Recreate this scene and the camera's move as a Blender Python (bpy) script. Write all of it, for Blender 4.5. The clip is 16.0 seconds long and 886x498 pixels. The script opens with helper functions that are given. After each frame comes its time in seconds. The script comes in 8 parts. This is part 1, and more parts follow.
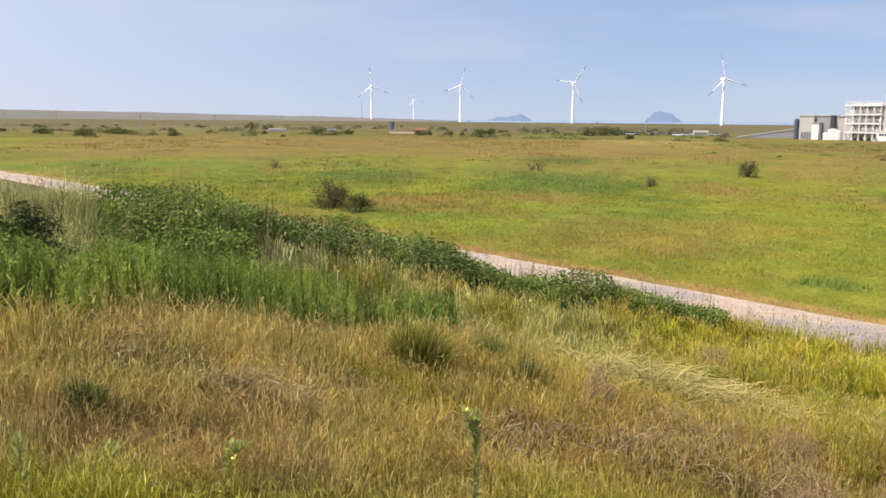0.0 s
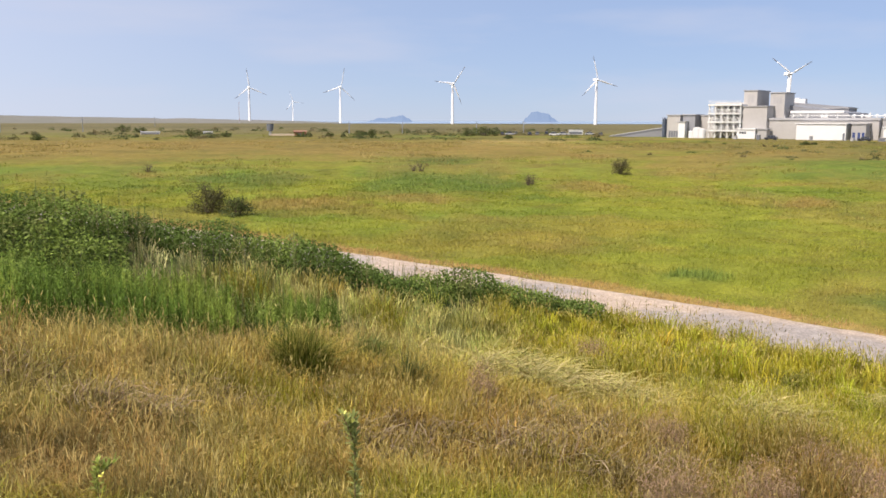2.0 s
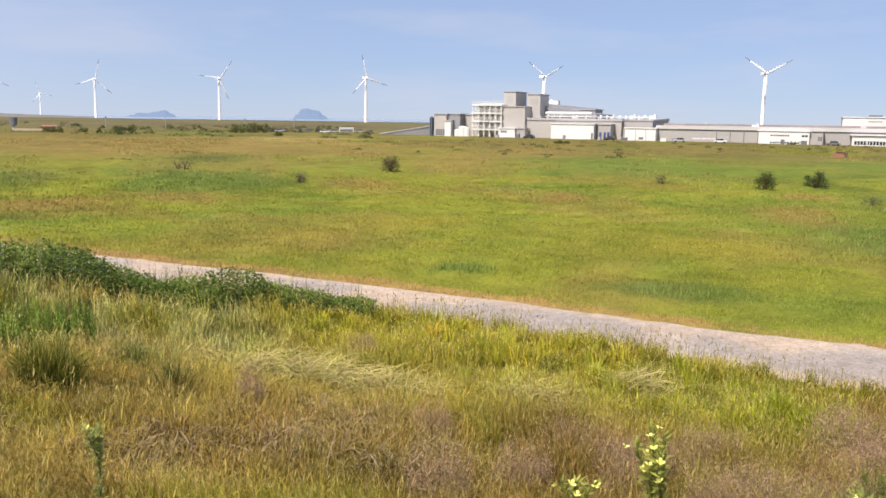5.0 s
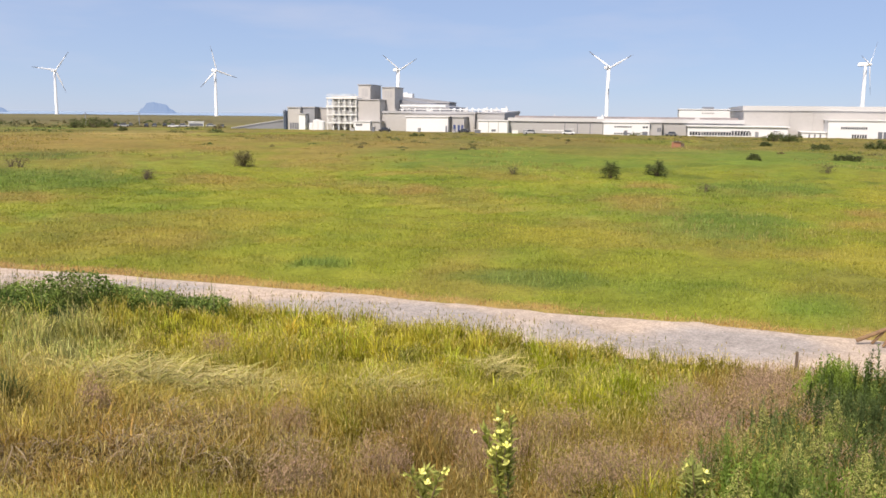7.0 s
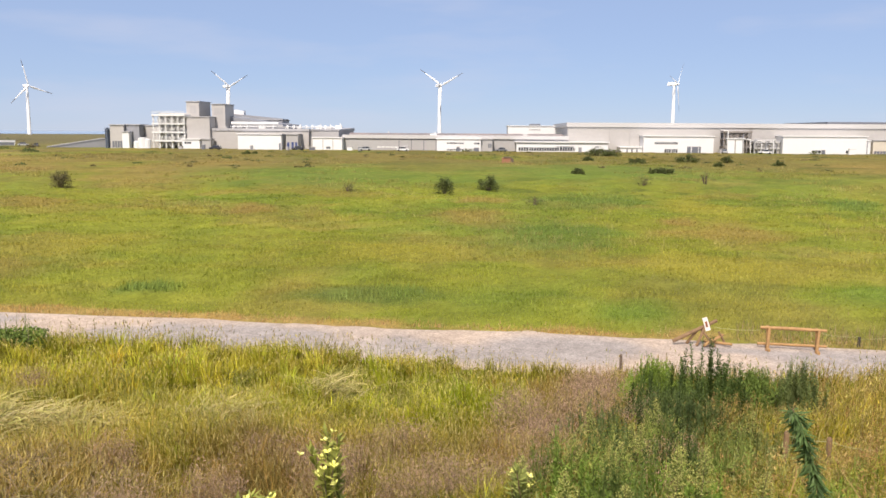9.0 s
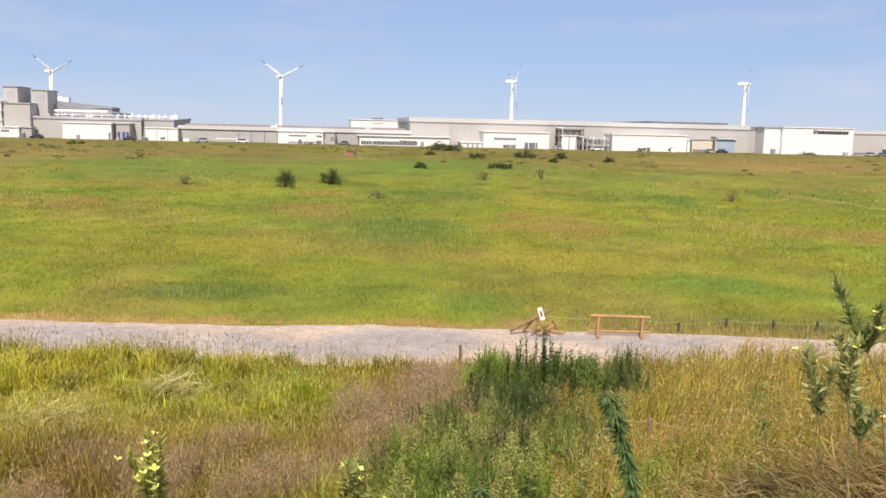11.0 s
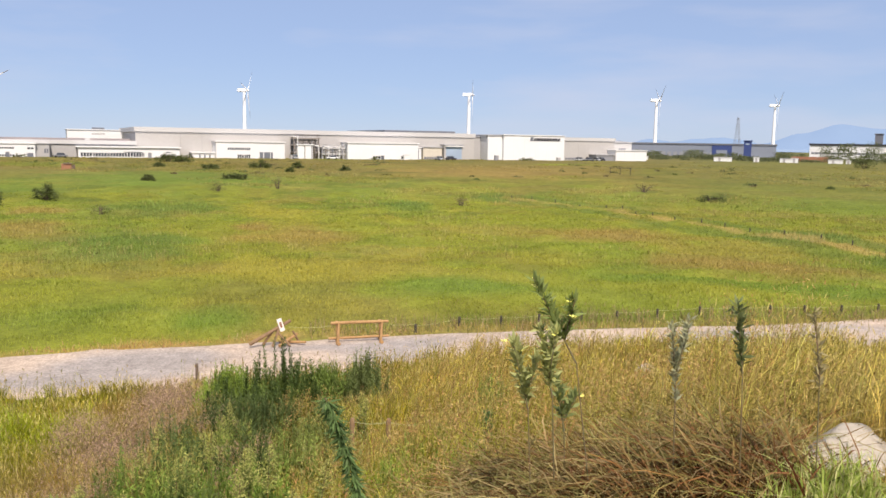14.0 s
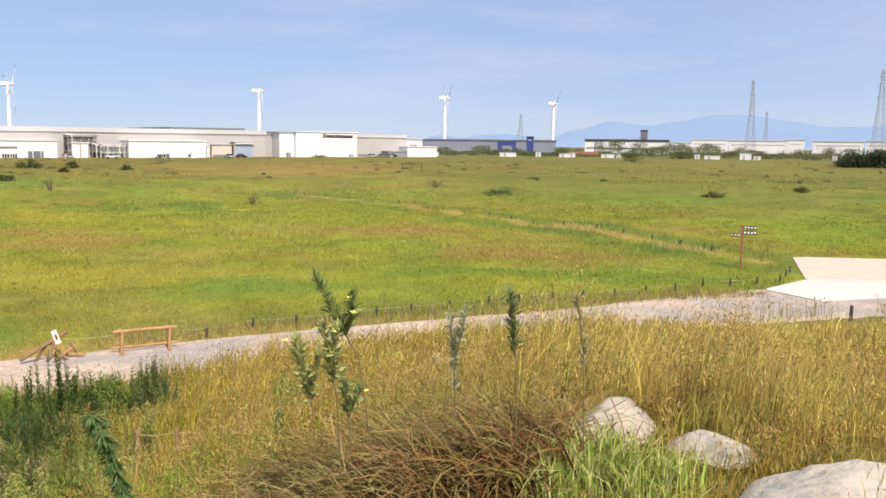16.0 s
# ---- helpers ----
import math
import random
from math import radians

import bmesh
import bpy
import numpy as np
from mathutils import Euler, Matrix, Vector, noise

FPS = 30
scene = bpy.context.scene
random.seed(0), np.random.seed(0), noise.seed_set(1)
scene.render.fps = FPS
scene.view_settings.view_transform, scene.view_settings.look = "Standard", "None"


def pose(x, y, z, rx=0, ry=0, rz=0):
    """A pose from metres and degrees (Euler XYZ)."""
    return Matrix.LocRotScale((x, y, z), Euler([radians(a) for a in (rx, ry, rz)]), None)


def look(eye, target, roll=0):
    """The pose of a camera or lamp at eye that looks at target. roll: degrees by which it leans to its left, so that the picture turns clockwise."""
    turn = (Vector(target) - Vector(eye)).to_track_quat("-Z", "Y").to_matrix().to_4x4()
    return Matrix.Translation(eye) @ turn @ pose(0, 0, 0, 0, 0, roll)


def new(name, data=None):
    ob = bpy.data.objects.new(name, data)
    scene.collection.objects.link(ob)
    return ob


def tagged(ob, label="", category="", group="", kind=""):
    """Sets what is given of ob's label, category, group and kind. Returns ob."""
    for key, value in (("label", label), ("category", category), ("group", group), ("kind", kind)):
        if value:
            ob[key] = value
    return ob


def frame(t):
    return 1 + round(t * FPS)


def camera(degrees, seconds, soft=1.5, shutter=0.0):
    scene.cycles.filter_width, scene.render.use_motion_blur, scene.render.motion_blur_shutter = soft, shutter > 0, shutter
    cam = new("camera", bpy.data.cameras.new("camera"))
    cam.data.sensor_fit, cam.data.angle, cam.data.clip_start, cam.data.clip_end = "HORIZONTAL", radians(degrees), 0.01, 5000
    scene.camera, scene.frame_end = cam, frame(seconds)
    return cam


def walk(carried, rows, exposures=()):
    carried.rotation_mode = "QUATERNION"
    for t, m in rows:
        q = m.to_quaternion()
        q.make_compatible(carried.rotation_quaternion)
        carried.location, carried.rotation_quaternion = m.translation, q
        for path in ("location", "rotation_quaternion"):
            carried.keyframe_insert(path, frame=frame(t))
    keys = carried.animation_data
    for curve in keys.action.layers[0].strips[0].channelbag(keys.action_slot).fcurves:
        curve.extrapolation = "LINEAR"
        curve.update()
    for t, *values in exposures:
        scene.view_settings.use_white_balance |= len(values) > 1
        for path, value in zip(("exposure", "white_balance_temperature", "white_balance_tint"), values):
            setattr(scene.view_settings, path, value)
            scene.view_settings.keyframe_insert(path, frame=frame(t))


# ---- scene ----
cam = camera(54.61, 16.0, soft=1.6)
PATH = [
    (0, (0.000, 0.000, 6.500), (-0.018, 9.886, 4.993), 0.49),
    (0.5, (0.012, -0.000, 6.500), (0.242, 9.884, 4.997), 0.39),
    (1, (0.026, -0.001, 6.500), (0.561, 9.875, 5.019), 0.56),
    (1.5, (0.043, -0.002, 6.500), (0.920, 9.857, 5.073), 0.44),
    (2, (0.064, -0.004, 6.500), (1.387, 9.796, 5.012), 0.11),
    (2.5, (0.079, -0.006, 6.500), (1.716, 9.743, 4.997), -0.07),
    (3, (0.100, -0.011, 6.500), (2.191, 9.648, 4.972), 0.29),
    (3.5, (0.125, -0.017, 6.500), (2.729, 9.511, 4.937), 0.62),
    (3.7, (0.135, -0.020, 6.500), (2.962, 9.445, 4.941), 0.59),
    (5.8, (0.207, -0.048, 6.500), (4.534, 8.830, 4.927), 1.19),
    (6, (0.213, -0.051, 6.500), (4.671, 8.756, 4.895), 1.20),
    (6.5, (0.229, -0.059, 6.500), (5.023, 8.577, 4.936), 0.45),
    (7, (0.252, -0.073, 6.500), (5.537, 8.273, 4.946), 0.59),
    (7.5, (0.271, -0.085, 6.500), (5.943, 8.014, 5.006), 0.82),
    (8, (0.293, -0.102, 6.500), (6.447, 7.643, 5.034), 0.76),
    (8.2, (0.299, -0.106, 6.500), (6.570, 7.549, 5.061), 0.70),
    (10.3, (0.363, -0.170, 6.500), (7.997, 6.153, 5.186), 0.89),
    (10.5, (0.368, -0.176, 6.500), (8.103, 6.022, 5.176), 1.18),
    (11, (0.380, -0.192, 6.500), (8.360, 5.671, 5.109), 1.39),
    (11.5, (0.396, -0.216, 6.500), (8.726, 5.142, 5.118), 1.28),
    (12, (0.407, -0.233, 6.500), (8.965, 4.758, 5.137), 0.84),
    (12.5, (0.421, -0.260, 6.500), (9.284, 4.159, 5.110), 1.15),
    (13, (0.432, -0.282, 6.500), (9.507, 3.684, 5.120), 1.23),
    (13.5, (0.439, -0.301, 6.500), (9.697, 3.266, 5.243), 0.99),
    (14, (0.445, -0.317, 6.500), (9.828, 2.917, 5.272), 0.91),
    (14.5, (0.456, -0.351, 6.500), (10.041, 2.159, 5.152), 0.95),
    (15, (0.462, -0.380, 6.500), (10.202, 1.526, 5.271), 0.88),
    (15.5, (0.466, -0.402, 6.500), (10.299, 1.039, 5.388), 0.92),
    (16, (0.469, -0.426, 6.500), (10.349, 0.506, 5.267), 0.63),
]
walk(cam, [(t, look(eye, target, roll)) for t, eye, target, roll in PATH], [(0, 0.36, 6500, 19), (15, 0.36, 6500, 19), (16, 0.46, 6500, 19)])

# ---- world and sun ----
SUN_AZ, SUN_EL = 236.0, 48.0      # clockwise from the y axis; height above the horizon
world = bpy.data.worlds.new("world")
scene.world = world
world.use_nodes = True
wn, wl = world.node_tree.nodes, world.node_tree.links
wn.clear()
sky = wn.new("ShaderNodeTexSky")
sky.sky_type, sky.sun_disc = "NISHITA", False
sky.sun_elevation, sky.sun_rotation = radians(SUN_EL), radians(SUN_AZ)
sky.air_density, sky.dust_density, sky.ozone_density = 1.0, 0.0, 5.0
sky.altitude = 1200.0
w_co = wn.new("ShaderNodeTexCoord")
w_map = wn.new("ShaderNodeMapping")
w_map.inputs["Scale"].default_value = (1.6, 1.6, 9.0)
w_noise = wn.new("ShaderNodeTexNoise")
w_noise.inputs["Scale"].default_value, w_noise.inputs["Detail"].default_value = 2.1, 6.0
w_ramp = wn.new("ShaderNodeValToRGB")
w_ramp.color_ramp.elements[0].position, w_ramp.color_ramp.elements[1].position = 0.5, 0.8
w_ramp.color_ramp.elements[1].color = (0.55, 0.55, 0.55, 1)
w_mix = wn.new("ShaderNodeMixRGB")
w_mix.inputs["Color2"].default_value = (6.6, 7.2, 8.2, 1)
w_bg, w_out = wn.new("ShaderNodeBackground"), wn.new("ShaderNodeOutputWorld")
w_bg.inputs["Strength"].default_value = 0.075
wl.new(w_co.outputs["Generated"], w_map.inputs["Vector"])
wl.new(w_map.outputs["Vector"], w_noise.inputs["Vector"])
wl.new(w_noise.outputs["Fac"], w_ramp.inputs["Fac"])
wl.new(w_ramp.outputs["Color"], w_mix.inputs["Fac"])
w_air = wn.new("ShaderNodeMixRGB")
w_air.blend_type = "MULTIPLY"
w_air.inputs["Fac"].default_value, w_air.inputs["Color2"].default_value = 1.0, (0.9, 0.98, 1.1, 1)
wl.new(sky.outputs["Color"], w_air.inputs["Color1"])
w_veil = wn.new("ShaderNodeMixRGB")
w_veil.inputs["Fac"].default_value, w_veil.inputs["Color2"].default_value = 0.66, (4.4, 5.8, 7.85, 1)
wl.new(w_air.outputs["Color"], w_veil.inputs["Color1"])
# haze thickens towards the sun's side
w_side = wn.new("ShaderNodeVectorMath")
w_side.operation = "DOT_PRODUCT"
w_side.inputs[1].default_value = (math.sin(radians(SUN_AZ)), math.cos(radians(SUN_AZ)), 0.0)
w_range = wn.new("ShaderNodeMapRange")
w_range.interpolation_type = "SMOOTHSTEP"
w_range.inputs["From Min"].default_value, w_range.inputs["From Max"].default_value = -0.85, 0.2
w_range.inputs["To Min"].default_value, w_range.inputs["To Max"].default_value = 0.0, 0.6
w_haze = wn.new("ShaderNodeMixRGB")
w_haze.inputs["Color2"].default_value = (8.9, 9.6, 10.6, 1)
wl.new(w_co.outputs["Generated"], w_side.inputs[0])
wl.new(w_side.outputs["Value"], w_range.inputs["Value"])
wl.new(w_range.outputs["Result"], w_haze.inputs["Fac"])
wl.new(w_veil.outputs["Color"], w_haze.inputs["Color1"])
wl.new(w_haze.outputs["Color"], w_mix.inputs["Color1"])
wl.new(w_mix.outputs["Color"], w_bg.inputs["Color"])
wl.new(w_bg.outputs["Background"], w_out.inputs["Surface"])

sun_data = bpy.data.lights.new("sun", "SUN")
sun_data.energy, sun_data.angle, sun_data.color = 4.6, radians(0.5), (1.0, 0.93, 0.79)
sun = new("sun", sun_data)
_a, _e = radians(SUN_AZ), radians(SUN_EL)
sun.matrix_world = look((0, 0, 0), (-math.sin(_a) * math.cos(_e), -math.cos(_a) * math.cos(_e), -math.sin(_e)))
sun.location = (-60, -60, 120)


# ---- materials ----
def material(name, colour, rough=0.7, metal=0.0, grain=0.0, scale=5.0, second=None, coarse=0.4, bump=0.0):
    """Principled surface with two scales of colour variation towards a second colour, and a fine relief."""
    m = bpy.data.materials.new(name)
    m.use_nodes = True
    n, l = m.node_tree.nodes, m.node_tree.links
    b = n["Principled BSDF"]
    b.inputs["Roughness"].default_value, b.inputs["Metallic"].default_value = rough, metal
    if second is None:
        second = tuple(c * 0.7 for c in colour)
    co = n.new("ShaderNodeNewGeometry")
    n1, n2 = n.new("ShaderNodeTexNoise"), n.new("ShaderNodeTexNoise")
    n1.inputs["Scale"].default_value, n1.inputs["Detail"].default_value = scale, 8.0
    n2.inputs["Scale"].default_value, n2.inputs["Detail"].default_value = scale * 0.09, 4.0
    mix = n.new("ShaderNodeMath")
    mix.operation = "ADD"
    f1, f2 = n.new("ShaderNodeMapRange"), n.new("ShaderNodeMapRange")
    for f, s, amount in ((f1, n1, grain), (f2, n2, coarse)):
        f.inputs["From Min"].default_value, f.inputs["From Max"].default_value = 0.35, 0.7
        f.inputs["To Max"].default_value = amount
        l.new(co.outputs["Position"], s.inputs["Vector"])
        l.new(s.outputs["Fac"], f.inputs["Value"])
    l.new(f1.outputs["Result"], mix.inputs[0])
    l.new(f2.outputs["Result"], mix.inputs[1])
    col = n.new("ShaderNodeMixRGB")
    col.inputs["Color1"].default_value, col.inputs["Color2"].default_value = (*colour, 1), (*second, 1)
    l.new(mix.outputs["Value"], col.inputs["Fac"])
    l.new(col.outputs["Color"], b.inputs["Base Color"])
    if bump:
        bp = n.new("ShaderNodeBump")
        bp.inputs["Strength"].default_value, bp.inputs["Distance"].default_value = bump, 0.4 / scale
        l.new(n1.outputs["Fac"], bp.inputs["Height"])
        l.new(bp.outputs["Normal"], b.inputs["Normal"])
    return m


def plant_material(name, share=0.35):
    """Leaf and straw: the mesh's own growth colour, varied from piece to piece, partly see-through to light."""
    m = bpy.data.materials.new(name)
    m.use_nodes = True
    n, l = m.node_tree.nodes, m.node_tree.links
    n.remove(n["Principled BSDF"])
    tint, geo = n.new("ShaderNodeAttribute"), n.new("ShaderNodeNewGeometry")
    tint.attribute_name = "tint"
    vary = n.new("ShaderNodeHueSaturation")
    rng = n.new("ShaderNodeMapRange")
    rng.inputs["To Min"].default_value, rng.inputs["To Max"].default_value = 0.8, 1.2
    l.new(geo.outputs["Random Per Island"], rng.inputs["Value"])
    l.new(rng.outputs["Result"], vary.inputs["Value"])
    l.new(tint.outputs["Color"], vary.inputs["Color"])
    d, t, g = n.new("ShaderNodeBsdfDiffuse"), n.new("ShaderNodeBsdfTranslucent"), n.new("ShaderNodeBsdfGlossy")
    g.inputs["Roughness"].default_value = 0.5
    g.inputs["Color"].default_value = (0.5, 0.5, 0.45, 1)
    for s in (d, t):
        l.new(vary.outputs["Color"], s.inputs["Color"])
    a, b = n.new("ShaderNodeMixShader"), n.new("ShaderNodeMixShader")
    a.inputs["Fac"].default_value, b.inputs["Fac"].default_value = share, 0.02
    l.new(d.outputs["BSDF"], a.inputs[1])
    l.new(t.outputs["BSDF"], a.inputs[2])
    l.new(a.outputs["Shader"], b.inputs[1])
    l.new(g.outputs["BSDF"], b.inputs[2])
    l.new(b.outputs["Shader"], n["Material Output"].inputs["Surface"])
    return m


def ground_material(name="sward", parts=((0.09, 0.86, 1.14), (0.7, 0.84, 1.16), (4.5, 0.8, 1.2)), relief=0.15):
    """Soil and sward: the sheet's own growth colour, with clumpy variation and relief."""
    m = bpy.data.materials.new(name)
    m.use_nodes = True
    n, l = m.node_tree.nodes, m.node_tree.links
    b = n["Principled BSDF"]
    b.inputs["Roughness"].default_value = 0.95
    b.inputs["Specular IOR Level"].default_value = 0.1
    tint, geo = n.new("ShaderNodeAttribute"), n.new("ShaderNodeNewGeometry")
    tint.attribute_name = "tint"
    total = None
    for scale, lo, hi in parts:
        t = n.new("ShaderNodeTexNoise")
        t.inputs["Scale"].default_value, t.inputs["Detail"].default_value = scale, 6.0
        r = n.new("ShaderNodeMapRange")
        r.inputs["From Min"].default_value, r.inputs["From Max"].default_value = 0.3, 0.7
        r.inputs["To Min"].default_value, r.inputs["To Max"].default_value = lo, hi
        l.new(geo.outputs["Position"], t.inputs["Vector"])
        l.new(t.outputs["Fac"], r.inputs["Value"])
        if total is None:
            total = r.outputs["Result"]
        else:
            x = n.new("ShaderNodeMath")
            x.operation = "MULTIPLY"
            l.new(total, x.inputs[0])
            l.new(r.outputs["Result"], x.inputs[1])
            total = x.outputs["Value"]
    v = n.new("ShaderNodeHueSaturation")
    l.new(total, v.inputs["Value"])
    l.new(tint.outputs["Color"], v.inputs["Color"])
    l.new(v.outputs["Color"], b.inputs["Base Color"])
    bp = n.new("ShaderNodeBump")
    bp.inputs["Strength"].default_value, bp.inputs["Distance"].default_value = 0.6, relief
    l.new(t.outputs["Fac"], bp.inputs["Height"])
    l.new(bp.outputs["Normal"], b.inputs["Normal"])
    return m


M_SWARD = ground_material()
M_GRASS = plant_material("grass", 0.3)
M_LEAF = plant_material("leaf", 0.4)
M_GRAVEL = ground_material("gravel", ((0.35, 0.9, 1.1), (2.2, 0.86, 1.14), (14.0, 0.72, 1.28)), 0.06)
# greyed a little: haze mixed into the base colour
M_FARLAND = material("far_land", (0.19, 0.18, 0.16), 0.95, grain=0.4, scale=0.02, second=(0.12, 0.12, 0.08), coarse=0.5)
M_SEA = material("sea", (0.3, 0.38, 0.45), 0.25, grain=0.2, scale=0.02, second=(0.26, 0.34, 0.42), coarse=0.3)
M_SAND = material("sand", (0.55, 0.45, 0.35), 0.95, grain=0.3, scale=8.0, second=(0.44, 0.33, 0.24), coarse=0.35, bump=0.3)
M_PAD = material("concrete_pad", (0.58, 0.54, 0.47), 0.9, grain=0.4, scale=3.0, second=(0.44, 0.4, 0.34), coarse=0.4, bump=0.2)
M_WHITE = material("white_cladding", (0.66, 0.66, 0.655), 0.55, grain=0.15, scale=1.2, second=(0.54, 0.54, 0.53), coarse=0.25)
M_GREY = material("grey_cladding", (0.365, 0.355, 0.345), 0.6, grain=0.25, scale=1.0, second=(0.29, 0.28, 0.275), coarse=0.4)
M_BEIGE = material("beige_cladding", (0.41, 0.392, 0.37), 0.6, grain=0.25, scale=1.0, second=(0.33, 0.315, 0.3), coarse=0.4)
M_CREAM = material("cream_cladding", (0.56, 0.51, 0.42), 0.6, grain=0.25, scale=1.0, second=(0.44, 0.4, 0.33), coarse=0.4)
M_OLDROOF = material("weathered_roof", (0.17, 0.16, 0.165), 0.7, grain=0.5, scale=0.4, second=(0.3, 0.25, 0.24), coarse=0.6)
M_RACK = material("rack_steel", (0.3, 0.28, 0.26), 0.6, metal=0.2, grain=0.4, scale=2.0, second=(0.2, 0.17, 0.15), coarse=0.5)
M_DARK = material("dark_cladding", (0.13, 0.14, 0.16), 0.6, grain=0.2, scale=1.0, second=(0.1, 0.1, 0.12), coarse=0.4)
M_SLATE = material("slate_cladding", (0.24, 0.245, 0.26), 0.6, grain=0.2, scale=1.0, second=(0.19, 0.195, 0.21), coarse=0.4)
M_ROOF = material("roof_sheet", (0.36, 0.36, 0.37), 0.6, grain=0.25, scale=0.8, second=(0.3, 0.29, 0.28), coarse=0.5)
M_FASCIA = material("fascia", (0.46, 0.45, 0.44), 0.55, grain=0.15, scale=1.0, second=(0.44, 0.43, 0.41), coarse=0.3)
M_STEEL = material("painted_steel", (0.7, 0.7, 0.68), 0.5, grain=0.2, scale=3.0, second=(0.5, 0.49, 0.46), coarse=0.3)
# steel lightened and blued, with the haze over the pylons mixed in
M_LATTICE = material("galvanised_lattice", (0.3, 0.32, 0.35), 0.6, metal=0.3, grain=0.3, scale=3.0)
M_GLASS = material("window_glass", (0.03, 0.035, 0.045), 0.12, grain=0.2, scale=2.0, second=(0.06, 0.065, 0.07))
M_BLUE = material("blue_paint", (0.028, 0.05, 0.17), 0.5, grain=0.2, scale=2.0, second=(0.025, 0.045, 0.14))
M_SHUTTER = material("blue_grey_shutter", (0.3, 0.38, 0.48), 0.5, grain=0.2, scale=2.0)
M_GREYBLUE = material("grey_blue_cladding", (0.19, 0.215, 0.265), 0.6, grain=0.2, scale=0.8, second=(0.15, 0.17, 0.21))
M_ORANGE = material("orange_paint", (0.3, 0.14, 0.075), 0.6, grain=0.3, scale=2.0, second=(0.25, 0.1, 0.05))
M_TURBINE = material("turbine_paint", (0.82, 0.83, 0.84), 0.4, grain=0.06, scale=0.5, second=(0.72, 0.73, 0.74), coarse=0.15)
M_BLADE_TIP = material("blade_tip_paint", (0.2, 0.2, 0.22), 0.5, grain=0.2, scale=1.0)
M_WOOD = material("log_wood", (0.42, 0.25, 0.1), 0.8, grain=0.6, scale=9.0, second=(0.27, 0.15, 0.06), coarse=0.4, bump=0.5)
M_OLDLOG = material("old_log", (0.26, 0.16, 0.08), 0.85, grain=0.6, scale=9.0, second=(0.14, 0.085, 0.045), coarse=0.4, bump=0.5)
M_OLDWOOD = material("weathered_wood", (0.17, 0.12, 0.08), 0.9, grain=0.6, scale=12.0, second=(0.08, 0.06, 0.045), coarse=0.4, bump=0.5)
M_POST = material("dark_post", (0.06, 0.05, 0.04), 0.9, grain=0.5, scale=14.0, second=(0.03, 0.025, 0.02), coarse=0.3, bump=0.4)
M_SIGNPOST = material("signpost_stain", (0.26, 0.1, 0.05), 0.7, grain=0.5, scale=10.0, second=(0.15, 0.06, 0.03), bump=0.3)
M_SIGN = material("sign_board", (0.05, 0.04, 0.035), 0.7, grain=0.4, scale=10.0)
M_LETTER = material("letter_paint", (0.78, 0.76, 0.7), 0.6, grain=0.2, scale=20.0)
M_BLACK = material("black_letter", (0.025, 0.025, 0.03), 0.5, grain=0.2, scale=4.0)
M_ROPE = material("rope", (0.46, 0.45, 0.2), 0.9, grain=0.5, scale=40.0, second=(0.3, 0.3, 0.14))
M_ROCK = material("boulder", (0.5, 0.44, 0.35), 0.9, grain=0.6, scale=5.0, second=(0.33, 0.29, 0.225), coarse=0.7, bump=0.9)
M_BARK = material("bark", (0.1, 0.07, 0.05), 0.9, grain=0.6, scale=14.0, bump=0.6)
M_TANK = material("tank", (0.06, 0.08, 0.12), 0.5, grain=0.3, scale=1.0, second=(0.04, 0.05, 0.07))
M_DULLRED = material("dull_red_band", (0.36, 0.22, 0.22), 0.6, grain=0.2, scale=2.0)


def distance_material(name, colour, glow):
    """Far hills: the haze of kilometres of bright air is put in as emission."""
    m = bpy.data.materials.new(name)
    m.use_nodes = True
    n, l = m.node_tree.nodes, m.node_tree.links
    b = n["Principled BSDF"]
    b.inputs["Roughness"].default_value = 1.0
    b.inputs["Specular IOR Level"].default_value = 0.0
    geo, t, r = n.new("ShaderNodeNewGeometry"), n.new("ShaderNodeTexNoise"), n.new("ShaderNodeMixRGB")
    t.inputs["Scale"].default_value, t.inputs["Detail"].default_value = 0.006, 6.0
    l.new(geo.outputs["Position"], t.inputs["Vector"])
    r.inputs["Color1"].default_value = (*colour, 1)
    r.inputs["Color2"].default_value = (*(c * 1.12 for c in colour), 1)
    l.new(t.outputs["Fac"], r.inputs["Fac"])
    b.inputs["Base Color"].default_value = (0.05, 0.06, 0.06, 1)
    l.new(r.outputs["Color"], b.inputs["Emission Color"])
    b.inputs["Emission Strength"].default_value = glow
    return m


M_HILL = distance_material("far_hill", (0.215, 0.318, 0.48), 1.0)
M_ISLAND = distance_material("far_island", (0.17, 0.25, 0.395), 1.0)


# ---- small builders ----
def part(name, bm, mat, parent=None, label="", smooth=False):
    me = bpy.data.meshes.new(name)
    bmesh.ops.recalc_face_normals(bm, faces=bm.faces)
    bm.to_mesh(me)
    bm.free()
    if smooth:
        me.polygons.foreach_set("use_smooth", [True] * len(me.polygons))
    me.materials.append(mat)
    ob = new(name, me)
    ob.parent = parent
    if label:
        ob["label"] = label
    return ob


def thing(name, m, label, category, group="", kind=""):
    ob = new(name)
    ob.empty_display_size = 0.2
    ob.matrix_world = m
    return tagged(ob, label, category, group, kind)


def box(bm, x0, x1, y0, y1, z0, z1, m=None):
    vs = [bm.verts.new((x, y, z)) for z in (z0, z1) for x, y in ((x0, y0), (x1, y0), (x1, y1), (x0, y1))]
    for f in ((0, 3, 2, 1), (4, 5, 6, 7), (0, 1, 5, 4), (1, 2, 6, 5), (2, 3, 7, 6), (3, 0, 4, 7)):
        bm.faces.new([vs[i] for i in f])
    if m is not None:
        for v in vs:
            v.co = m @ v.co
    return vs


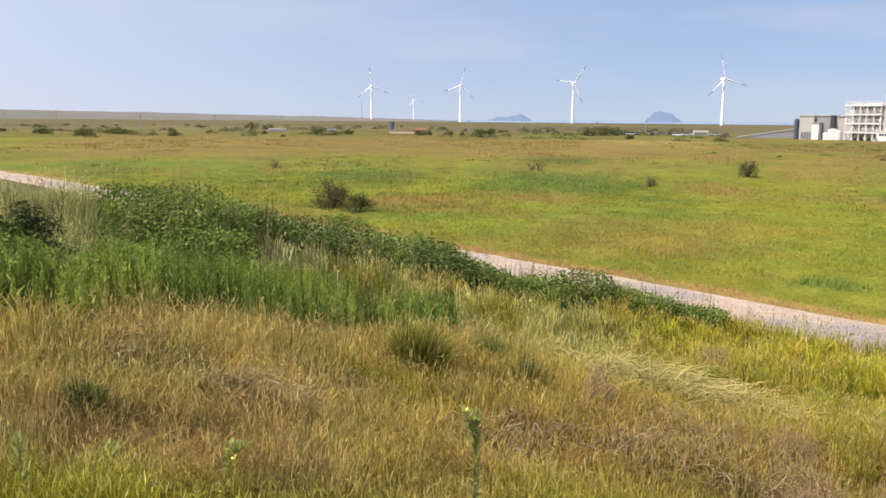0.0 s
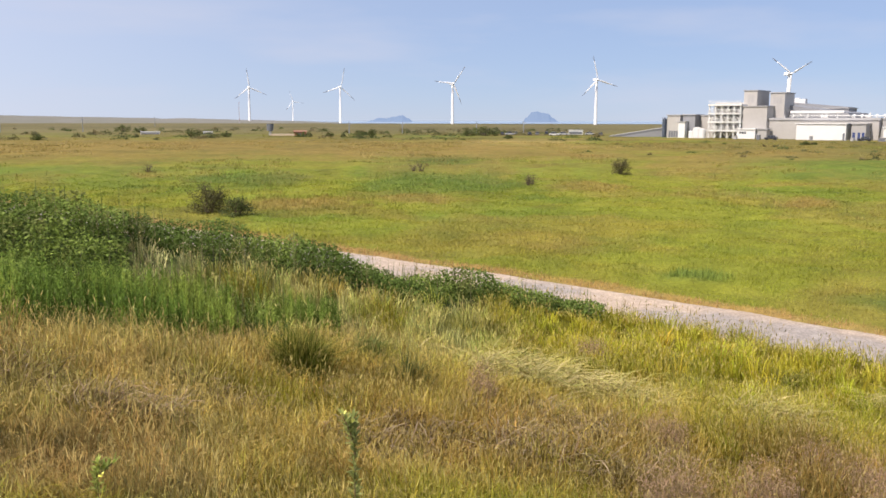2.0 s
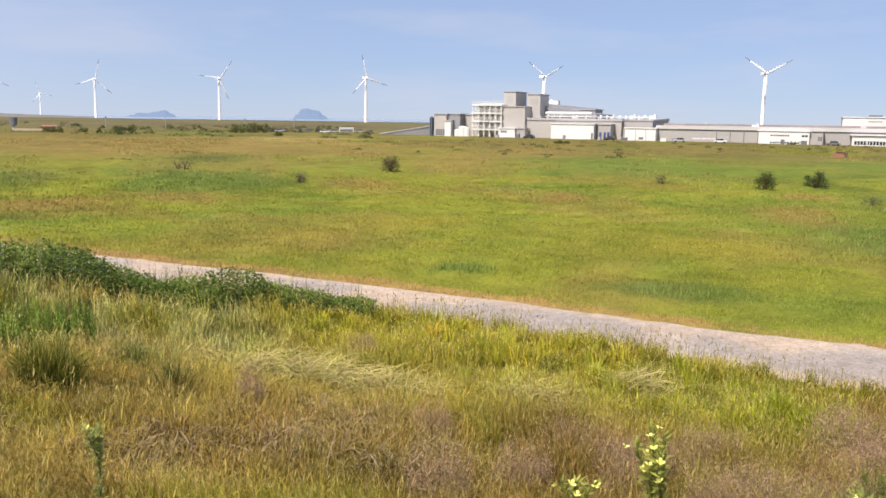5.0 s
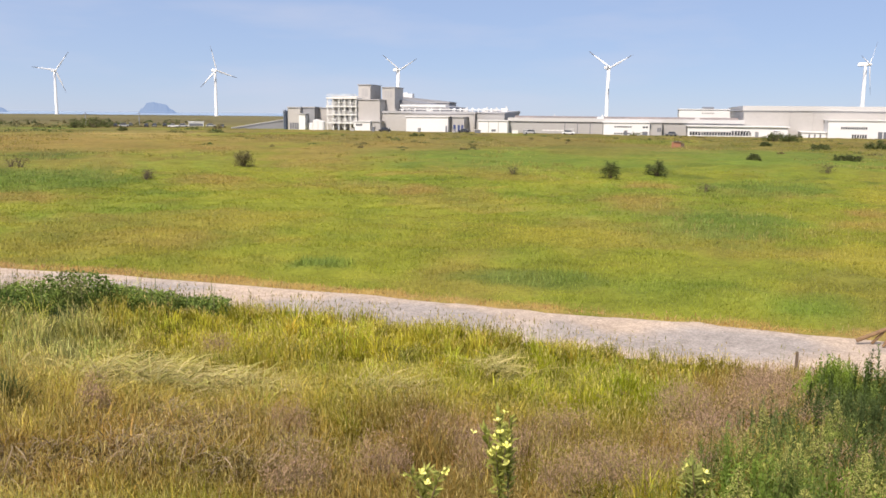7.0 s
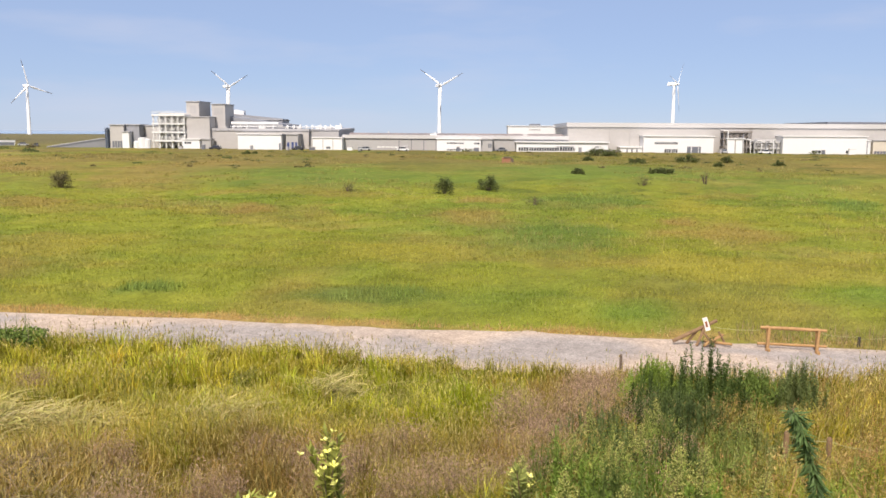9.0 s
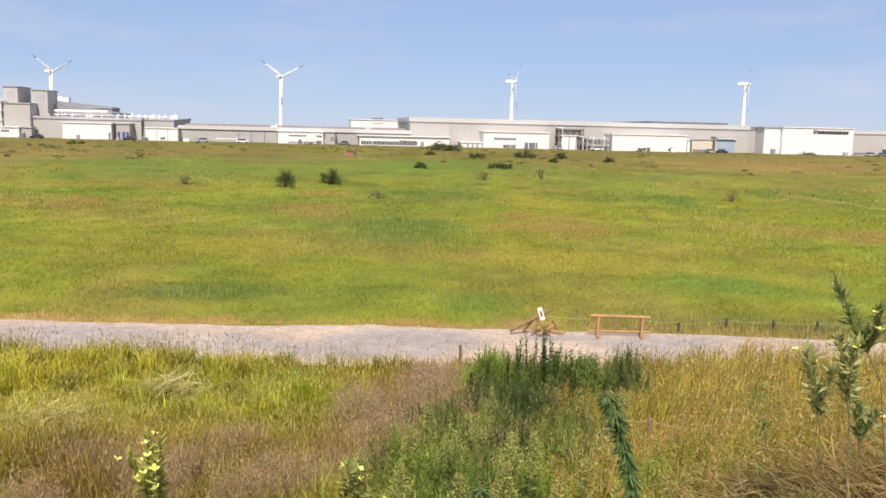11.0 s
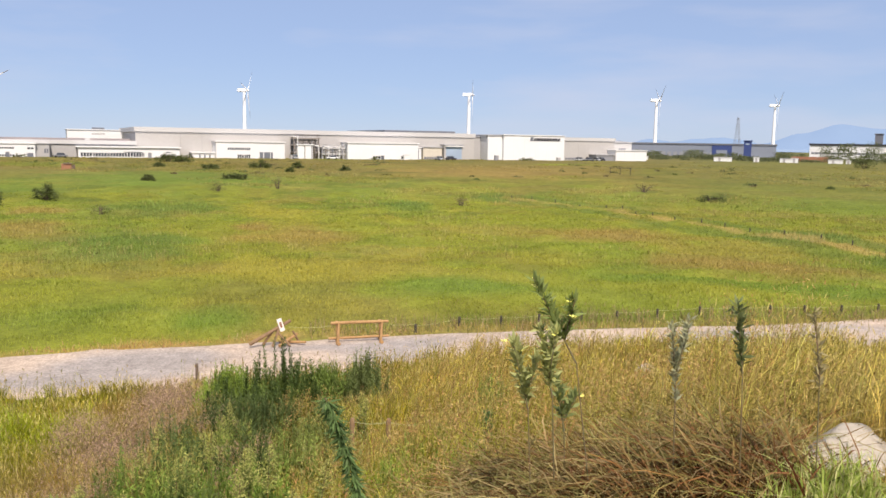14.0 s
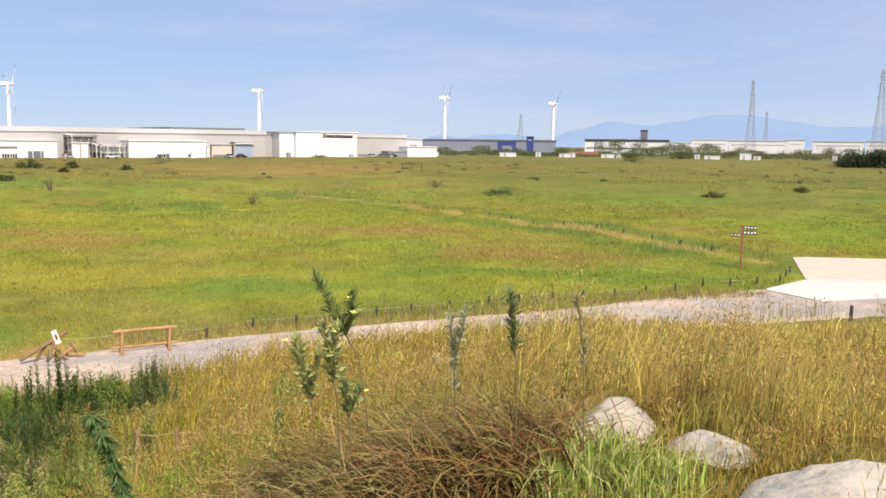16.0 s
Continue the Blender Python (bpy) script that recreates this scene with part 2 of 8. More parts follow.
def tube(bm, p, q, r0, r1=None, n=8):
    """A tapered round bar from p to q."""
    r1 = r0 if r1 is None else r1
    p, q = Vector(p), Vector(q)
    d = (q - p).normalized()
    a = d.orthogonal().normalized()
    b = d.cross(a)
    rings = []
    for c, r in ((p, r0), (q, r1)):
        rings.append([bm.verts.new(c + r * (math.cos(6.2832 * i / n) * a + math.sin(6.2832 * i / n) * b)) for i in range(n)])
    for i in range(n):
        bm.faces.new((rings[0][i], rings[0][(i + 1) % n], rings[1][(i + 1) % n], rings[1][i]))
    bm.faces.new(rings[0][::-1])
    bm.faces.new(rings[1])


def sheet(name, verts, tris, mat, tint=None, parent=None):
    """A mesh from computed arrays of vertices, triangles and growth colours."""
    me = bpy.data.meshes.new(name)
    me.vertices.add(len(verts))
    me.vertices.foreach_set("co", np.asarray(verts, np.float32).ravel())
    k = len(tris)
    me.loops.add(3 * k)
    me.loops.foreach_set("vertex_index", np.asarray(tris, np.int32).ravel())
    me.polygons.add(k)
    me.polygons.foreach_set("loop_start", np.arange(0, 3 * k, 3, dtype=np.int32))
    me.update(calc_edges=True)
    if tint is not None:
        layer = me.attributes.new("tint", "FLOAT_COLOR", "POINT")
        rgba = np.ones((len(verts), 4), np.float32)
        rgba[:, :3] = tint
        layer.data.foreach_set("color", rgba.ravel())
    me.materials.append(mat)
    ob = new(name, me)
    ob.parent = parent
    return ob


def lattice_noise(x, y, seed):
    """Smooth value noise, 0 to 1."""
    x, y = np.asarray(x, float), np.asarray(y, float)
    xi, yi = np.floor(x).astype(np.int64), np.floor(y).astype(np.int64)
    fx, fy = x - xi, y - yi
    fx, fy = fx * fx * (3 - 2 * fx), fy * fy * (3 - 2 * fy)

    def at(i, j):
        h = (i * 374761393 + j * 668265263 + seed * 974711) & 0x7FFFFFFF
        h = ((h ^ (h >> 13)) * 1274126177) & 0x7FFFFFFF
        return ((h ^ (h >> 16)) & 0xFFFF) / 65535.0

    top = at(xi, yi) * (1 - fx) + at(xi + 1, yi) * fx
    low = at(xi, yi + 1) * (1 - fx) + at(xi + 1, yi + 1) * fx
    return top * (1 - fy) + low * fy


def clouded(x, y, size, seed, octaves=3):
    total, weight = 0.0, 0.0
    for k in range(octaves):
        s = 2 ** k / size
        total = total + lattice_noise(x * s + 17.3 * k, y * s - 9.1 * k, seed + k) / 2 ** k
        weight += 1 / 2 ** k
    return total / weight


def ease(a, b, v):
    t = np.clip((v - a) / (b - a), 0, 1)
    return t * t * (3 - 2 * t)


# ---- lie of the land ----
ROAD = np.array([(-75, 121), (-43, 88), (-33, 77), (-7, 48.6), (0.2, 40), (5.3, 34.6), (8.8, 30.5), (11.7, 26.9), (14.3, 23.3),
                 (16.7, 20.2), (19.0, 17.2), (21.9, 13.5), (24.8, 9.8), (27.3, 6.2), (29.6, 2.3), (31.8, -1.8), (34.2, -6.5),
                 (36.4, -11.5), (38.2, -17), (40, -26), (41, -45), (40, -80)], float)
_s = np.concatenate([[0], np.cumsum(np.hypot(*np.diff(ROAD, axis=0).T))])
_t = np.arange(0, _s[-1], 0.8)
_k = np.array([np.interp(_t, _s, ROAD[:, i]) for i in (0, 1)])
for _ in range(3):
    _k[:, 1:-1] = (_k[:, :-2] + 2 * _k[:, 1:-1] + _k[:, 2:]) / 4
ROAD_LINE = _k.T
_ang = np.degrees(np.arctan2(ROAD_LINE[:, 0], ROAD_LINE[:, 1]))
_rad = np.hypot(ROAD_LINE[:, 0], ROAD_LINE[:, 1])
ROAD_HALF = 2.2 + 0.35 * (lattice_noise(_t / 6, _t * 0, 5) - 0.5) + 2.4 * ease(163, 178, _t) + 0.45 * np.exp(-((_ang - 50) / 8) ** 2)


def road_gap(x, y):
    """Distance from the middle of the road, negative on the mound's side."""
    x, y = np.atleast_1d(x).astype(float), np.atleast_1d(y).astype(float)
    out = np.full(x.shape, 1e9)
    for i in range(0, len(ROAD_LINE), 2):
        out = np.minimum(out, np.hypot(x - ROAD_LINE[i, 0], y - ROAD_LINE[i, 1]))
    a, r = np.degrees(np.arctan2(x, y)), np.hypot(x, y)
    inside = (r < np.interp(a, _ang, _rad)) | (((a < _ang[0]) | (a > _ang[-1])) & (r < 90))
    return np.where(inside, -out, out)


def height(x, y):
    x, y = np.atleast_1d(x).astype(float), np.atleast_1d(y).astype(float)
    g = road_gap(x, y)
    d = np.maximum(0, -g - 2.3)
    h = np.interp(d, [0, 3, 6, 10, 14, 17, 19, 20.5, 22, 26, 40], [0, 0.15, 0.6, 1.35, 2.15, 2.9, 3.6, 4.15, 4.5, 5.0, 5.3])
    h = h + 0.75 * np.exp(-((x - 8.0) ** 2 / 14 + (y + 0.6) ** 2 / 9))
    a, r = np.degrees(np.arctan2(x, y)), np.hypot(x, y)
    behind = (a < -32) | (a > 118)
    h = np.where(behind, h * (1 - ease(45, 88, r)), h)
    h = h + 0.42 * np.exp(-((d - 2.6) / 2.3) ** 2) * (g < -2.3) * np.maximum(1 - ease(34, 46, np.degrees(np.arctan2(x, y))), ease(66, 74, np.degrees(np.arctan2(x, y))) * (1 - ease(96, 104, np.degrees(np.arctan2(x, y)))))
    # bank under the creeper, falling from the west to the track
    crest = np.interp(a, [-40, -26, -15, -11, -6, -1, 3.6, 10, 17, 20], [4.2, 4.15, 3.85, 3.45, 3.0, 2.6, 1.95, 1.55, 0.85, 0])
    bank = crest * np.exp(-np.where(r < 23, (r - 23) / 7.0, (r - 23) / 3.2) ** 2)
    h = np.where((g < -1.5) & (a > -60) & (a < 20), np.maximum(h, bank * ease(-1.6, -4.5, g)), h)
    rough = (clouded(x, y, 0.95, 6, 2) - 0.5) * 0.26 * (g < -3.2) + (clouded(x, y, 3.0, 3) - 0.5) * 0.28 + (clouded(x, y, 14.0, 8) - 0.5) * 0.35 + (clouded(x, y, 1.5, 9, 2) - 0.5) * (0.32 + 0.2 * ease(45, 80, r)) * (g > 2.4)
    away = np.clip((np.abs(g) - 2.4) / 3, 0, 1) * np.where((y < -10) & (x > 33) & (x < 62), ease(-12, -10, y) * 0 + ease(36, 33, x * 1.0), 1)
    return h + rough * away - 0.05 * (np.abs(g) < 2.6)


# growth colours (linear)
TINTS = {"meadow": (0.215, 0.235, 0.04), "green": (0.13, 0.2, 0.04), "bright": (0.19, 0.26, 0.04), "teal": (0.115, 0.165, 0.045),
         "brown": (0.27, 0.195, 0.075), "yellow": (0.275, 0.255, 0.05), "tan": (0.4, 0.3, 0.14), "dark": (0.07, 0.1, 0.03), "rough": (0.19, 0.155, 0.06)}
# patches of one growth in the meadow: x, y, half length across the view, half depth
PATCHES = {}
PATCHES["brown"] = [(-63, 209, 37, 87), (-29, 236, 30, 51), (24, 197, 34, 62), (-5, 100, 3, 10), (8.1, 71.2, 4.7, 4.4), (-3.5, 69, 4.1, 4.1),
              (11.3, 45.1, 2.6, 2.7), (56, 125, 8, 33), (37.8, 63.3, 1.9, 4.1), (48, 47, 3, 7), (25.2, 81.3, 3.7, 5.6)]
PATCHES["green"] = [(-45, 115, 14, 11), (78, 104, 17, 26), (120, 88, 18, 32), (37.1, 12, 3.3, 2.3), (26.2, 17.5, 1.4, 2), (42.7, -3.7, 8.6, 1.6)]
PATCHES["teal"] = [(-8, 97, 6, 12), (11, 89, 10, 15), (42, 34, 4.5, 8), (21.4, 26.8, 2.4, 1.8), (15.6, 33.8, 1.3, 1.3), (68, 51, 5, 10),
             (82, 32, 3, 8), (68.3, -5, 3.6, 4.2), (56.3, -10.3, 2.6, 3.2)]
PATCHES["yellow"] = [(20.6, 50.6, 3.4, 3.8), (29.6, 36, 3.5, 4.4), (11.2, 45.5, 2, 2.1), (39.4, 24.1, 1.5, 3.9), (70, 42, 2, 7),
               (38.4, 20.1, 4, 3.3), (67, 37, 4, 7)]
PATCHES["tan"] = [(58, 244, 16, 42)]
PATCHES["dark"] = [(19, 139, 6, 12), (120, 2, 2, 11)]
PATCHES["bright"] = [(74, -25, 5, 17), (107, -13, 13, 14)]
MORE_BROWN = [(54.7, 33, 1.3, 5.5), (49, 196, 32, 44), (88, 163, 10, 20), (52.4, 28.5, 3.9, 5.4), (63.4, 8.2, 4.3, 4.7), (178, 57, 17, 22),
              (58.8, 57.3, 2.4, 3.9), (202, 54, 23, 41), (50.1, -1.2, 5, 3.8), (339, -77, 67, 125)]


SAND_PATH = [(103, 27), (94.4, 19.8), (89.2, 13.4), (81.6, 8), (75.7, 3.4), (71, -0.4), (66, -5.1), (60.1, -8.4), (54.4, -11.2), (50, -14)]


def blend(c, tint, w):
    return c * (1 - w[:, None]) + np.array(TINTS[tint]) * w[:, None]


def growth(x, y):
    """Colour of the sward at each place of the plain."""
    x, y = np.asarray(x, float), np.asarray(y, float)
    c = np.tile(np.array(TINTS["meadow"]), (len(x), 1))
    r = np.hypot(x, y)
    far = ease(90, 260, r)
    s = 1 + 3 * far
    n1, n2, n3 = clouded(x / s, y / s, 14, 21, 4), clouded(x / s, y / s, 9, 31, 4), clouded(x / s, y / s, 5, 41, 3)
    c = blend(c, "green", 0.5 * ease(0.46, 0.66, n1))
    c = blend(c, "brown", (0.42 + 0.4 * far) * ease(0.52 - 0.05 * far, 0.68, n2))
    c = blend(c, "yellow", 0.3 * ease(0.55, 0.72, n3))
    c = blend(c, "dark", 0.35 * far * ease(0.5, 0.7, n3))
    c = blend(c, "rough", 0.9 * ease(90, 210, r) * ease(0.22, 0.52, clouded(x / s, y / s, 7, 45, 4)))
    fine, fine2 = clouded(x / s, y / s, 2.4, 55, 3), clouded(x / s, y / s, 3.4, 57, 3)
    c = blend(c, "brown", 0.16 * ease(0.54, 0.74, fine2))
    c = blend(c, "teal", 0.24 * ease(0.54, 0.74, 1 - fine2))
    c = c * (0.8 + 0.4 * fine)[:, None]
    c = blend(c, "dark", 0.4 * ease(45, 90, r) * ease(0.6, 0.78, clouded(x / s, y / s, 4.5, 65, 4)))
    wob = 0.6 * (clouded(x, y, 3.5, 51, 4) - 0.5) * 2 + 0.3 * (clouded(x, y, 12, 61, 2) - 0.5) * 2
    for kind, spots in (*PATCHES.items(), ("brown", MORE_BROWN)):
        for px, py, across, deep in spots:
            q = math.hypot(px, py)
            ex, ey = px / q, py / q
            u, v = (x - px) * ey - (y - py) * ex, (x - px) * ex + (y - py) * ey
            k = np.sqrt((u / across / 1.1) ** 2 + (v / deep / 1.1) ** 2) + wob
            c = blend(c, kind, 0.74 * (1 - ease(0.3, 1.35, k)))
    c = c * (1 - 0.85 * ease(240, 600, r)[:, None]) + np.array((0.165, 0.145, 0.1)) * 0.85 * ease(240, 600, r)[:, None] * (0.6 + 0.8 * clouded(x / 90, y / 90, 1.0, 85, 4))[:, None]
    east = ease(80, 92, np.degrees(np.arctan2(x, y))) * ease(60, 120, r)
    c = c * (1 - 0.55 * east[:, None]) + np.array((0.135, 0.155, 0.045)) * (0.7 + 0.6 * n2[:, None]) * 0.55 * east[:, None]
    path = np.full(x.shape, 1e9)
    for (ax, ay), (bx, by) in zip(SAND_PATH, SAND_PATH[1:]):
        q = np.clip(((x - ax) * (bx - ax) + (y - ay) * (by - ay)) / ((bx - ax) ** 2 + (by - ay) ** 2), 0, 1)
        path = np.minimum(path, np.hypot(x - ax - q * (bx - ax), y - ay - q * (by - ay)))
    c = blend(c, "tan", 0.62 * (1 - ease(0.2, 1.2, path + 2.6 * (clouded(x, y, 2.6, 73) - 0.42))))
    c = blend(c, "teal", 0.6 * (1 - ease(0.6, 2.4, np.abs(path - 2.8) + 3.0 * (clouded(x, y, 4.0, 75) - 0.42))))
    g = road_gap(x, y)
    verge = (1 - ease(0.2, 1.1, np.abs(g - 2.55) + 1.6 * (clouded(x, y, 1.6, 71) - 0.45)))
    verge = 0.7 * verge * (1 - 0.55 * ease(63, 68, np.degrees(np.arctan2(x, y))))
    c = c * (1 - verge[:, None]) + np.array((0.42, 0.26, 0.14)) * verge[:, None]
    return c * np.array((0.805, 0.793, 0.57))


# patches of one growth on the mound, and dark painted hollows: x, y, half length across the view, half depth
NEAR_TINTS = {"pale": (0.46, 0.39, 0.19), "mauve": (0.27, 0.185, 0.125), "rust": (0.36, 0.255, 0.155), "yellow": (0.4, 0.37, 0.09), "dark": (0.12, 0.1, 0.04), "lime": (0.28, 0.32, 0.045)}
NEAR_PATCHES = {}
NEAR_PATCHES["yellow"] = [(7.6, 20.7, 4.3, 6.5), (9.8, 16.1, 3.0, 4.0), (9.6, 15.4, 3.3, 3.5)]
NEAR_PATCHES["pale"] = [(-2.6, 7.6, 2.5, 0.9), (-4.4, 9.5, 3.0, 1.6), (4.4, 14.6, 2.3, 3.4), (-2.0, 12.4, 1.4, 1.7), (3.8, 15.0, 1.6, 2.0), (5.7, 14.6, 1.1, 2.4), (19.8, 6.0, 1.4, 4.7), (20.8, -3.3, 2.0, 5.3), (20.5, 3.0, 1.9, 3.1), (19.0, -5.9, 2.2, 8.1)]
NEAR_PATCHES["mauve"] = [(-2.1, 5.3, 0.6, 0.6), (3.8, 8.3, 0.8, 1.4), (3.4, 7.7, 0.5, 1.2), (5.5, 7.7, 1.3, 2.0), (15.4, 11.2, 2.1, 3.2), (13.6, 10.2, 1.4, 3.7), (6.2, 8.8, 1.5, 1.7)]
NEAR_PATCHES["rust"] = [(0.8, 7.1, 0.8, 1.7), (2.6, 9.2, 1.4, 1.6), (-1.2, 12.2, 1.9, 1.6), (2.5, 10.1, 1.5, 2.1), (11.0, 4.2, 0.7, 2.7), (11.1, 3.7, 0.6, 4.0)]
# shaded hollows in the grass, painted into its colour
NEAR_PATCHES["dark"] = [(0.3, 5.9, 0.5, 0.6), (2.7, 8.1, 0.7, 0.7), (13.6, 7.3, 0.8, 2.7)]
NEAR_PATCHES["lime"] = [(1.4, 5.6, 1.4, 0.5), (1.9, 6.3, 1.0, 0.6), (12.4, 11.9, 1.1, 2.4), (12.3, 14.3, 1.9, 3.0), (8.7, 2.6, 1.2, 2.4)]


def near_growth(x, y):
    """Colour of the tall grass on the mound's side of the road."""
    x, y = np.asarray(x, float), np.asarray(y, float)
    a, r = np.degrees(np.arctan2(x, y)), np.hypot(x, y)
    b = (a - 43 + 180) % 360 - 180
    a = 43 + np.where(np.abs(b) > 78, np.sign(b) * 78 * (180 - np.abs(b)) / 102, b)
    n1, n2, n3 = clouded(x, y, 3.2, 81, 3), clouded(x, y, 1.5, 91, 3), clouded(x, y, 0.6, 95, 2)
    straw, olive = np.array((0.4, 0.31, 0.185)), np.array((0.25, 0.23, 0.055))
    pale, lime = np.array((0.45, 0.41, 0.15)), np.array((0.33, 0.34, 0.035))
    rust, mauve = np.array((0.3, 0.215, 0.13)), np.array((0.25, 0.18, 0.125))

    def mix(c, t, w):
        return c * (1 - w[:, None]) + t * w[:, None]

    c = np.tile(olive, (len(x), 1))
    c = mix(c, straw, (1 - ease(6, 22, a)) * ease(0.34, 0.58, n1) * ease(4.6, 5.4, r))
    c = mix(c, rust, 0.75 * (1 - ease(22, 34, a)) * ease(0.5, 0.66, n2) * ease(5.4, 6.6, r) * (1 - ease(12.5, 14.5, r)))
    c = mix(c, lime, 0.9 * (1 - ease(4.6, 5.5, r + 1.2 * (n1 - 0.5))) * (1 - ease(40, 55, a)))
    c = mix(c, pale, 0.75 * ease(4, 16, a) * (1 - ease(52, 64, a)) * ease(11.5, 14.5, r) * ease(0.3, 0.55, n2))
    c = mix(c, lime, 0.25 * ease(18, 30, a) * (1 - ease(52, 64, a)) * ease(12, 17, r) * ease(0.48, 0.64, n1))
    c = mix(c, mauve, 0.85 * ease(24, 34, a) * (1 - ease(60, 70, a)) * (1 - ease(12, 15, r)) * ease(0.36, 0.58, n1))
    c = mix(c, mauve, 0.8 * ease(50, 54, a) * (1 - ease(60, 66, a)) * ease(12, 14, r) * ease(0.3, 0.5, n2))
    c = mix(c, np.array((0.335, 0.26, 0.115)), 0.85 * ease(66, 76, a) * ease(0.3, 0.55, n2))
    c = mix(c, np.array((0.48, 0.385, 0.3)), 0.8 * ease(80, 88, a) * ease(6.2, 7.2, r) * ease(0.25, 0.5, n1))
    c = mix(c, rust, 0.5 * ease(70, 80, a) * (1 - ease(10, 13, r)) * ease(0.5, 0.68, n1))
    c = mix(c, np.array((0.45, 0.45, 0.42)), 0.8 * ease(-14, -11, a) * (1 - ease(10, 16, a)) * ease(14.5, 16, r) * ease(0.25, 0.45, n2))
    c = mix(c, np.array((0.36, 0.38, 0.29)), 0.85 * (1 - ease(-21.5, -18.5, a)) * ease(14.5, 16, r))
    c = mix(c, lime, 0.3 * ease(60, 70, a) * ease(0.56, 0.7, n1))
    wob = 0.9 * (clouded(x, y, 0.9, 53, 3) - 0.5) * 2 + 0.3 * (clouded(x, y, 3.0, 63, 2) - 0.5) * 2
    for kind, spots in NEAR_PATCHES.items():
        for px, py, across, deep in spots:
            q = math.hypot(px, py)
            ex, ey = px / q, py / q
            u, v = (x - px) * ey - (y - py) * ex, (x - px) * ex + (y - py) * ey
            k = np.sqrt((u / across / 1.2) ** 2 + (v / deep / 1.2) ** 2) + wob
            c = mix(c, np.array(NEAR_TINTS[kind]), 0.7 * (1 - ease(0.35, 1.3, k)))
    return c * (0.6 + 0.8 * n3[:, None]) * np.array((0.86, 0.85, 0.31)) * (1 + np.array((0.0, 0.0, 0.4)) * (1 - ease(-12, -2, a))[:, None])


# ---- ground: one sheet to the horizon ----
# outline of the weeds on the mound's flank
HEDGE = [(-12, 6.5), (-7, 7.4), (-4.2, 8.0), (-3.85, 8.4), (-3.5, 9.0), (-3.4, 10.2), (-3.0, 11.4), (-2.5, 13.0), (-1.9, 14.3), (-0.9, 15.2), (0.3, 16.6), (0.2, 18.2), (0.2, 20.8), (4.2, 22.4), (8.2, 24.2), (8.6, 25.2), (7.8, 26.4), (3, 26.4), (-3, 27.2), (-7.6, 27.5), (-8.7, 21), (-12, 17)]


def weed_edge(x, y):
    """Distance at which the upright weeds give way to the creeper."""
    return np.interp(np.degrees(np.arctan2(x, y)), [-40, -28, -22, -18, -14.6, -11, -6, 0], [10.5, 11.0, 12.0, 14.2, 17.6, 19.0, 18.6, 18.5])


def pale_strip(x, y):
    """Grass that shows between the upright weeds and the creeper."""
    a, r = np.degrees(np.arctan2(x, y)), np.hypot(x, y)
    west = (a + 3.0 * (clouded(x, y, 1.3, 56) - 0.5) < -22.5) & (r > 16.2 + 1.5 * (clouded(x, y, 1.2, 57) - 0.5))
    return west | (a > -12.5) & (r > 18.4 + 0.8 * (clouded(x, y, 1.0, 58) - 0.5)) & (r < 21.6 + 1.2 * (clouded(x, y, 1.0, 59) - 0.5))


def inside(x, y, outline):
    hit = np.zeros(len(x), bool)
    for (x0, y0), (x1, y1) in zip(outline, outline[1:] + outline[:1]):
        c = (y0 > y) != (y1 > y)
        hit ^= c & (x < (x1 - x0) * (y - y0) / (y1 - y0 + 1e-12) + x0)
    return hit


_radii = np.concatenate([[0.0], np.geomspace(1.2, 30, 90), np.geomspace(30.4, 420, 300), np.geomspace(440, 4900, 40)])
_azs = np.radians(np.concatenate([np.arange(-36, 122, 0.4), np.arange(122, 324, 4.0)]))
_rr, _aa = np.meshgrid(_radii[1:], _azs, indexing="ij")
gx, gy = np.concatenate([[0], (_rr * np.sin(_aa)).ravel()]), np.concatenate([[0], (_rr * np.cos(_aa)).ravel()])
gz = height(gx, gy)
g_gap, g_rad = road_gap(gx, gy), np.hypot(gx, gy)
gz = np.where(g_rad > 150, gz * np.clip((400 - g_rad) / 250, 0, 1), gz)
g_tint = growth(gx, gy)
# grass colour darkened on the mound: shade between the stems put into the ground
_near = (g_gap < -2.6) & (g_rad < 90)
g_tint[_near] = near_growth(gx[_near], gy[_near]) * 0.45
_weedy = inside(gx, gy, HEDGE) & ~pale_strip(gx, gy)
g_tint[_weedy] = np.array((0.07, 0.095, 0.03)) * (0.6 + 0.8 * clouded(gx[_weedy], gy[_weedy], 0.8, 97))[:, None]
na, nr = len(_azs), len(_radii) - 1
i, j = np.meshgrid(np.arange(nr - 1), np.arange(na), indexing="ij")
i, j = i.ravel(), j.ravel()
p00, p01 = 1 + i * na + j, 1 + i * na + (j + 1) % na
p10, p11 = p00 + na, p01 + na
fan = np.stack([np.zeros(na, int), 1 + (np.arange(na) + 1) % na, 1 + np.arange(na)], 1)
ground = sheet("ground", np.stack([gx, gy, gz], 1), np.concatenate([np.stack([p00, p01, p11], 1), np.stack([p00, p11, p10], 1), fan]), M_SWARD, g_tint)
tagged(ground, "grassy plain with green, yellow and brown patches", "ground", kind="structure")

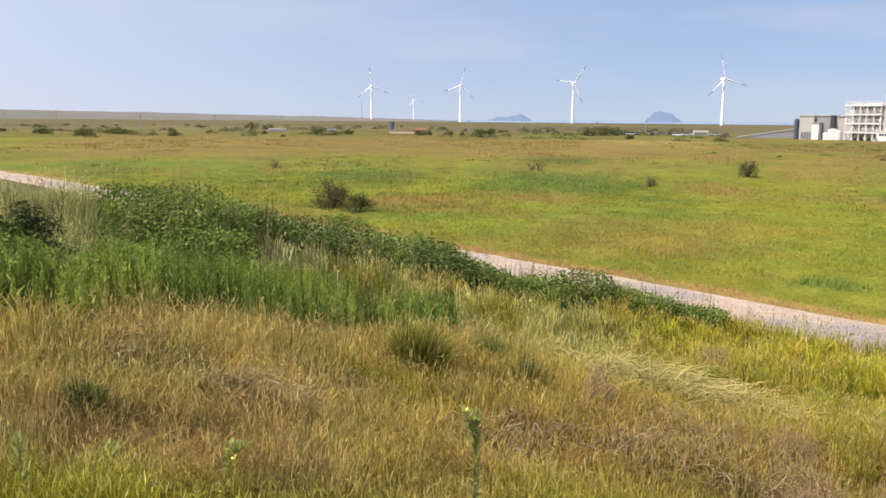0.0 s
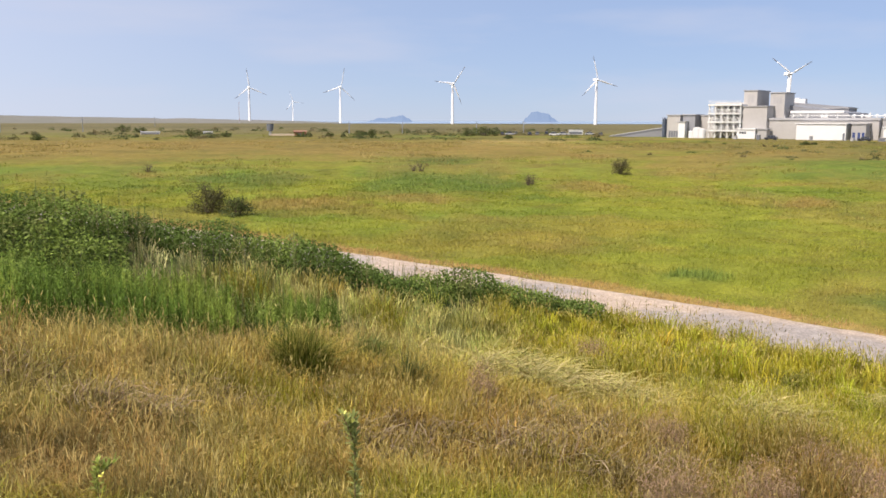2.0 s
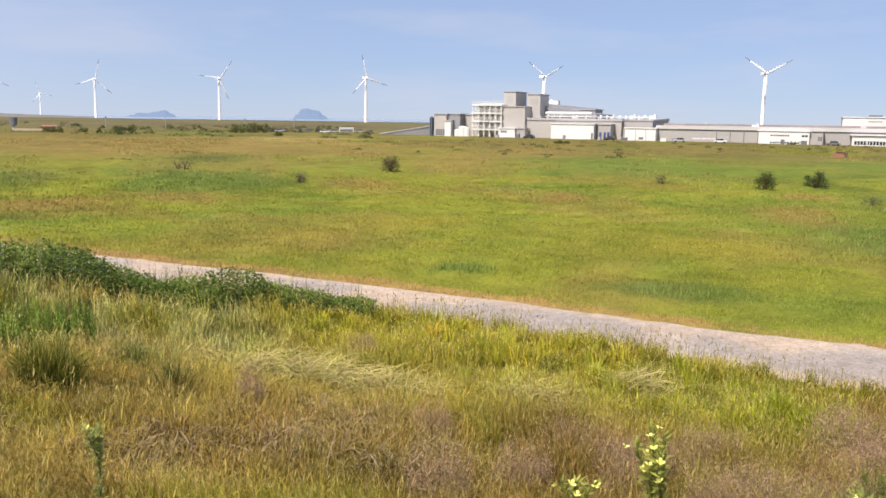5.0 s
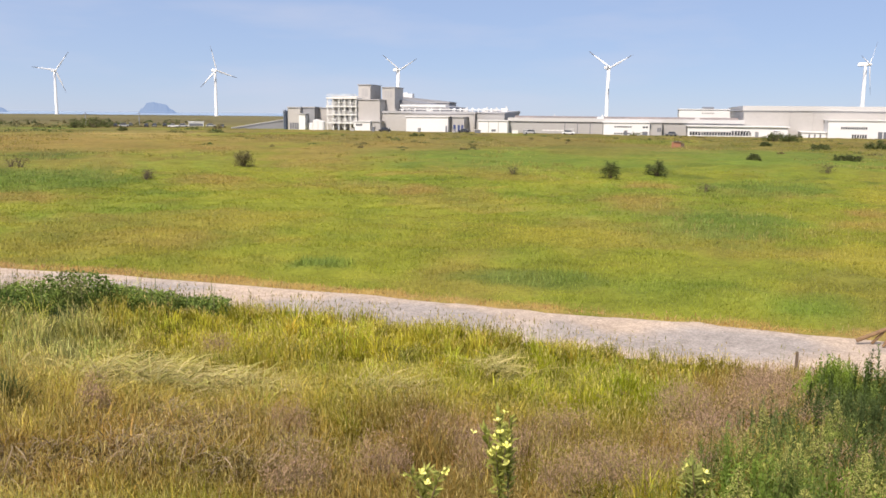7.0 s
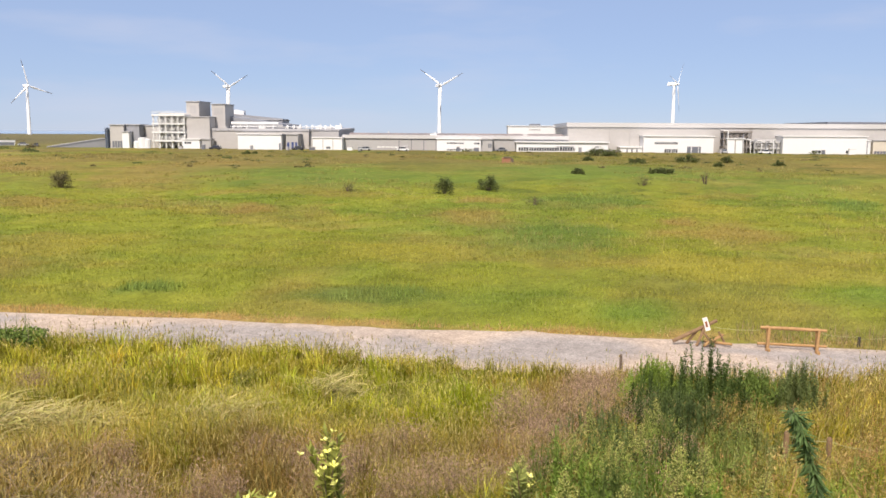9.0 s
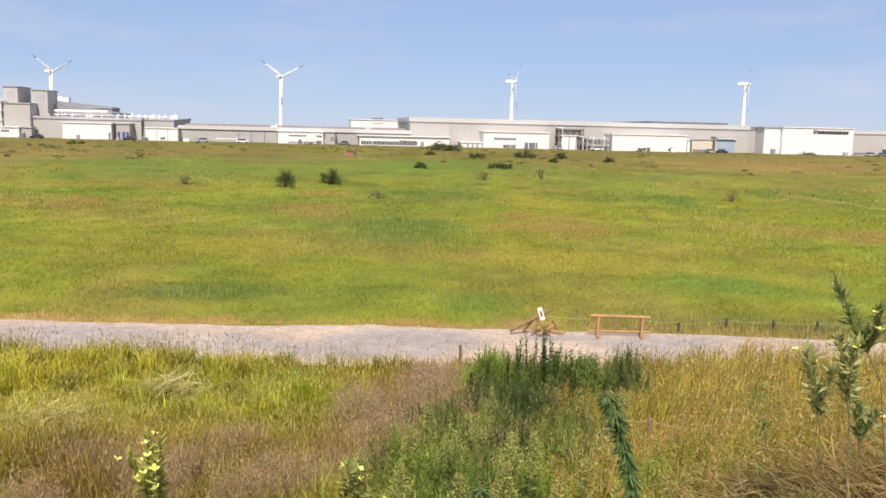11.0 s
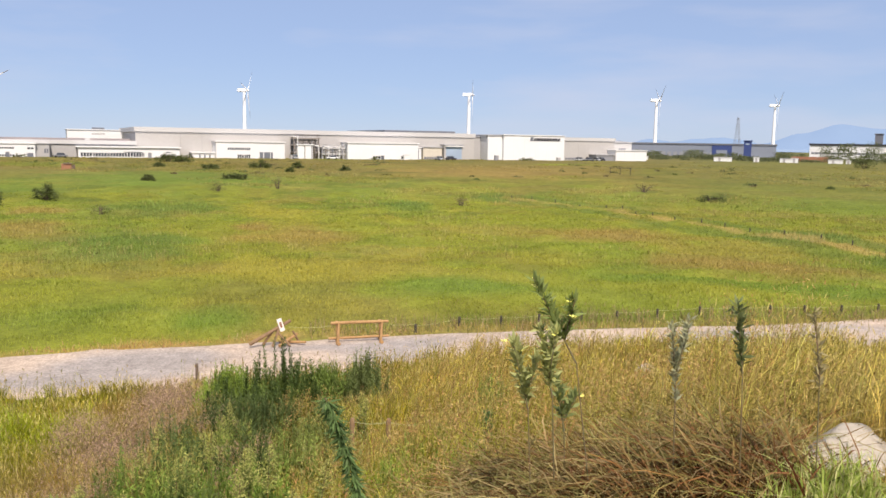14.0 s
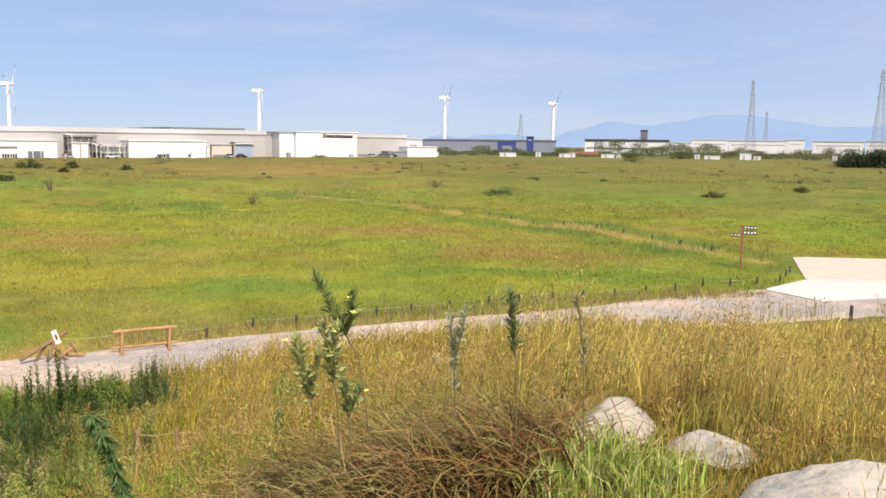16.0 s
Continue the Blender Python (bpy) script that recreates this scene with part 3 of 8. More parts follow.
# sea beyond the shore, pale under the bright horizon
sz = 9
s_az = np.radians(np.arange(-5.0, 128.1, 1.0))
sv, sf = [], []
for q, az in enumerate(s_az):
    near = 1420 + 60 * float(clouded(q * 0.31, 4.0, 1.0, 33)) + 2600 * float(1 - ease(-5, 1, math.degrees(az)))
    for w in range(sz):
        d = near + (4950 - near) * (w / (sz - 1)) ** 2
        sv.append((d * math.sin(az), d * math.cos(az), 0.35))
for q in range(len(s_az) - 1):
    for w in range(sz - 1):
        a = q * sz + w
        sf += [(a, a + sz, a + sz + 1), (a, a + sz + 1, a + 1)]
tagged(sheet("water", sv, sf, M_SEA), "pale calm sea beyond the plain", "sea", kind="structure")

# gravel road
tang = np.gradient(ROAD_LINE, axis=0)
tang /= np.hypot(tang[:, 0], tang[:, 1])[:, None]
side = np.stack([tang[:, 1], -tang[:, 0]], 1)
cols = np.linspace(-1, 1, 13)
rv = []
for k in range(len(ROAD_LINE)):
    for c in cols:
        edge = ROAD_HALF[k] * c * (1 + 0.1 * (abs(c) > 0.99) * (lattice_noise(_t[k] / 1.1, c * 7, 15) - 0.5) * 2)
        px, py = ROAD_LINE[k] + side[k] * edge
        rut = -0.03 * math.exp(-((abs(c) - 0.45) / 0.16) ** 2)
        rv.append((px, py, 0.035 * (1 - c ** 4) + rut + 0.02 * float(lattice_noise(px * 1.3, py * 1.3, 12)) - 0.06 * (abs(c) > 0.99)))
rf = []
for k in range(len(ROAD_LINE) - 1):
    for c in range(12):
        a = k * 13 + c
        rf += [(a, a + 1, a + 14), (a, a + 14, a + 13)]
rv = np.array(rv)
r_c = np.tile(np.abs(cols), len(ROAD_LINE))
grey = ease(0.34, 0.56, clouded(rv[:, 0], rv[:, 1], 3.2, 17, 3)) * (1 - ease(0.45, 0.9, r_c + 0.5 * (clouded(rv[:, 0], rv[:, 1], 1.5, 19) - 0.5)))
grey = 0.8 * grey
r_tint = np.array((0.45, 0.355, 0.27)) * (1 - grey[:, None]) + np.array((0.29, 0.265, 0.245)) * grey[:, None]
road = sheet("road", rv, rf, M_GRAVEL, r_tint)
tagged(road, "pale gravel track curving past the mound", "road", kind="structure")


def slab(name, outline, z0, z1, mat, label):
    for _ in range(2):
        outline = [(p[0] * (1 - q) + n[0] * q, p[1] * (1 - q) + n[1] * q) for p, n in zip(outline, outline[1:] + outline[:1]) for q in (0.06, 0.94)]
    bm = bmesh.new()
    low, top = [bm.verts.new((x, y, z0)) for x, y in outline], [bm.verts.new((x, y, z1)) for x, y in outline]
    bm.faces.new(top)
    for k in range(len(outline)):
        bm.faces.new((low[k - 1], low[k], top[k], top[k - 1]))
    return tagged(part(name, bm, mat), label, "pavement", kind="structure")


slab("pavement_1", [(52.3, -16.2), (47, -15.0), (43.4, -14.2), (43.5, -18), (43.5, -60), (58, -60), (52, -30)], -0.3, 0.05, M_SAND, "pinkish sandy hard standing beside the track")
slab("pavement_2", [(40, -11.3), (43.35, -14.2), (43.45, -18), (43.45, -60), (37, -60), (38.6, -16), (37.2, -13.0)], -0.3, 0.07, M_PAD, "bright concrete apron joining the gravel track")


# ---- wind turbines ----
def turbine_meshes():
    bm = bmesh.new()
    for z0, z1, r0, r1 in ((-1, 20, 2.5, 2.2), (20.03, 42, 2.2, 1.9), (42.03, 63.2, 1.9, 1.6)):
        tube(bm, (0, 0, z0), (0, 0, z1), r0, r1, 24)
    tower = part("tower", bm, M_TURBINE, smooth=False)
    bm = bmesh.new()
    box(bm, -1.9, 1.9, -3.0, 8.0, 63.2, 67.2)
    bmesh.ops.bevel(bm, geom=bm.edges[:], offset=0.55, segments=2, affect="EDGES")
    nacelle = part("nacelle", bm, M_TURBINE)
    bm = bmesh.new()
    bmesh.ops.create_uvsphere(bm, u_segments=16, v_segments=10, radius=1.5)
    for v in bm.verts:
        v.co = Vector((v.co.x, v.co.y * 1.35, v.co.z))
    hub = part("rotor_hub", bm, M_TURBINE, smooth=True)

    def blade_part(name, lo, hi, mat):
        bm = bmesh.new()
        rings = []
        for k in range(13):
            s = lo + (hi - lo) * k / 12
            z = 1.2 + 33.8 * s
            chord = 1.0 + 2.0 * math.sin(min(1, s / 0.22) * math.pi / 2) if s < 0.22 else 3.0 - 2.45 * (s - 0.22) / 0.78
            chord = max(0.5, chord) * 0.92
            thick = chord * (0.5 - 0.34 * min(1, s / 0.3))
            tw = radians(16 * (1 - s))
            ring = []
            for a in range(10):
                u, w = math.cos(6.2832 * a / 10) * chord / 2 + chord * 0.12, math.sin(6.2832 * a / 10) * thick / 2
                ring.append(bm.verts.new((u * math.cos(tw) - w * math.sin(tw), u * math.sin(tw) + w * math.cos(tw), z)))
            rings.append(ring)
        for p, q in zip(rings, rings[1:]):
            for a in range(10):
                bm.faces.new((p[a], p[(a + 1) % 10], q[(a + 1) % 10], q[a]))
        bm.faces.new(rings[0][::-1])
        bm.faces.new(rings[-1])
        return part(name, bm, mat, smooth=True)

    blade, tip = blade_part("blade", 0, 0.74, M_TURBINE), blade_part("blade_tip", 0.74, 1, M_BLADE_TIP)
    meshes = [o.data for o in (tower, nacelle, hub, blade, tip)]
    for o in (tower, nacelle, hub, blade, tip):
        bpy.data.objects.remove(o)
    return meshes


T_TOWER, T_NACELLE, T_HUB, T_BLADE, T_TIP = turbine_meshes()


def wind_turbine(az, dist, phase, yaw=163.0):
    base = thing("wind_turbine", pose(dist * math.sin(radians(az)), dist * math.cos(radians(az)), 0, 0, 0, 180 - yaw),
                 "white three-bladed wind turbine on a tubular tower" if dist < 2000 else "small distant white three-bladed wind turbine", "wind turbine", "wind turbines along the shore")
    for name, data in (("tower", T_TOWER), ("nacelle", T_NACELLE)):
        new(name, data).parent = base
    hub = new("rotor_hub", T_HUB)
    hub.parent, hub.location = base, (0, -4.3, 65)
    for k in range(3):
        b = new("blade", T_BLADE)
        b.parent, b.rotation_euler = hub, (0, radians(phase + 120 * k), 0)
        tip = new("blade_tip", T_TIP)
        tip.parent, tip.rotation_euler = hub, (0, radians(phase + 120 * k), 0)
    return base


for az, dist, phase, yaw in ((-4.88, 1650, -8, 163), (0.95, 1590, 12, 163), (8.3, 1432, 36, 165), (17.64, 1300, -14, 170), (29.26, 1192, -58, 170), (42.92, 1098, -58, 195),
                             (57.99, 1070, 42, 163), (72.57, 1060, 55, 163), (84.65, 1159, 60, 163), (91.77, 1298, 62, 170), (-2.12, 2860, -20, 163)):
    wind_turbine(az, dist, phase, yaw)


# ---- factory ----
FACADE = pose(0, 0, 0, 0, 0, -46.5)
FRONT = 312.0


def at_facade(u, v=0.0):
    return FACADE @ Matrix.Translation((u, FRONT + v, 0))


def building(u0, u1, z1, deep, label, wall=M_GREY, roof=M_ROOF, v=0.0, overhang=0.35, pitch=0.0, cap=0.35, name="factory_building"):
    """A clad block: wall with vertical panel ribs, roof slab, plinth."""
    b = thing(name, at_facade(u0, v), label, "building", "buildings of the factory")
    w = u1 - u0
    bm = bmesh.new()
    box(bm, 0, w, 0, deep, -1.0, z1)
    part("wall", bm, wall, b)
    if w > 9:
        x, rib = 4.5, None
        while x < w - 1:
            if rib is None:
                bm = bmesh.new()
                box(bm, -0.08, 0.08, -0.05, -0.002, -1, z1 - 0.1)
                rib = part("panel_rib", bm, wall, b)
            else:
                rib = new("panel_rib", rib.data)
                rib.parent = b
            rib.location = (x, 0, 0)
            x += 5.2
    bm = bmesh.new()
    vs = box(bm, -overhang, w + overhang, -overhang, deep + overhang, z1 + 0.002, z1 + cap)
    if pitch:
        for q in vs[6:8]:
            q.co.z += pitch
    part("roof", bm, roof, b)
    return b


def panel(b, name, x0, x1, z0, z1, mat, proud=0.06, y=0.0, label=""):
    bm = bmesh.new()
    box(bm, x0, x1, y - proud, y - 0.004, z0, z1)
    return part(name, bm, mat, b, label)


def windows(b, x0, x1, z0, z1, count, mat=M_GLASS, y=0.0):
    step = (x1 - x0) / count
    for k in range(count):
        f = panel(b, "window", x0 + k * step + 0.1, x0 + (k + 1) * step - 0.1, z0, z1, mat, 0.05, y)


# west annexe: tank, grey annexe, white tanks
for k in range(2):
    tank = thing("storage_tank", at_facade(-143.0 + 1.35 * k, 2 + k), "dark blue upright storage tank beside the annexe", "tank", "tanks beside the annexe")
    bm = bmesh.new()
    tube(bm, (0, 0, -1), (0, 0, 6.9), 0.75, 0.75, 18)
    part("shell", bm, M_TANK, tank)
    bm = bmesh.new()
    tube(bm, (0, 0, 6.91), (0, 0, 7.5), 0.75, 0.2, 18)
    part("cap", bm, M_TANK, tank)
    bm = bmesh.new()
    for a in range(6):
        tube(bm, (0.9 * math.cos(a), 0.9 * math.sin(a), 0), (0.9 * math.cos(a), 0.9 * math.sin(a), 7.7), 0.05, 0.05, 5)
    part("ladder_frame", bm, M_LATTICE, tank)
b = building(-141.0, -135.9, 8.3, 9, "light grey clad annexe with open ground floor", M_BEIGE)
# open ground floor drawn as dark sheets on the wall, for its shade
windows(b, 0.6, 4.6, 0.2, 2.6, 4, M_DARK)
b = building(-135.8, -130.6, 8.4, 7, "dark grey clad annexe block", M_SLATE, v=1.5)
b = building(-136.0, -133.4, 5.8, 2.5, "narrow white annexe shaft", M_WHITE, v=-1.2)
b = building(-130.5, -124.5, 8.2, 8, "pale grey rear annexe wall", M_BEIGE, v=6)
for u, r, h in ((-130.6, 1.0, 2.4), (-128.2, 1.7, 3.7), (-126.4, 1.3, 3.2)):
    tank = thing("white_tank", at_facade(u, -1.5), "squat white round tank before the annexe", "tank", "white tanks")
    bm = bmesh.new()
    tube(bm, (0, 0, -1), (0, 0, h), r, r, 18)
    part("shell", bm, M_WHITE, tank)
    bm = bmesh.new()
    tube(bm, (0, 0, h + 0.002), (0, 0, h + 0.3), r, r * 0.4, 18)
    part("lid", bm, M_WHITE, tank)


# steel process frame
def process_frame(u0, w, deep, levels, bays, top, label, v=0.0, mat=M_STEEL):
    f = thing("process_frame", at_facade(u0, v), label, "steel frame", "steel frames of the factory")
    for k in range(bays + 1):
        for y in (0, deep):
            bm = bmesh.new()
            x = w * k / bays
            box(bm, x - 0.19, x + 0.19, y - 0.19, y + 0.19, -1, top)
            part("column", bm, mat, f)
    for n in range(1, levels + 1):
        z = top * n / levels
        bm = bmesh.new()
        box(bm, -0.4, w + 0.4, -0.6, deep, z - 0.6, z - 0.02)
        part("floor_deck", bm, mat, f)
        bm = bmesh.new()
        for k in range(bays * 4 + 1):
            tube(bm, (w * k / bays / 4, -0.55, z), (w * k / bays / 4, -0.55, z + 1.1), 0.05, 0.05, 5)
        for h in (0.55, 1.1):
            tube(bm, (-0.4, -0.55, z + h), (w + 0.4, -0.55, z + h), 0.06, 0.06, 5)
        part("railing", bm, mat, f)
        bm = bmesh.new()
        for k in range(bays):
            x = w * (k + 0.5) / bays
            tube(bm, (x, deep * 0.5, z - top / levels + 0.1), (x, deep * 0.5, z - 0.9), 0.62, 0.62, 12)
            tube(bm, (x + 0.9, deep * 0.3, z - top / levels), (x + 0.9, deep * 0.3, z - 0.3), 0.12, 0.12, 6)
        part("vessels", bm, mat, f)
        bm = bmesh.new()
        for k in range(bays):
            x, s = w * k / bays, top / levels
            a, c = ((x, 0, z - s), (x + w / bays, 0, z)) if k % 2 else ((x + w / bays, 0, z - s), (x, 0, z))
            tube(bm, a, c, 0.08, 0.08, 5)
        part("brace", bm, mat, f)
    bm = bmesh.new()
    box(bm, -0.3, w + 0.3, deep + 0.3, deep + 0.5, -1, top + 0.6)
    part("back_wall", bm, M_FASCIA, f)
    return f


process_frame(-124.6, 11.6, 6, 4, 5, 12.4, "white painted open steel process tower with decks and vessels")
b = building(-114.2, -109.4, 17.2, 13, "tall beige machine tower with a dark side", M_BEIGE, v=6, cap=0.25)
windows(b, 1.2, 3.8, 13.0, 15.8, 2, M_GREY)
b = building(-105.3, -100.2, 16.3, 11, "second beige machine tower with a dark side", M_BEIGE, v=8, cap=0.25)
windows(b, 0.9, 4.2, 12.6, 15.0, 3, M_GREY)
b = building(-112.6, -103.9, 11.4, 15, "beige clad process hall", M_BEIGE, v=1)
b = building(-112.9, -106.4, 3.3, 4, "small white flat-roofed plant room", M_WHITE, roof=M_WHITE, v=-3)
windows(b, 0.8, 3.4, 1.8, 2.5, 3)
b = building(-106.3, -102.7, 3.3, 4, "small grey plant room", M_GREY, v=-2)
b = building(-103.8, -80.0, 8.4, 30, "long dark-roofed mixing hall", M_DARK, v=14, cap=0.5)
bm = bmesh.new()
vs = box(bm, 0.2, 23.6, 0.3, 29, 8.92, 9.2)
for q in (vs[4], vs[7]):
    q.co.z += 3.2
part("sloping_roof", bm, M_SLATE, b)
b = building(-113.0, -85.5, 11.0, 12, "dark grey upper hall with a sloping roof", M_SLATE, v=36, cap=0.3)
bm = bmesh.new()
for q in box(bm, 0.3, 27.2, 0.2, 11.8, 11.302, 11.5):
    if q.co.z > 11.4:
        q.co.z += 2.6 * (27.5 - q.co.x) / 27.5
part("sloping_roof", bm, M_SLATE, b)
b = thing("rooftop_unit", at_facade(-106.5, 38) @ Matrix.Translation((0, 0, 13.6)), "small white rooftop unit on the upper hall", "rooftop unit")
bm = bmesh.new()
box(bm, 0, 4.6, 0, 3, -1.2, 1.2)
part("casing", bm, M_WHITE, b)
bm = bmesh.new()
box(bm, 0.6, 2.2, 0.5, 2.2, 1.202, 1.6)
part("fan_cowl", bm, M_STEEL, b)


def pipe_run(u0, u1, z, r, label, v):
    p = thing("pipe_run", at_facade(u0, v), label, "pipe", "roof pipes")
    bm = bmesh.new()
    tube(bm, (0, 0, z), (u1 - u0, 0, z), r, r, 10)
    part("pipe", bm, M_STEEL, p)
    x = 1.0
    while x < u1 - u0:
        bm = bmesh.new()
        box(bm, x - 0.12, x + 0.12, -0.3, 0.3, 6.5, z - r * 0.9)
        part("support", bm, M_STEEL, p)
        x += 5.0
    return p


pipe_run(-98.5, -80.5, 9.4, 0.55, "fat white duct along the hall roof", 10)
pipe_run(-98.0, -57.5, 8.1, 0.17, "long white pipe along the hall roof", 7)
b = building(-103.9, -67.6, 6.6, 40, "long grey production hall with white fascia", M_BEIGE, v=3, cap=0.9)
windows(b, 21, 24.5, 4.9, 5.5, 4, M_DARK)
for k in range(9):
    vent = thing("roof_vent", at_facade(-78 + k * 2.4, 14) @ Matrix.Translation((0, 0, 7.5)), "small white mushroom roof vent", "vent", "roof vents")
    bm = bmesh.new()
    tube(bm, (0, 0, -0.2), (0, 0, 0.9), 0.3, 0.3, 10)
    part("stack", bm, M_STEEL, vent)
    bm = bmesh.new()
    tube(bm, (0, 0, 0.905), (0, 0, 1.3), 0.6, 0.2, 10)
    part("cowl", bm, M_STEEL, vent)
b = building(-67.5, -56.8, 6.9, 34, "grey end of the production hall", M_GREY, v=5, pitch=0.8)
b = building(-91.7, -75.8, 5.3, 7, "plain white flat-roofed block", M_WHITE, roof=M_WHITE, v=-5)
panel(b, "door", 15.0, 15.6, 0.0, 2.3, M_DARK)
b = building(-74.6, -70.2, 5.3, 6, "grey flat-roofed side block with dark doors", M_GREY, v=-3)
for x in (0.4, 2.0, 3.3):
    panel(b, "door", x, x + 0.8, -0.2, 2.6, M_BLUE)
b = building(-64.7, -54.0, 4.2, 6, "white flat-roofed annexe with light doors", M_WHITE, roof=M_WHITE, v=-4)
panel(b, "door", 3.6, 3.9, -0.2, 3.8, M_GREY)
panel(b, "door", 7.2, 7.5, -0.2, 3.8, M_GREY)
panel(b, "window", 4.9, 6.5, 0.4, 1.2, M_DARK)
b = building(-54.0, 26.6, 4.2, 30, "very long low grey hall with dark eave line", M_GREY, roof=M_FASCIA, cap=1.25, overhang=0.5)
panel(b, "eave_line", 0, 80.4, 3.9, 4.18, M_SLATE, 0.12)
for x in (20, 24.5, 29, 33.5):
    panel(b, "door", x, x + 0.25, -0.2, 3.6, M_DARK)
windows(b, 6, 9, 0.2, 1.1, 4, M_DARK)
windows(b, 12, 20, 0.9, 1.3, 5, M_STEEL)
bm = bmesh.new()
box(bm, 0, 80, 12, 29, 5.46, 6.15)
part("ridge_roof", bm, M_OLDROOF, b)
b = building(-19.8, -4.2, 4.1, 8, "white office block with two rows of dark windows", M_WHITE, roof=M_WHITE, v=-6)
windows(b, 3.6, 9.6, 2.5, 3.0, 8)
windows(b, 3.6, 9.6, 0.2, 0.7, 8)
windows(b, 13.2, 15.2, 2.4, 3.0, 2)
panel(b, "door", 13.2, 15.0, -0.2, 1.2, M_DARK)
b = building(-4.1, -0.1, 4.1, 7, "grey side wing of the office block", M_GREY, v=-4.5)
windows(b, 2.4, 3.8, 1.2, 2.6, 2, M_DARK)
b = building(6.3, 31.4, 9.3, 30, "white hall rising behind the low hall", M_WHITE, roof=M_WHITE, v=60)
windows(b, 9, 14, 7.6, 8.2, 5, M_GREY)
bm = bmesh.new()
box(bm, 9.5, 14, 3, 10, 9.66, 10.4)
part("roof_unit", bm, M_DARK, b)
b = building(8.4, 40.2, 3.2, 9, "low white reception building with a long window band", M_WHITE, roof=M_WHITE, v=-7, overhang=0.6)
windows(b, 0.6, 20.5, 0.3, 1.5, 22)
windows(b, 14, 20, 1.55, 1.9, 6)
windows(b, 27.4, 28.8, 1.6, 2.0, 2)
rng = np.random.default_rng(77)
for k, u in enumerate((-101, -96, -90, -86.5, -73, -66, -61, -58, -40, -22, 12)):
    unit = thing("rooftop_unit", at_facade(u, 9 + 3 * (k % 3)) @ Matrix.Translation((0, 0, 7.5 if u < -66 else 7.7 if u < -55 else 5.45)), "small pale rooftop ventilation unit", "rooftop unit", "rooftop units")
    w, h = rng.uniform(1.2, 2.6), rng.uniform(0.5, 1.2)
    bm = bmesh.new()
    box(bm, -w / 2, w / 2, -0.8, 0.8, -0.2, h)
    part("casing", bm, M_STEEL if k % 2 else M_FASCIA, unit)
    bm = bmesh.new()
    tube(bm, (w / 4, 0, h + 0.002), (w / 4, 0, h + 0.7), 0.22, 0.22, 8)
    part("flue", bm, M_STEEL, unit)
for k, u in enumerate((-110.5, -102, -96, -85, -72, -63, -50, -46, -30, -12, 3, 30, 78, 112, 121, 160, 188)):
    skid = thing("equipment_skid", at_facade(u, -11 - (k % 3)), "small grey equipment cabinet beside the factory wall", "cabinet", "cabinets before the factory")
    w, h = rng.uniform(0.8, 2.2), rng.uniform(0.9, 1.9)
    bm = bmesh.new()
    box(bm, -w / 2, w / 2, -0.5, 0.5, -0.8, h)
    part("cabinet", bm, (M_GREY, M_DARK, M_STEEL, M_SLATE)[k % 4], skid)
    bm = bmesh.new()
    box(bm, -w / 2 - 0.1, w / 2 + 0.1, -0.6, 0.6, h + 0.002, h + 0.12)
    part("lid", bm, M_FASCIA, skid)
# main shed
b = building(26.7, 155.6, 8.7, 70, "huge pale grey shed with a white roof band", M_BEIGE, roof=M_FASCIA, cap=1.6, overhang=0.4)
panel(b, "eave_line", 0.1, 57, 8.25, 8.65, M_ROOF, 0.12)
panel(b, "eave_line", 74, 128.8, 8.25, 8.65, M_ROOF, 0.12)
for x in (14.7, 22):
    panel(b, "downpipe", x, x + 0.2, 0, 8.2, M_GREY, 0.2)
bm = bmesh.new()
box(bm, 95, 126, 12, 60, 10.31, 11.2)
part("ridge_roof", bm, M_DARK, b)
b = building(52.3, 76.3, 5.6, 9, "white loading block with window rows and a dark gate", M_WHITE, roof=M_WHITE, v=-8)
windows(b, 3.8, 11.8, 2.9, 3.7, 12)
windows(b, 7.2, 11.8, 0.1, 1.3, 6)
panel(b, "door", 15.0, 16.3, -0.3, 2.2, M_DARK)
panel(b, "door", 16.6, 18.8, -0.3, 2.2, M_DARK)
panel(b, "door", 19.0, 19.7, -0.3, 2.2, M_DARK)
b = building(44.6, 52.2, 1.6, 6, "low white gatehouse wall with doors", M_WHITE, roof=M_WHITE, v=-6)
for x in (2.2, 3.9, 5.6):
    panel(b, "door", x, x + 0.5, -0.4, 1.2, M_DARK)
b = building(81.1, 86.8, 4.9, 5, "small white plant cabin before the pipe rack", M_WHITE, roof=M_WHITE, v=-7)
process_frame(80.5, 9.0, 4, 3, 4, 7.6, "grey-brown steel pipe rack against the shed", -5.5, M_RACK)
process_frame(91.0, 8.0, 3, 2, 4, 4.2, "low grey pipe rack with pale vessels", -5.5, M_FASCIA)
rng = np.random.default_rng(79)
for k in range(15):
    u = 80 + 1.3 * k
    pipe = thing("riser_pipe", at_facade(u, -6.6 - 0.5 * (k % 2)), "upright pipe with an elbow at the pipe rack", "pipe", "risers at the pipe rack")
    top = (7.6 if k < 7 else 4.6) * rng.uniform(0.6, 1.05)
    bm = bmesh.new()
    tube(bm, (0, 0, -0.8), (0, 0, top), 0.16, 0.16, 8)
    part("riser", bm, (M_RACK, M_STEEL, M_SLATE)[k % 3], pipe)
    bm = bmesh.new()
    tube(bm, (0, 0, top - 0.02), (rng.uniform(-1.6, 1.6), 0.5, top + 0.05), 0.14, 0.14, 8)
    part("elbow", bm, (M_RACK, M_STEEL, M_SLATE)[k % 3], pipe)
b = building(99.7, 127.9, 5.8, 8, "long blank white block with two small window rows", M_WHITE, roof=M_WHITE, v=-8)
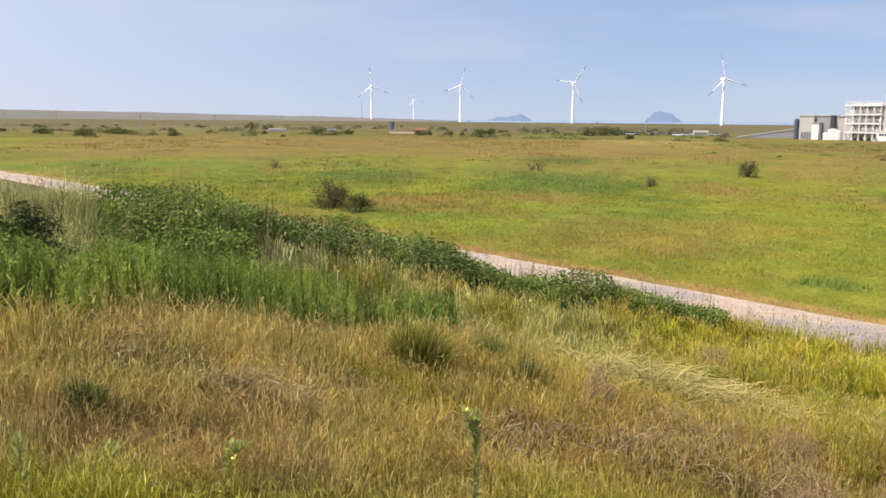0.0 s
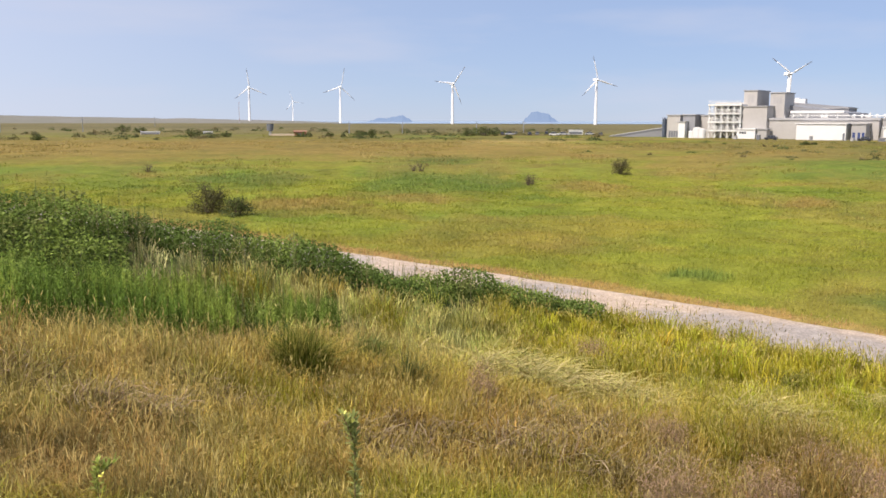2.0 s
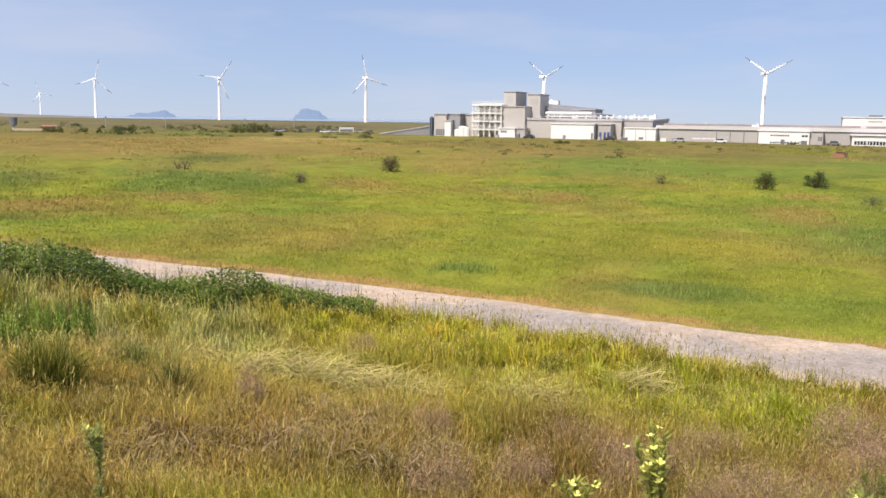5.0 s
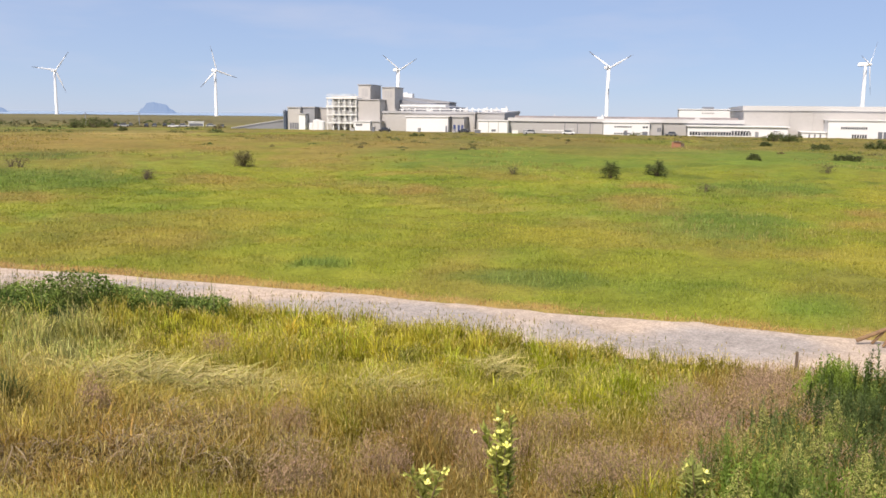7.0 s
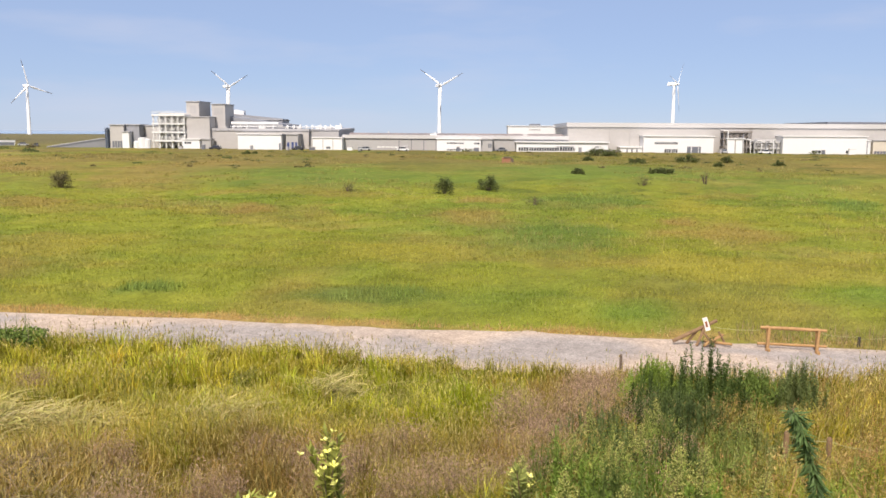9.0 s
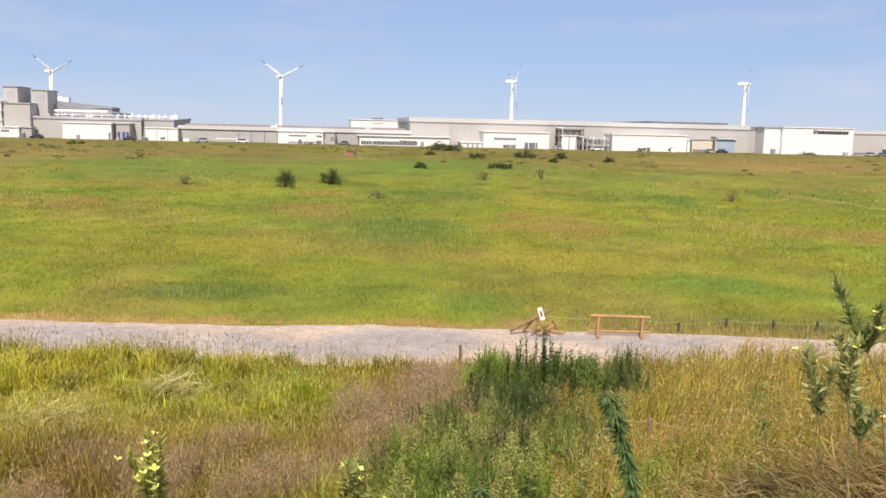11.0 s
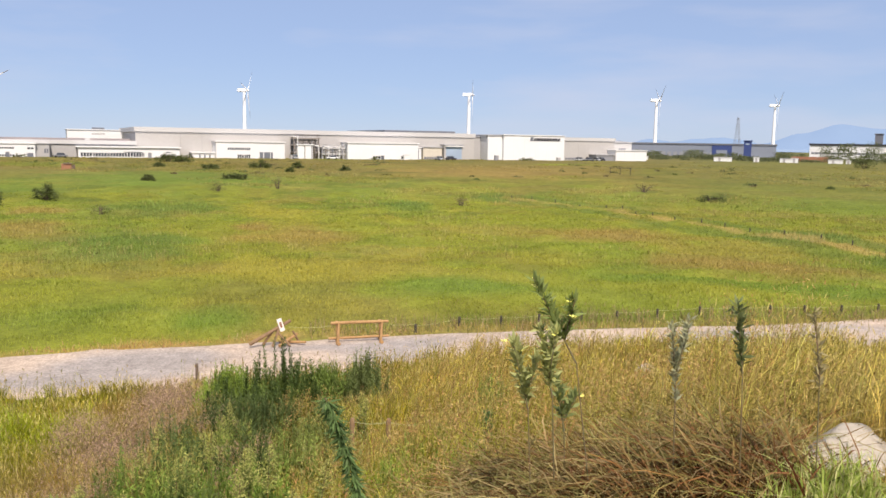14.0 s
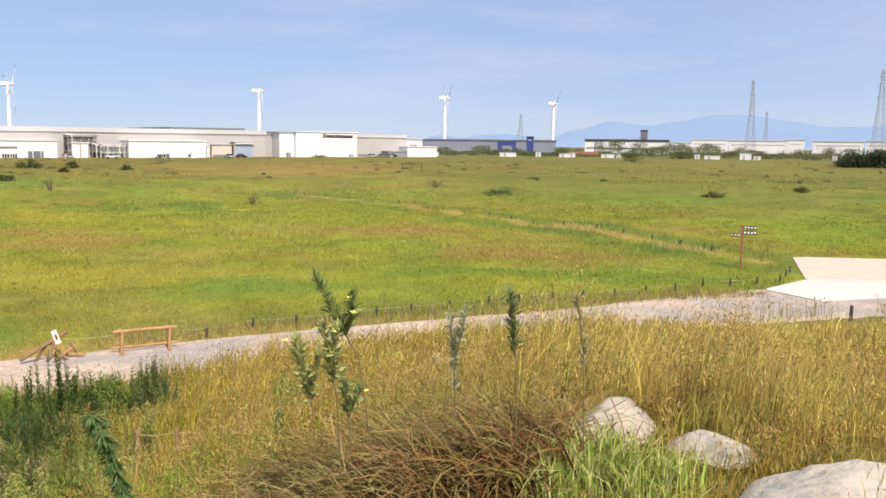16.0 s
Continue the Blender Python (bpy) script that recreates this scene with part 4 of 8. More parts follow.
for x in (9.8, 21.2):
    windows(b, x, x + 3.2, 0.3, 1.2, 3)
b = building(128.4, 130.0, 4.4, 6, "narrow white service kiosk", M_WHITE, roof=M_WHITE, v=-6)
panel(b, "door", 0.1, 0.6, -0.2, 4.2, M_DARK)
b = building(132.4, 140.4, 4.6, 2.0, "cream lean-to sheds with open bays", M_CREAM, v=-2.3)
# bays are dark panels that stand in for the shade inside
windows(b, 0.4, 7.6, 0.0, 1.0, 7, M_DARK)
b = building(141.0, 149.2, 5.6, 3, "loading porch with a blue-grey roller shutter", M_BEIGE, v=-3.3)
panel(b, "roller_shutter", 0.7, 7.5, 0.2, 4.9, M_SHUTTER, 0.08, 0, "blue-grey roller shutter")
panel(b, "canopy", 0.3, 7.9, 5.0, 5.4, M_STEEL, 0.9)
b = building(155.7, 159.4, 8.9, 30, "narrow grey link building", M_GREY, v=2)
b = building(159.5, 166.0, 9.6, 30, "pale side block beside the white sign block", M_WHITE, v=-4.5)
b = building(165.9, 194.4, 9.9, 26, "tall white block carrying a dark company sign", M_WHITE, roof=M_WHITE, v=-6)
x = 0.0
letters = thing("facade_sign", at_facade(177.9, -6.06), "dark slanted company lettering drawn as plain shapes", "sign")
for k, wd in enumerate((1.7, 1.2, 0.6, 1.4, 1.4, 1.3, 1.3, 1.3, 1.5, 1.4, 1.2)):
    bm = bmesh.new()
    vs = box(bm, x, x + wd * 0.86, -0.06, -0.004, 7.8, 9.35 if k == 0 else 9.0)
    for q in vs[4:]:
        q.co.x += 0.3
    part("letter_shape", bm, M_BLACK if k else M_DARK, letters)
    x += wd
b = building(194.5, 222.2, 8.2, 26, "pale grey warehouse with a white eave", M_BEIGE, roof=M_FASCIA, cap=1.4, v=-2)
panel(b, "eave_line", 0.1, 27.4, 7.8, 8.15, M_GREY, 0.1)
windows(b, 3, 12, 0.3, 1.1, 9, M_DARK)
b = building(209.6, 218.6, 2.3, 6, "low grey covered store", M_SLATE, v=-7)
b = building(222.3, 231.4, 7.6, 14, "pale gabled store with dark windows", M_FASCIA, pitch=1.0, v=-2)
windows(b, 2.2, 6.0, 4.3, 5.3, 3, M_DARK)
b = building(218.9, 235.0, 4.3, 7, "small plain white store", M_WHITE, roof=M_WHITE, v=-8)


# ---- far right: works, tower, pylons, hills ----
def place(az, dist, z=0.0, turn=0.0):
    return pose(dist * math.sin(radians(az)), dist * math.cos(radians(az)), z, 0, 0, -az + turn)


def far_building(az0, az1, top, dist, deep, label, wall, roof, base=-1.0, cap=0.6, name="far_building"):
    half = dist * math.tan(radians((az1 - az0) / 2))
    b = thing(name, place((az0 + az1) / 2, dist), label, "building", "buildings beyond the plain")
    bm = bmesh.new()
    box(bm, -half, half, 0, deep, base, top)
    part("wall", bm, wall, b)
    bm = bmesh.new()
    box(bm, -half - 0.4, half + 0.4, -0.5, deep + 0.5, top + 0.003, top + cap)
    part("roof", bm, roof, b)
    return b, half


b, h = far_building(83.0, 92.0, 8.0, 620, 40, "long blue-grey works hall with a dark roof", M_GREYBLUE, M_DARK, cap=1.0)
panel(b, "wall_panel", 7.5, 20.5, 0, 7.6, M_BLUE, 0.3, 0, "deep blue wall panel")
panel(b, "wall_panel", 10.5, 17.5, -0.5, 4.6, M_GREYBLUE, 0.4)
for k in range(14):
    panel(b, "loading_bay", -h + 3 + k * 4, -h + 5.6 + k * 4, 0, 3, M_SLATE, 0.2)
b, h = far_building(90.1, 90.55, 10.6, 600, 5, "narrow deep blue tower block", M_BLUE, M_BLUE)
panel(b, "window", -1.3, 1.0, 8.4, 9.2, M_SHUTTER, 0.2)
b, h = far_building(93.9, 99.2, 8.6, 620, 26, "long white shed with black roof and strip windows", M_WHITE, M_BLACK, cap=1.3)
windows(b, -h + 1, h - 1, 3.0, 4.2, 26, M_DARK)
tw, h = far_building(97.42, 97.86, 16.5, 640, 5, "dark boxy control tower on a shaft", M_DARK, M_DARK, base=10.2)
bm = bmesh.new()
box(bm, -1.2, 1.2, 1, 3, -1, 10.19)
part("shaft", bm, M_DARK, tw)
for a0, a1, top in ((100.63, 102.8, 11.0), (102.85, 106.3, 10.6), (106.3, 107.25, 11.6), (107.7, 110.5, 10.6), (110.6, 113.5, 10.9), (98.9, 100.6, 8.4)):
    b, h = far_building(a0, a1, top, 800, 40, "long low white works building beyond the trees", M_WHITE, M_FASCIA, cap=0.8)
    windows(b, -h + 2, h - 2, top - 4.0, top - 3.0, 10, M_GREY)
for az, wd, top in ((88.9, 8, 1.7), (90.9, 2.5, 2.0), (92.6, 5, 1.6), (93.1, 3, 1.9), (95.4, 6, 1.5), (96.1, 2, 1.2), (101.0, 2.2, 1.9), (101.9, 7, 1.5), (103.9, 5, 2.8), (104.6, 3, 1.6), (83.9, 6, 1.6), (109.0, 2.0, 2.2), (109.4, 1.2, 3.0)):
    b = thing("site_hut", place(az, 420), "small pale site hut at the edge of the plain", "hut", "site huts")
    bm = bmesh.new()
    box(bm, -wd / 2, wd / 2, 0, 4, -1, top)
    part("wall", bm, M_WHITE, b)
    bm = bmesh.new()
    box(bm, -wd / 2 - 0.2, wd / 2 + 0.2, -0.2, 4.2, top + 0.002, top + 0.25)
    part("roof", bm, M_FASCIA, b)
    bm = bmesh.new()
    box(bm, -wd / 4, -wd / 4 + 1, -0.05, -0.003, 0, 1.9)
    part("door", bm, M_GREY, b)
b = thing("container_stack", place(94.1, 470), "low rust-orange stack of containers", "containers")
for k, (x, z) in enumerate(((-7, 0), (-0.8, 0), (5.4, 0))):
    bm = bmesh.new()
    box(bm, x - 3.0, x + 3.0, 0, 2.4, z - (0.5 if z == 0 else 0), z + (2.45 if z == 0 else 2.2) - 0.02)
    part("container", bm, M_ORANGE, b)


def pylon(az, dist, top, label, spread=4.0):
    p = thing("pylon", place(az, dist, 0, 20), label, "pylon", "power pylons")
    legs = [(sx, sy) for sx in (-1, 1) for sy in (-1, 1)]

    def half(z):
        s = z / top
        return spread * (1 - s) ** 1.4 * 0.85 + spread * 0.15

    steps = [top * k / 14 for k in range(15)]
    for sx, sy in legs:
        bm = bmesh.new()
        for z0, z1 in zip(steps, steps[1:]):
            tube(bm, (sx * half(z0), sy * half(z0), z0 - (1 if z0 == 0 else 0)), (sx * half(z1), sy * half(z1), z1 + 0.02), 0.11, 0.11, 4)
        bmesh.ops.remove_doubles(bm, verts=bm.verts, dist=0.08)
        part("leg", bm, M_LATTICE, p)
    for face in range(4):
        bm = bmesh.new()
        (ax, ay), (bx, by) = ((-1, -1), (1, -1), (1, 1), (-1, 1))[face], ((1, -1), (1, 1), (-1, 1), (-1, -1))[face]
        for z0, z1 in zip(steps, steps[1:]):
            tube(bm, (ax * half(z0), ay * half(z0), z0), (bx * half(z1), by * half(z1), z1), 0.08, 0.08, 4)
            tube(bm, (bx * half(z0), by * half(z0), z0), (ax * half(z1), ay * half(z1), z1), 0.08, 0.08, 4)
        part("lattice_face", bm, M_LATTICE, p)
    for f in (0.68, 0.8, 0.92):
        bm = bmesh.new()
        z, w = top * f, spread * 0.8
        tube(bm, (-w, 0, z), (w, 0, z), 0.13, 0.13, 4)
        tube(bm, (-w, 0, z), (0, 0, z + 1.6), 0.08, 0.08, 4)
        tube(bm, (w, 0, z), (0, 0, z + 1.6), 0.08, 0.08, 4)
        part("cross_arm", bm, M_LATTICE, p)


pylon(89.67, 900, 36, "grey lattice power pylon behind the blue works")
pylon(104.12, 560, 46, "tall grey lattice power pylon", 3.0)
pylon(105.0, 900, 40, "slender grey lattice power pylon farther off", 2.4)
pylon(111.28, 560, 51, "tall grey lattice power pylon beside dark trees", 3.8)


def hill(az0, az1, tops, dist, mat, label, name="far_hill"):
    """A ridge with a rounded body; tops are heights above the eye in degrees, at even steps."""
    n, rows = 90, 7
    v, f = [], []
    for k in range(n + 1):
        az = az0 + (az1 - az0) * k / n
        s = k / n * (len(tops) - 1)
        i0 = min(int(s), len(tops) - 2)
        fr = s - i0
        fr = fr * fr * (3 - 2 * fr)
        el = tops[i0] * (1 - fr) + tops[i0 + 1] * fr + 0.07 * (float(clouded(k * 0.35, 1.0, 1.0, 7, 3)) - 0.5)
        top = 6.5 + dist * math.tan(radians(max(-0.15, el)))
        for r in range(rows):
            q = r / (rows - 1)
            d = dist + 260 * (q - 1)
            v.append((d * math.sin(radians(az)), d * math.cos(radians(az)), -3 + (top + 3) * math.sin(q * math.pi / 2)))
    for k in range(n):
        for r in range(rows - 1):
            a = k * rows + r
            f += [(a, a + rows, a + rows + 1), (a, a + rows + 1, a + 1)]
    return tagged(sheet(name, v, f, mat), label, "hill", kind="structure")


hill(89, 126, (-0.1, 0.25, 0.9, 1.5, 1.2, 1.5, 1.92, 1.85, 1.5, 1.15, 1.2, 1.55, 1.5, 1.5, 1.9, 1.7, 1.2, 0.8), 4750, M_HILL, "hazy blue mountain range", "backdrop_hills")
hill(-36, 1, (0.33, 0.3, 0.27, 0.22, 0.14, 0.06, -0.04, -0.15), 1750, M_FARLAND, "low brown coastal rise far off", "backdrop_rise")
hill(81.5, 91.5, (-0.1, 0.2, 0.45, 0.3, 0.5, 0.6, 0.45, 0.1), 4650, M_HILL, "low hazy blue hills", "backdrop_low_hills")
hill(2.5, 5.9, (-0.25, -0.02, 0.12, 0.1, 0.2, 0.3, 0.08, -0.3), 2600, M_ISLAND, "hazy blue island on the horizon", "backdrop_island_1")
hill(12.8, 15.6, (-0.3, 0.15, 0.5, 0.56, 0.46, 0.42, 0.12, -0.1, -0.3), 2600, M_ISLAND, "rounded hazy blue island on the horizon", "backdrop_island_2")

# far left: mast and poles, ramp, sheds
mast = thing("banded_mast", place(-5.53, 1500), "thin red and white banded mast", "mast")
for k in range(8):
    bm = bmesh.new()
    tube(bm, (0, 0, k * 4.5 - 0.5), (0, 0, k * 4.5 + 3.99), 0.4, 0.4, 8)
    part("band", bm, M_DULLRED if k % 2 else M_FASCIA, mast)
for az, d, top in ((-24.2, 700, 13.5), (-19.4, 480, 10.5), (-14.9, 480, 10.0), (-27.0, 800, 11), (5.0, 420, 7.5), (9.9, 420, 8), (13.0, 420, 8.5), (-10.7, 800, 12), (1.5, 420, 8)):
    p = thing("utility_pole", place(az, d), "thin grey utility pole on the plain", "pole", "utility poles")
    bm = bmesh.new()
    top *= 0.72
    tube(bm, (0, 0, -0.5), (0, 0, top), 0.22, 0.14, 8)
    part("shaft", bm, M_LATTICE, p)
    bm = bmesh.new()
    box(bm, -1.0, 1.0, -0.08, 0.08, top - 0.9, top - 0.7)
    part("cross_arm", bm, M_LATTICE, p)
bm = bmesh.new()
box(bm, 0, 22, 0, 14, -0.5, 0.0)
for q in bm.verts:
    if q.co.z > -0.2:
        q.co.z = 0.2 + q.co.x / 22 * 3.6
ramp = part("embankment", bm, M_SLATE)
ramp.matrix_world = place(18.9, 352, 0, 0) @ Matrix.Translation((-2, 0, 0))
tagged(ramp, "dark sloping ramp of a storage embankment", "embankment", kind="structure")
bm = bmesh.new()
tube(bm, (-2, -0.4, 0.33), (20, -0.4, 3.95), 0.1, 0.1, 6)
edge = part("trim", bm, M_FASCIA)
edge.matrix_world = place(18.9, 352, 0, 0)
tagged(edge, "pale kerb along the ramp", "kerb", kind="structure")
for az, wd, top, z0 in ((16.4, 6.5, 1.9, 1.0), (-11, 8, 1.0, -0.5), (-7.5, 4, 1.0, -0.5)):
    b = thing("site_cabin", place(az, 400), "low pale site cabin far on the plain", "hut", "site cabins")
    bm = bmesh.new()
    box(bm, -wd / 2, wd / 2, 0, 3, -0.5, top)
    part("wall", bm, M_GREY if az > 17 else M_WHITE, b)
    bm = bmesh.new()
    box(bm, -wd / 2 - 0.2, wd / 2 + 0.2, -0.2, 3.2, top + 0.002, top + 0.2)
    part("roof", bm, M_WHITE, b)
    # dark sheet on the solid wall, for the shade under the roof
    bm = bmesh.new()
    box(bm, -wd / 2 + 0.3, wd / 2 - 0.3, -0.05, -0.003, 0.1, top - 0.6)
    part("opening", bm, M_DARK, b)
oh = thing("orange_hut", place(47.55, 190), "small rust-orange hut with a dark lean-to", "hut")
bm = bmesh.new()
box(bm, -1.3, 0.6, 0, 2.0, -0.3, 1.05)
part("wall", bm, M_ORANGE, oh)
bm = bmesh.new()
box(bm, -0.9, 0.75, -0.2, 2.2, 1.052, 1.25)
part("roof", bm, M_OLDWOOD, oh)
bm = bmesh.new()
box(bm, 0.62, 1.3, 0.2, 1.9, -0.3, 0.9)
part("lean_to", bm, M_OLDWOOD, oh)
b = thing("orange_shed", place(-2.6, 360), "low rust-orange shed at the end of a pale wall", "shed")
bm = bmesh.new()
box(bm, 3.4, 8.2, 0, 4, -0.5, 1.5)
part("wall", bm, M_ORANGE, b)
bm = bmesh.new()
vs = box(bm, 3.1, 8.5, -0.3, 4.3, 1.502, 1.62)
for q in vs[6:8]:
    q.co.z += 0.5
part("roof", bm, M_ORANGE, b)
bm = bmesh.new()
box(bm, -6.5, 3.38, 1.0, 1.4, -0.5, 0.75)
part("yard_wall", bm, M_SAND, b, "pale pinkish yard wall")
bm = bmesh.new()
box(bm, 5.0, 6.2, -0.05, -0.003, 0, 1.1)
part("door", bm, M_DARK, b)
b = thing("dark_tank", place(-3.6, 370), "dark tank on a pale stand", "tank")
bm = bmesh.new()
tube(bm, (0, 0, 1.8), (0, 0, 4.8), 1.3, 1.5, 14)
part("drum", bm, M_DARK, b)
bm = bmesh.new()
box(bm, -0.6, 0.6, -0.6, 0.6, -0.5, 1.79)
part("stand", bm, M_FASCIA, b)
gantry = thing("rail_frame", place(82.75, 196), "low dark rail frame standing in the grass", "frame")
for x in (-2.6, -0.4, 1.8):
    bm = bmesh.new()
    box(bm, x - 0.07, x + 0.07, -0.07, 0.07, -0.3, 1.5)
    part("post", bm, M_POST, gantry)
bm = bmesh.new()
box(bm, -2.9, 2.1, -0.06, 0.06, 1.503, 1.62)
part("rail", bm, M_POST, gantry)


# ---- shrubs ----
def leaves(points, size, tints, rng, droop=0.3, aspect=0.5):
    """Pointed folded leaves with random aim at each point: vertices, triangles, colours."""
    k = len(points)
    a, e = rng.uniform(0, 6.2832, k), rng.normal(-droop, 0.5, k)
    d = np.stack([np.cos(a) * np.cos(e), np.sin(a) * np.cos(e), np.sin(e)], 1)
    up = np.tile((0.0, 0.0, 1.0), (k, 1)) + rng.normal(0, 0.45, (k, 3))
    s = np.cross(d, up)
    s /= np.linalg.norm(s, axis=1)[:, None] + 1e-9
    n = np.cross(s, d)
    size = np.broadcast_to(size, (k,))[:, None]
    mid = points + d * size * 0.45 - n * size * 0.08
    v = np.stack([points, mid + s * size * aspect / 2 + n * size * 0.1, points + d * size, mid - s * size * aspect / 2 + n * size * 0.1], 1).reshape(-1, 3)
    b = np.arange(k) * 4
    t = np.concatenate([np.stack([b, b + 1, b + 2], 1), np.stack([b, b + 2, b + 3], 1)])
    return v, t, np.repeat(tints, 4, axis=0)


def shrub(x, y, w, h, tint, count, leaf, seed, label, sparse=0.0, name="shrub"):
    rng = np.random.default_rng(seed)
    z = float(height(x, y)[0]) if math.hypot(x, y) < 150 else -0.05
    s = thing(name, pose(x, y, z), label, "shrub", "shrubs on the plain")
    bm = bmesh.new()
    tips = []
    limbs = 9 if math.hypot(x, y) < 160 else 5
    for k in range(limbs):
        a = 6.2832 * k / limbs + rng.uniform(-0.4, 0.4)
        lean = rng.uniform(0.15, 0.95)
        base = Vector((0.06 * w * math.cos(a), 0.06 * w * math.sin(a), -0.05))
        mid = Vector((0.22 * w * lean * math.cos(a), 0.22 * w * lean * math.sin(a), 0.45 * h))
        end = Vector((0.47 * w * lean * math.cos(a + 0.3), 0.47 * w * lean * math.sin(a + 0.3), h * rng.uniform(0.72, 1.0) * (1.08 - 0.35 * lean)))
        tube(bm, base, mid, 0.018 * w, 0.011 * w, 6)
        tube(bm, mid, end, 0.011 * w, 0.004 * w, 5)
        tips += [(mid + (end - mid) * q, 0.1 + 0.09 * rng.uniform()) for q in (0.15, 0.5, 0.8, 1.0)]
    part("trunk", bm, M_BARK, s)
    for _ in range(limbs * (6 if w < 2 * h else 12)):
        a, q = rng.uniform(0, 6.2832), math.sqrt(rng.uniform(0.05, 1))
        tips.append((Vector((0.44 * w * q * math.cos(a), 0.44 * w * q * math.sin(a), h * rng.uniform(0.04, 0.78) * (1.08 - 0.45 * q))), 0.16))
    which = rng.integers(0, len(tips), count)
    c = np.array([tips[i][0] for i in which])
    r = np.array([tips[i][1] for i in which])[:, None]
    g = rng.normal(0, 1, (count, 3))
    g /= np.linalg.norm(g, axis=1)[:, None]
    wide = min(w, 1.5 * h)
    p = c + g * r * np.array((wide, wide, h * 0.95)) * rng.uniform(0.3, 1.15, (count, 1)) ** 0.5
    p[:, 2] = np.abs(p[:, 2]) + 0.03
    tone = rng.uniform(0.65, 1.35, len(tips))[which][:, None]
    v, t, c = leaves(p, leaf * rng.uniform(0.7, 1.3, count), np.array(tint) * tone * rng.uniform(0.8, 1.2, (count, 1)), rng)
    sheet("crown", v, t, M_LEAF, c, s)
    return s


DARK_LEAF, OLIVE_LEAF, MID_LEAF, TWIG_LEAF = (0.105, 0.125, 0.042), (0.14, 0.135, 0.055), (0.11, 0.13, 0.042), (0.16, 0.14, 0.065)
shrub(-8.2, 61.4, 2.9, 2.15, tuple(0.8 * q for q in OLIVE_LEAF), 4200, 0.13, 1, "bushy grey-green shrub standing in the meadow")
shrub(-6.0, 59.2, 2.3, 1.35, DARK_LEAF, 2800, 0.12, 2, "low dark shrub beside a taller one")
shrub(35.3, 100.2, 2.6, 2.0, TWIG_LEAF, 2600, 0.15, 3, "round brown-green shrub in the meadow")
shrub(63.4, 66.9, 2.2, 1.75, DARK_LEAF, 2400, 0.14, 4, "round dark green shrub in the meadow")
shrub(70.7, 67.3, 2.8, 1.65, DARK_LEAF, 2800, 0.14, 5, "broad dark green shrub in the meadow")
shrub(-6.95, 14.0, 1.25, 0.85, (0.06, 0.085, 0.028), 2600, 0.075, 6, "dark rounded bush among the weeds of the mound")
for k, (x, y, w, h, tint, n, leaf) in enumerate(((-22.2, 112, 2.6, 1.3, OLIVE_LEAF, 500, 0.16), (12, 110, 3.0, 1.5, TWIG_LEAF, 500, 0.16), (19.9, 83.6, 1.8, 1.3, TWIG_LEAF, 350, 0.14),
        (57.9, 76.6, 2.0, 1.1, OLIVE_LEAF, 420, 0.15), (101.6, 58, 2.6, 1.9, TWIG_LEAF, 420, 0.16), (87.5, 27.7, 2.2, 1.2, TWIG_LEAF, 380, 0.15), (92.5, 61.2, 2.4, 1.4, OLIVE_LEAF, 500, 0.16),
        (60.6, 51.7, 2.0, 1.0, OLIVE_LEAF, 350, 0.14), (110, 3, 4.0, 0.85, MID_LEAF, 620, 0.17), (110.7, -24, 3.6, 0.8, MID_LEAF, 620, 0.17), (124.4, 12.5, 3.4, 1.4, TWIG_LEAF, 500, 0.17),
        (124.9, -39, 2.6, 1.0, MID_LEAF, 600, 0.17), (20.5, 84.6, 1.6, 1.0, TWIG_LEAF, 300, 0.15), (11.5, 114, 2.2, 1.2, TWIG_LEAF, 300, 0.16))):
    shrub(x, y, w, h, tuple(1.25 * q for q in tint) if n < 600 else tint, n * 3 // 5 if n < 600 else 2 * n, leaf, 20 + k, "sparse low shrub in the meadow" if n < 600 else "low spreading green shrub in the meadow")
def thicket(k, az, d, w, h):
    w, h = (w * 0.75, h * 0.75) if d < 260 else (w, h)
    shrub(d * math.sin(radians(az)), d * math.cos(radians(az)), w, h, DARK_LEAF if k % 3 else MID_LEAF, 1500, 0.03 * w + 0.16, 60 + k, "dark green thicket far across the plain")


for k, spot in enumerate(((10.4, 360, 14, 4.6), (9.3, 350, 7, 3.0), (-8.5, 330, 7, 3.2), (2.1, 335, 5, 2.6), (3.0, 333, 3.5, 3.2), (-22.6, 300, 8, 3.0), (-20.8, 330, 9, 2.6),
        (-17.4, 300, 5, 2.0), (-12.6, 480, 9, 4.0), (-11.6, 460, 8, 3.0), (0.2, 340, 4, 2.0), (53.3, 255, 10, 3.6), (54.2, 250, 9, 2.4), (52.8, 210, 4, 1.6))):
    thicket(k, *spot)
for k, spot in enumerate(((56.0, 195, 6, 1.8), (59.0, 205, 8, 2.6), (52.2, 140, 3, 1.5), (57.5, 145, 6, 1.6), (30.6, 250, 7, 1.4), (64.5, 190, 4, 1.7), (61.5, 205, 4, 2.4),
        (61.0, 180, 3, 1.4), (97.0, 330, 8, 4.6), (100.0, 420, 12, 3.5), (-6.4, 335, 5, 2.2), (12.0, 300, 3.5, 1.6), (-25.0, 330, 8, 2.4), (-1.5, 330, 8, 2.0))):
    thicket(14 + k, *spot)

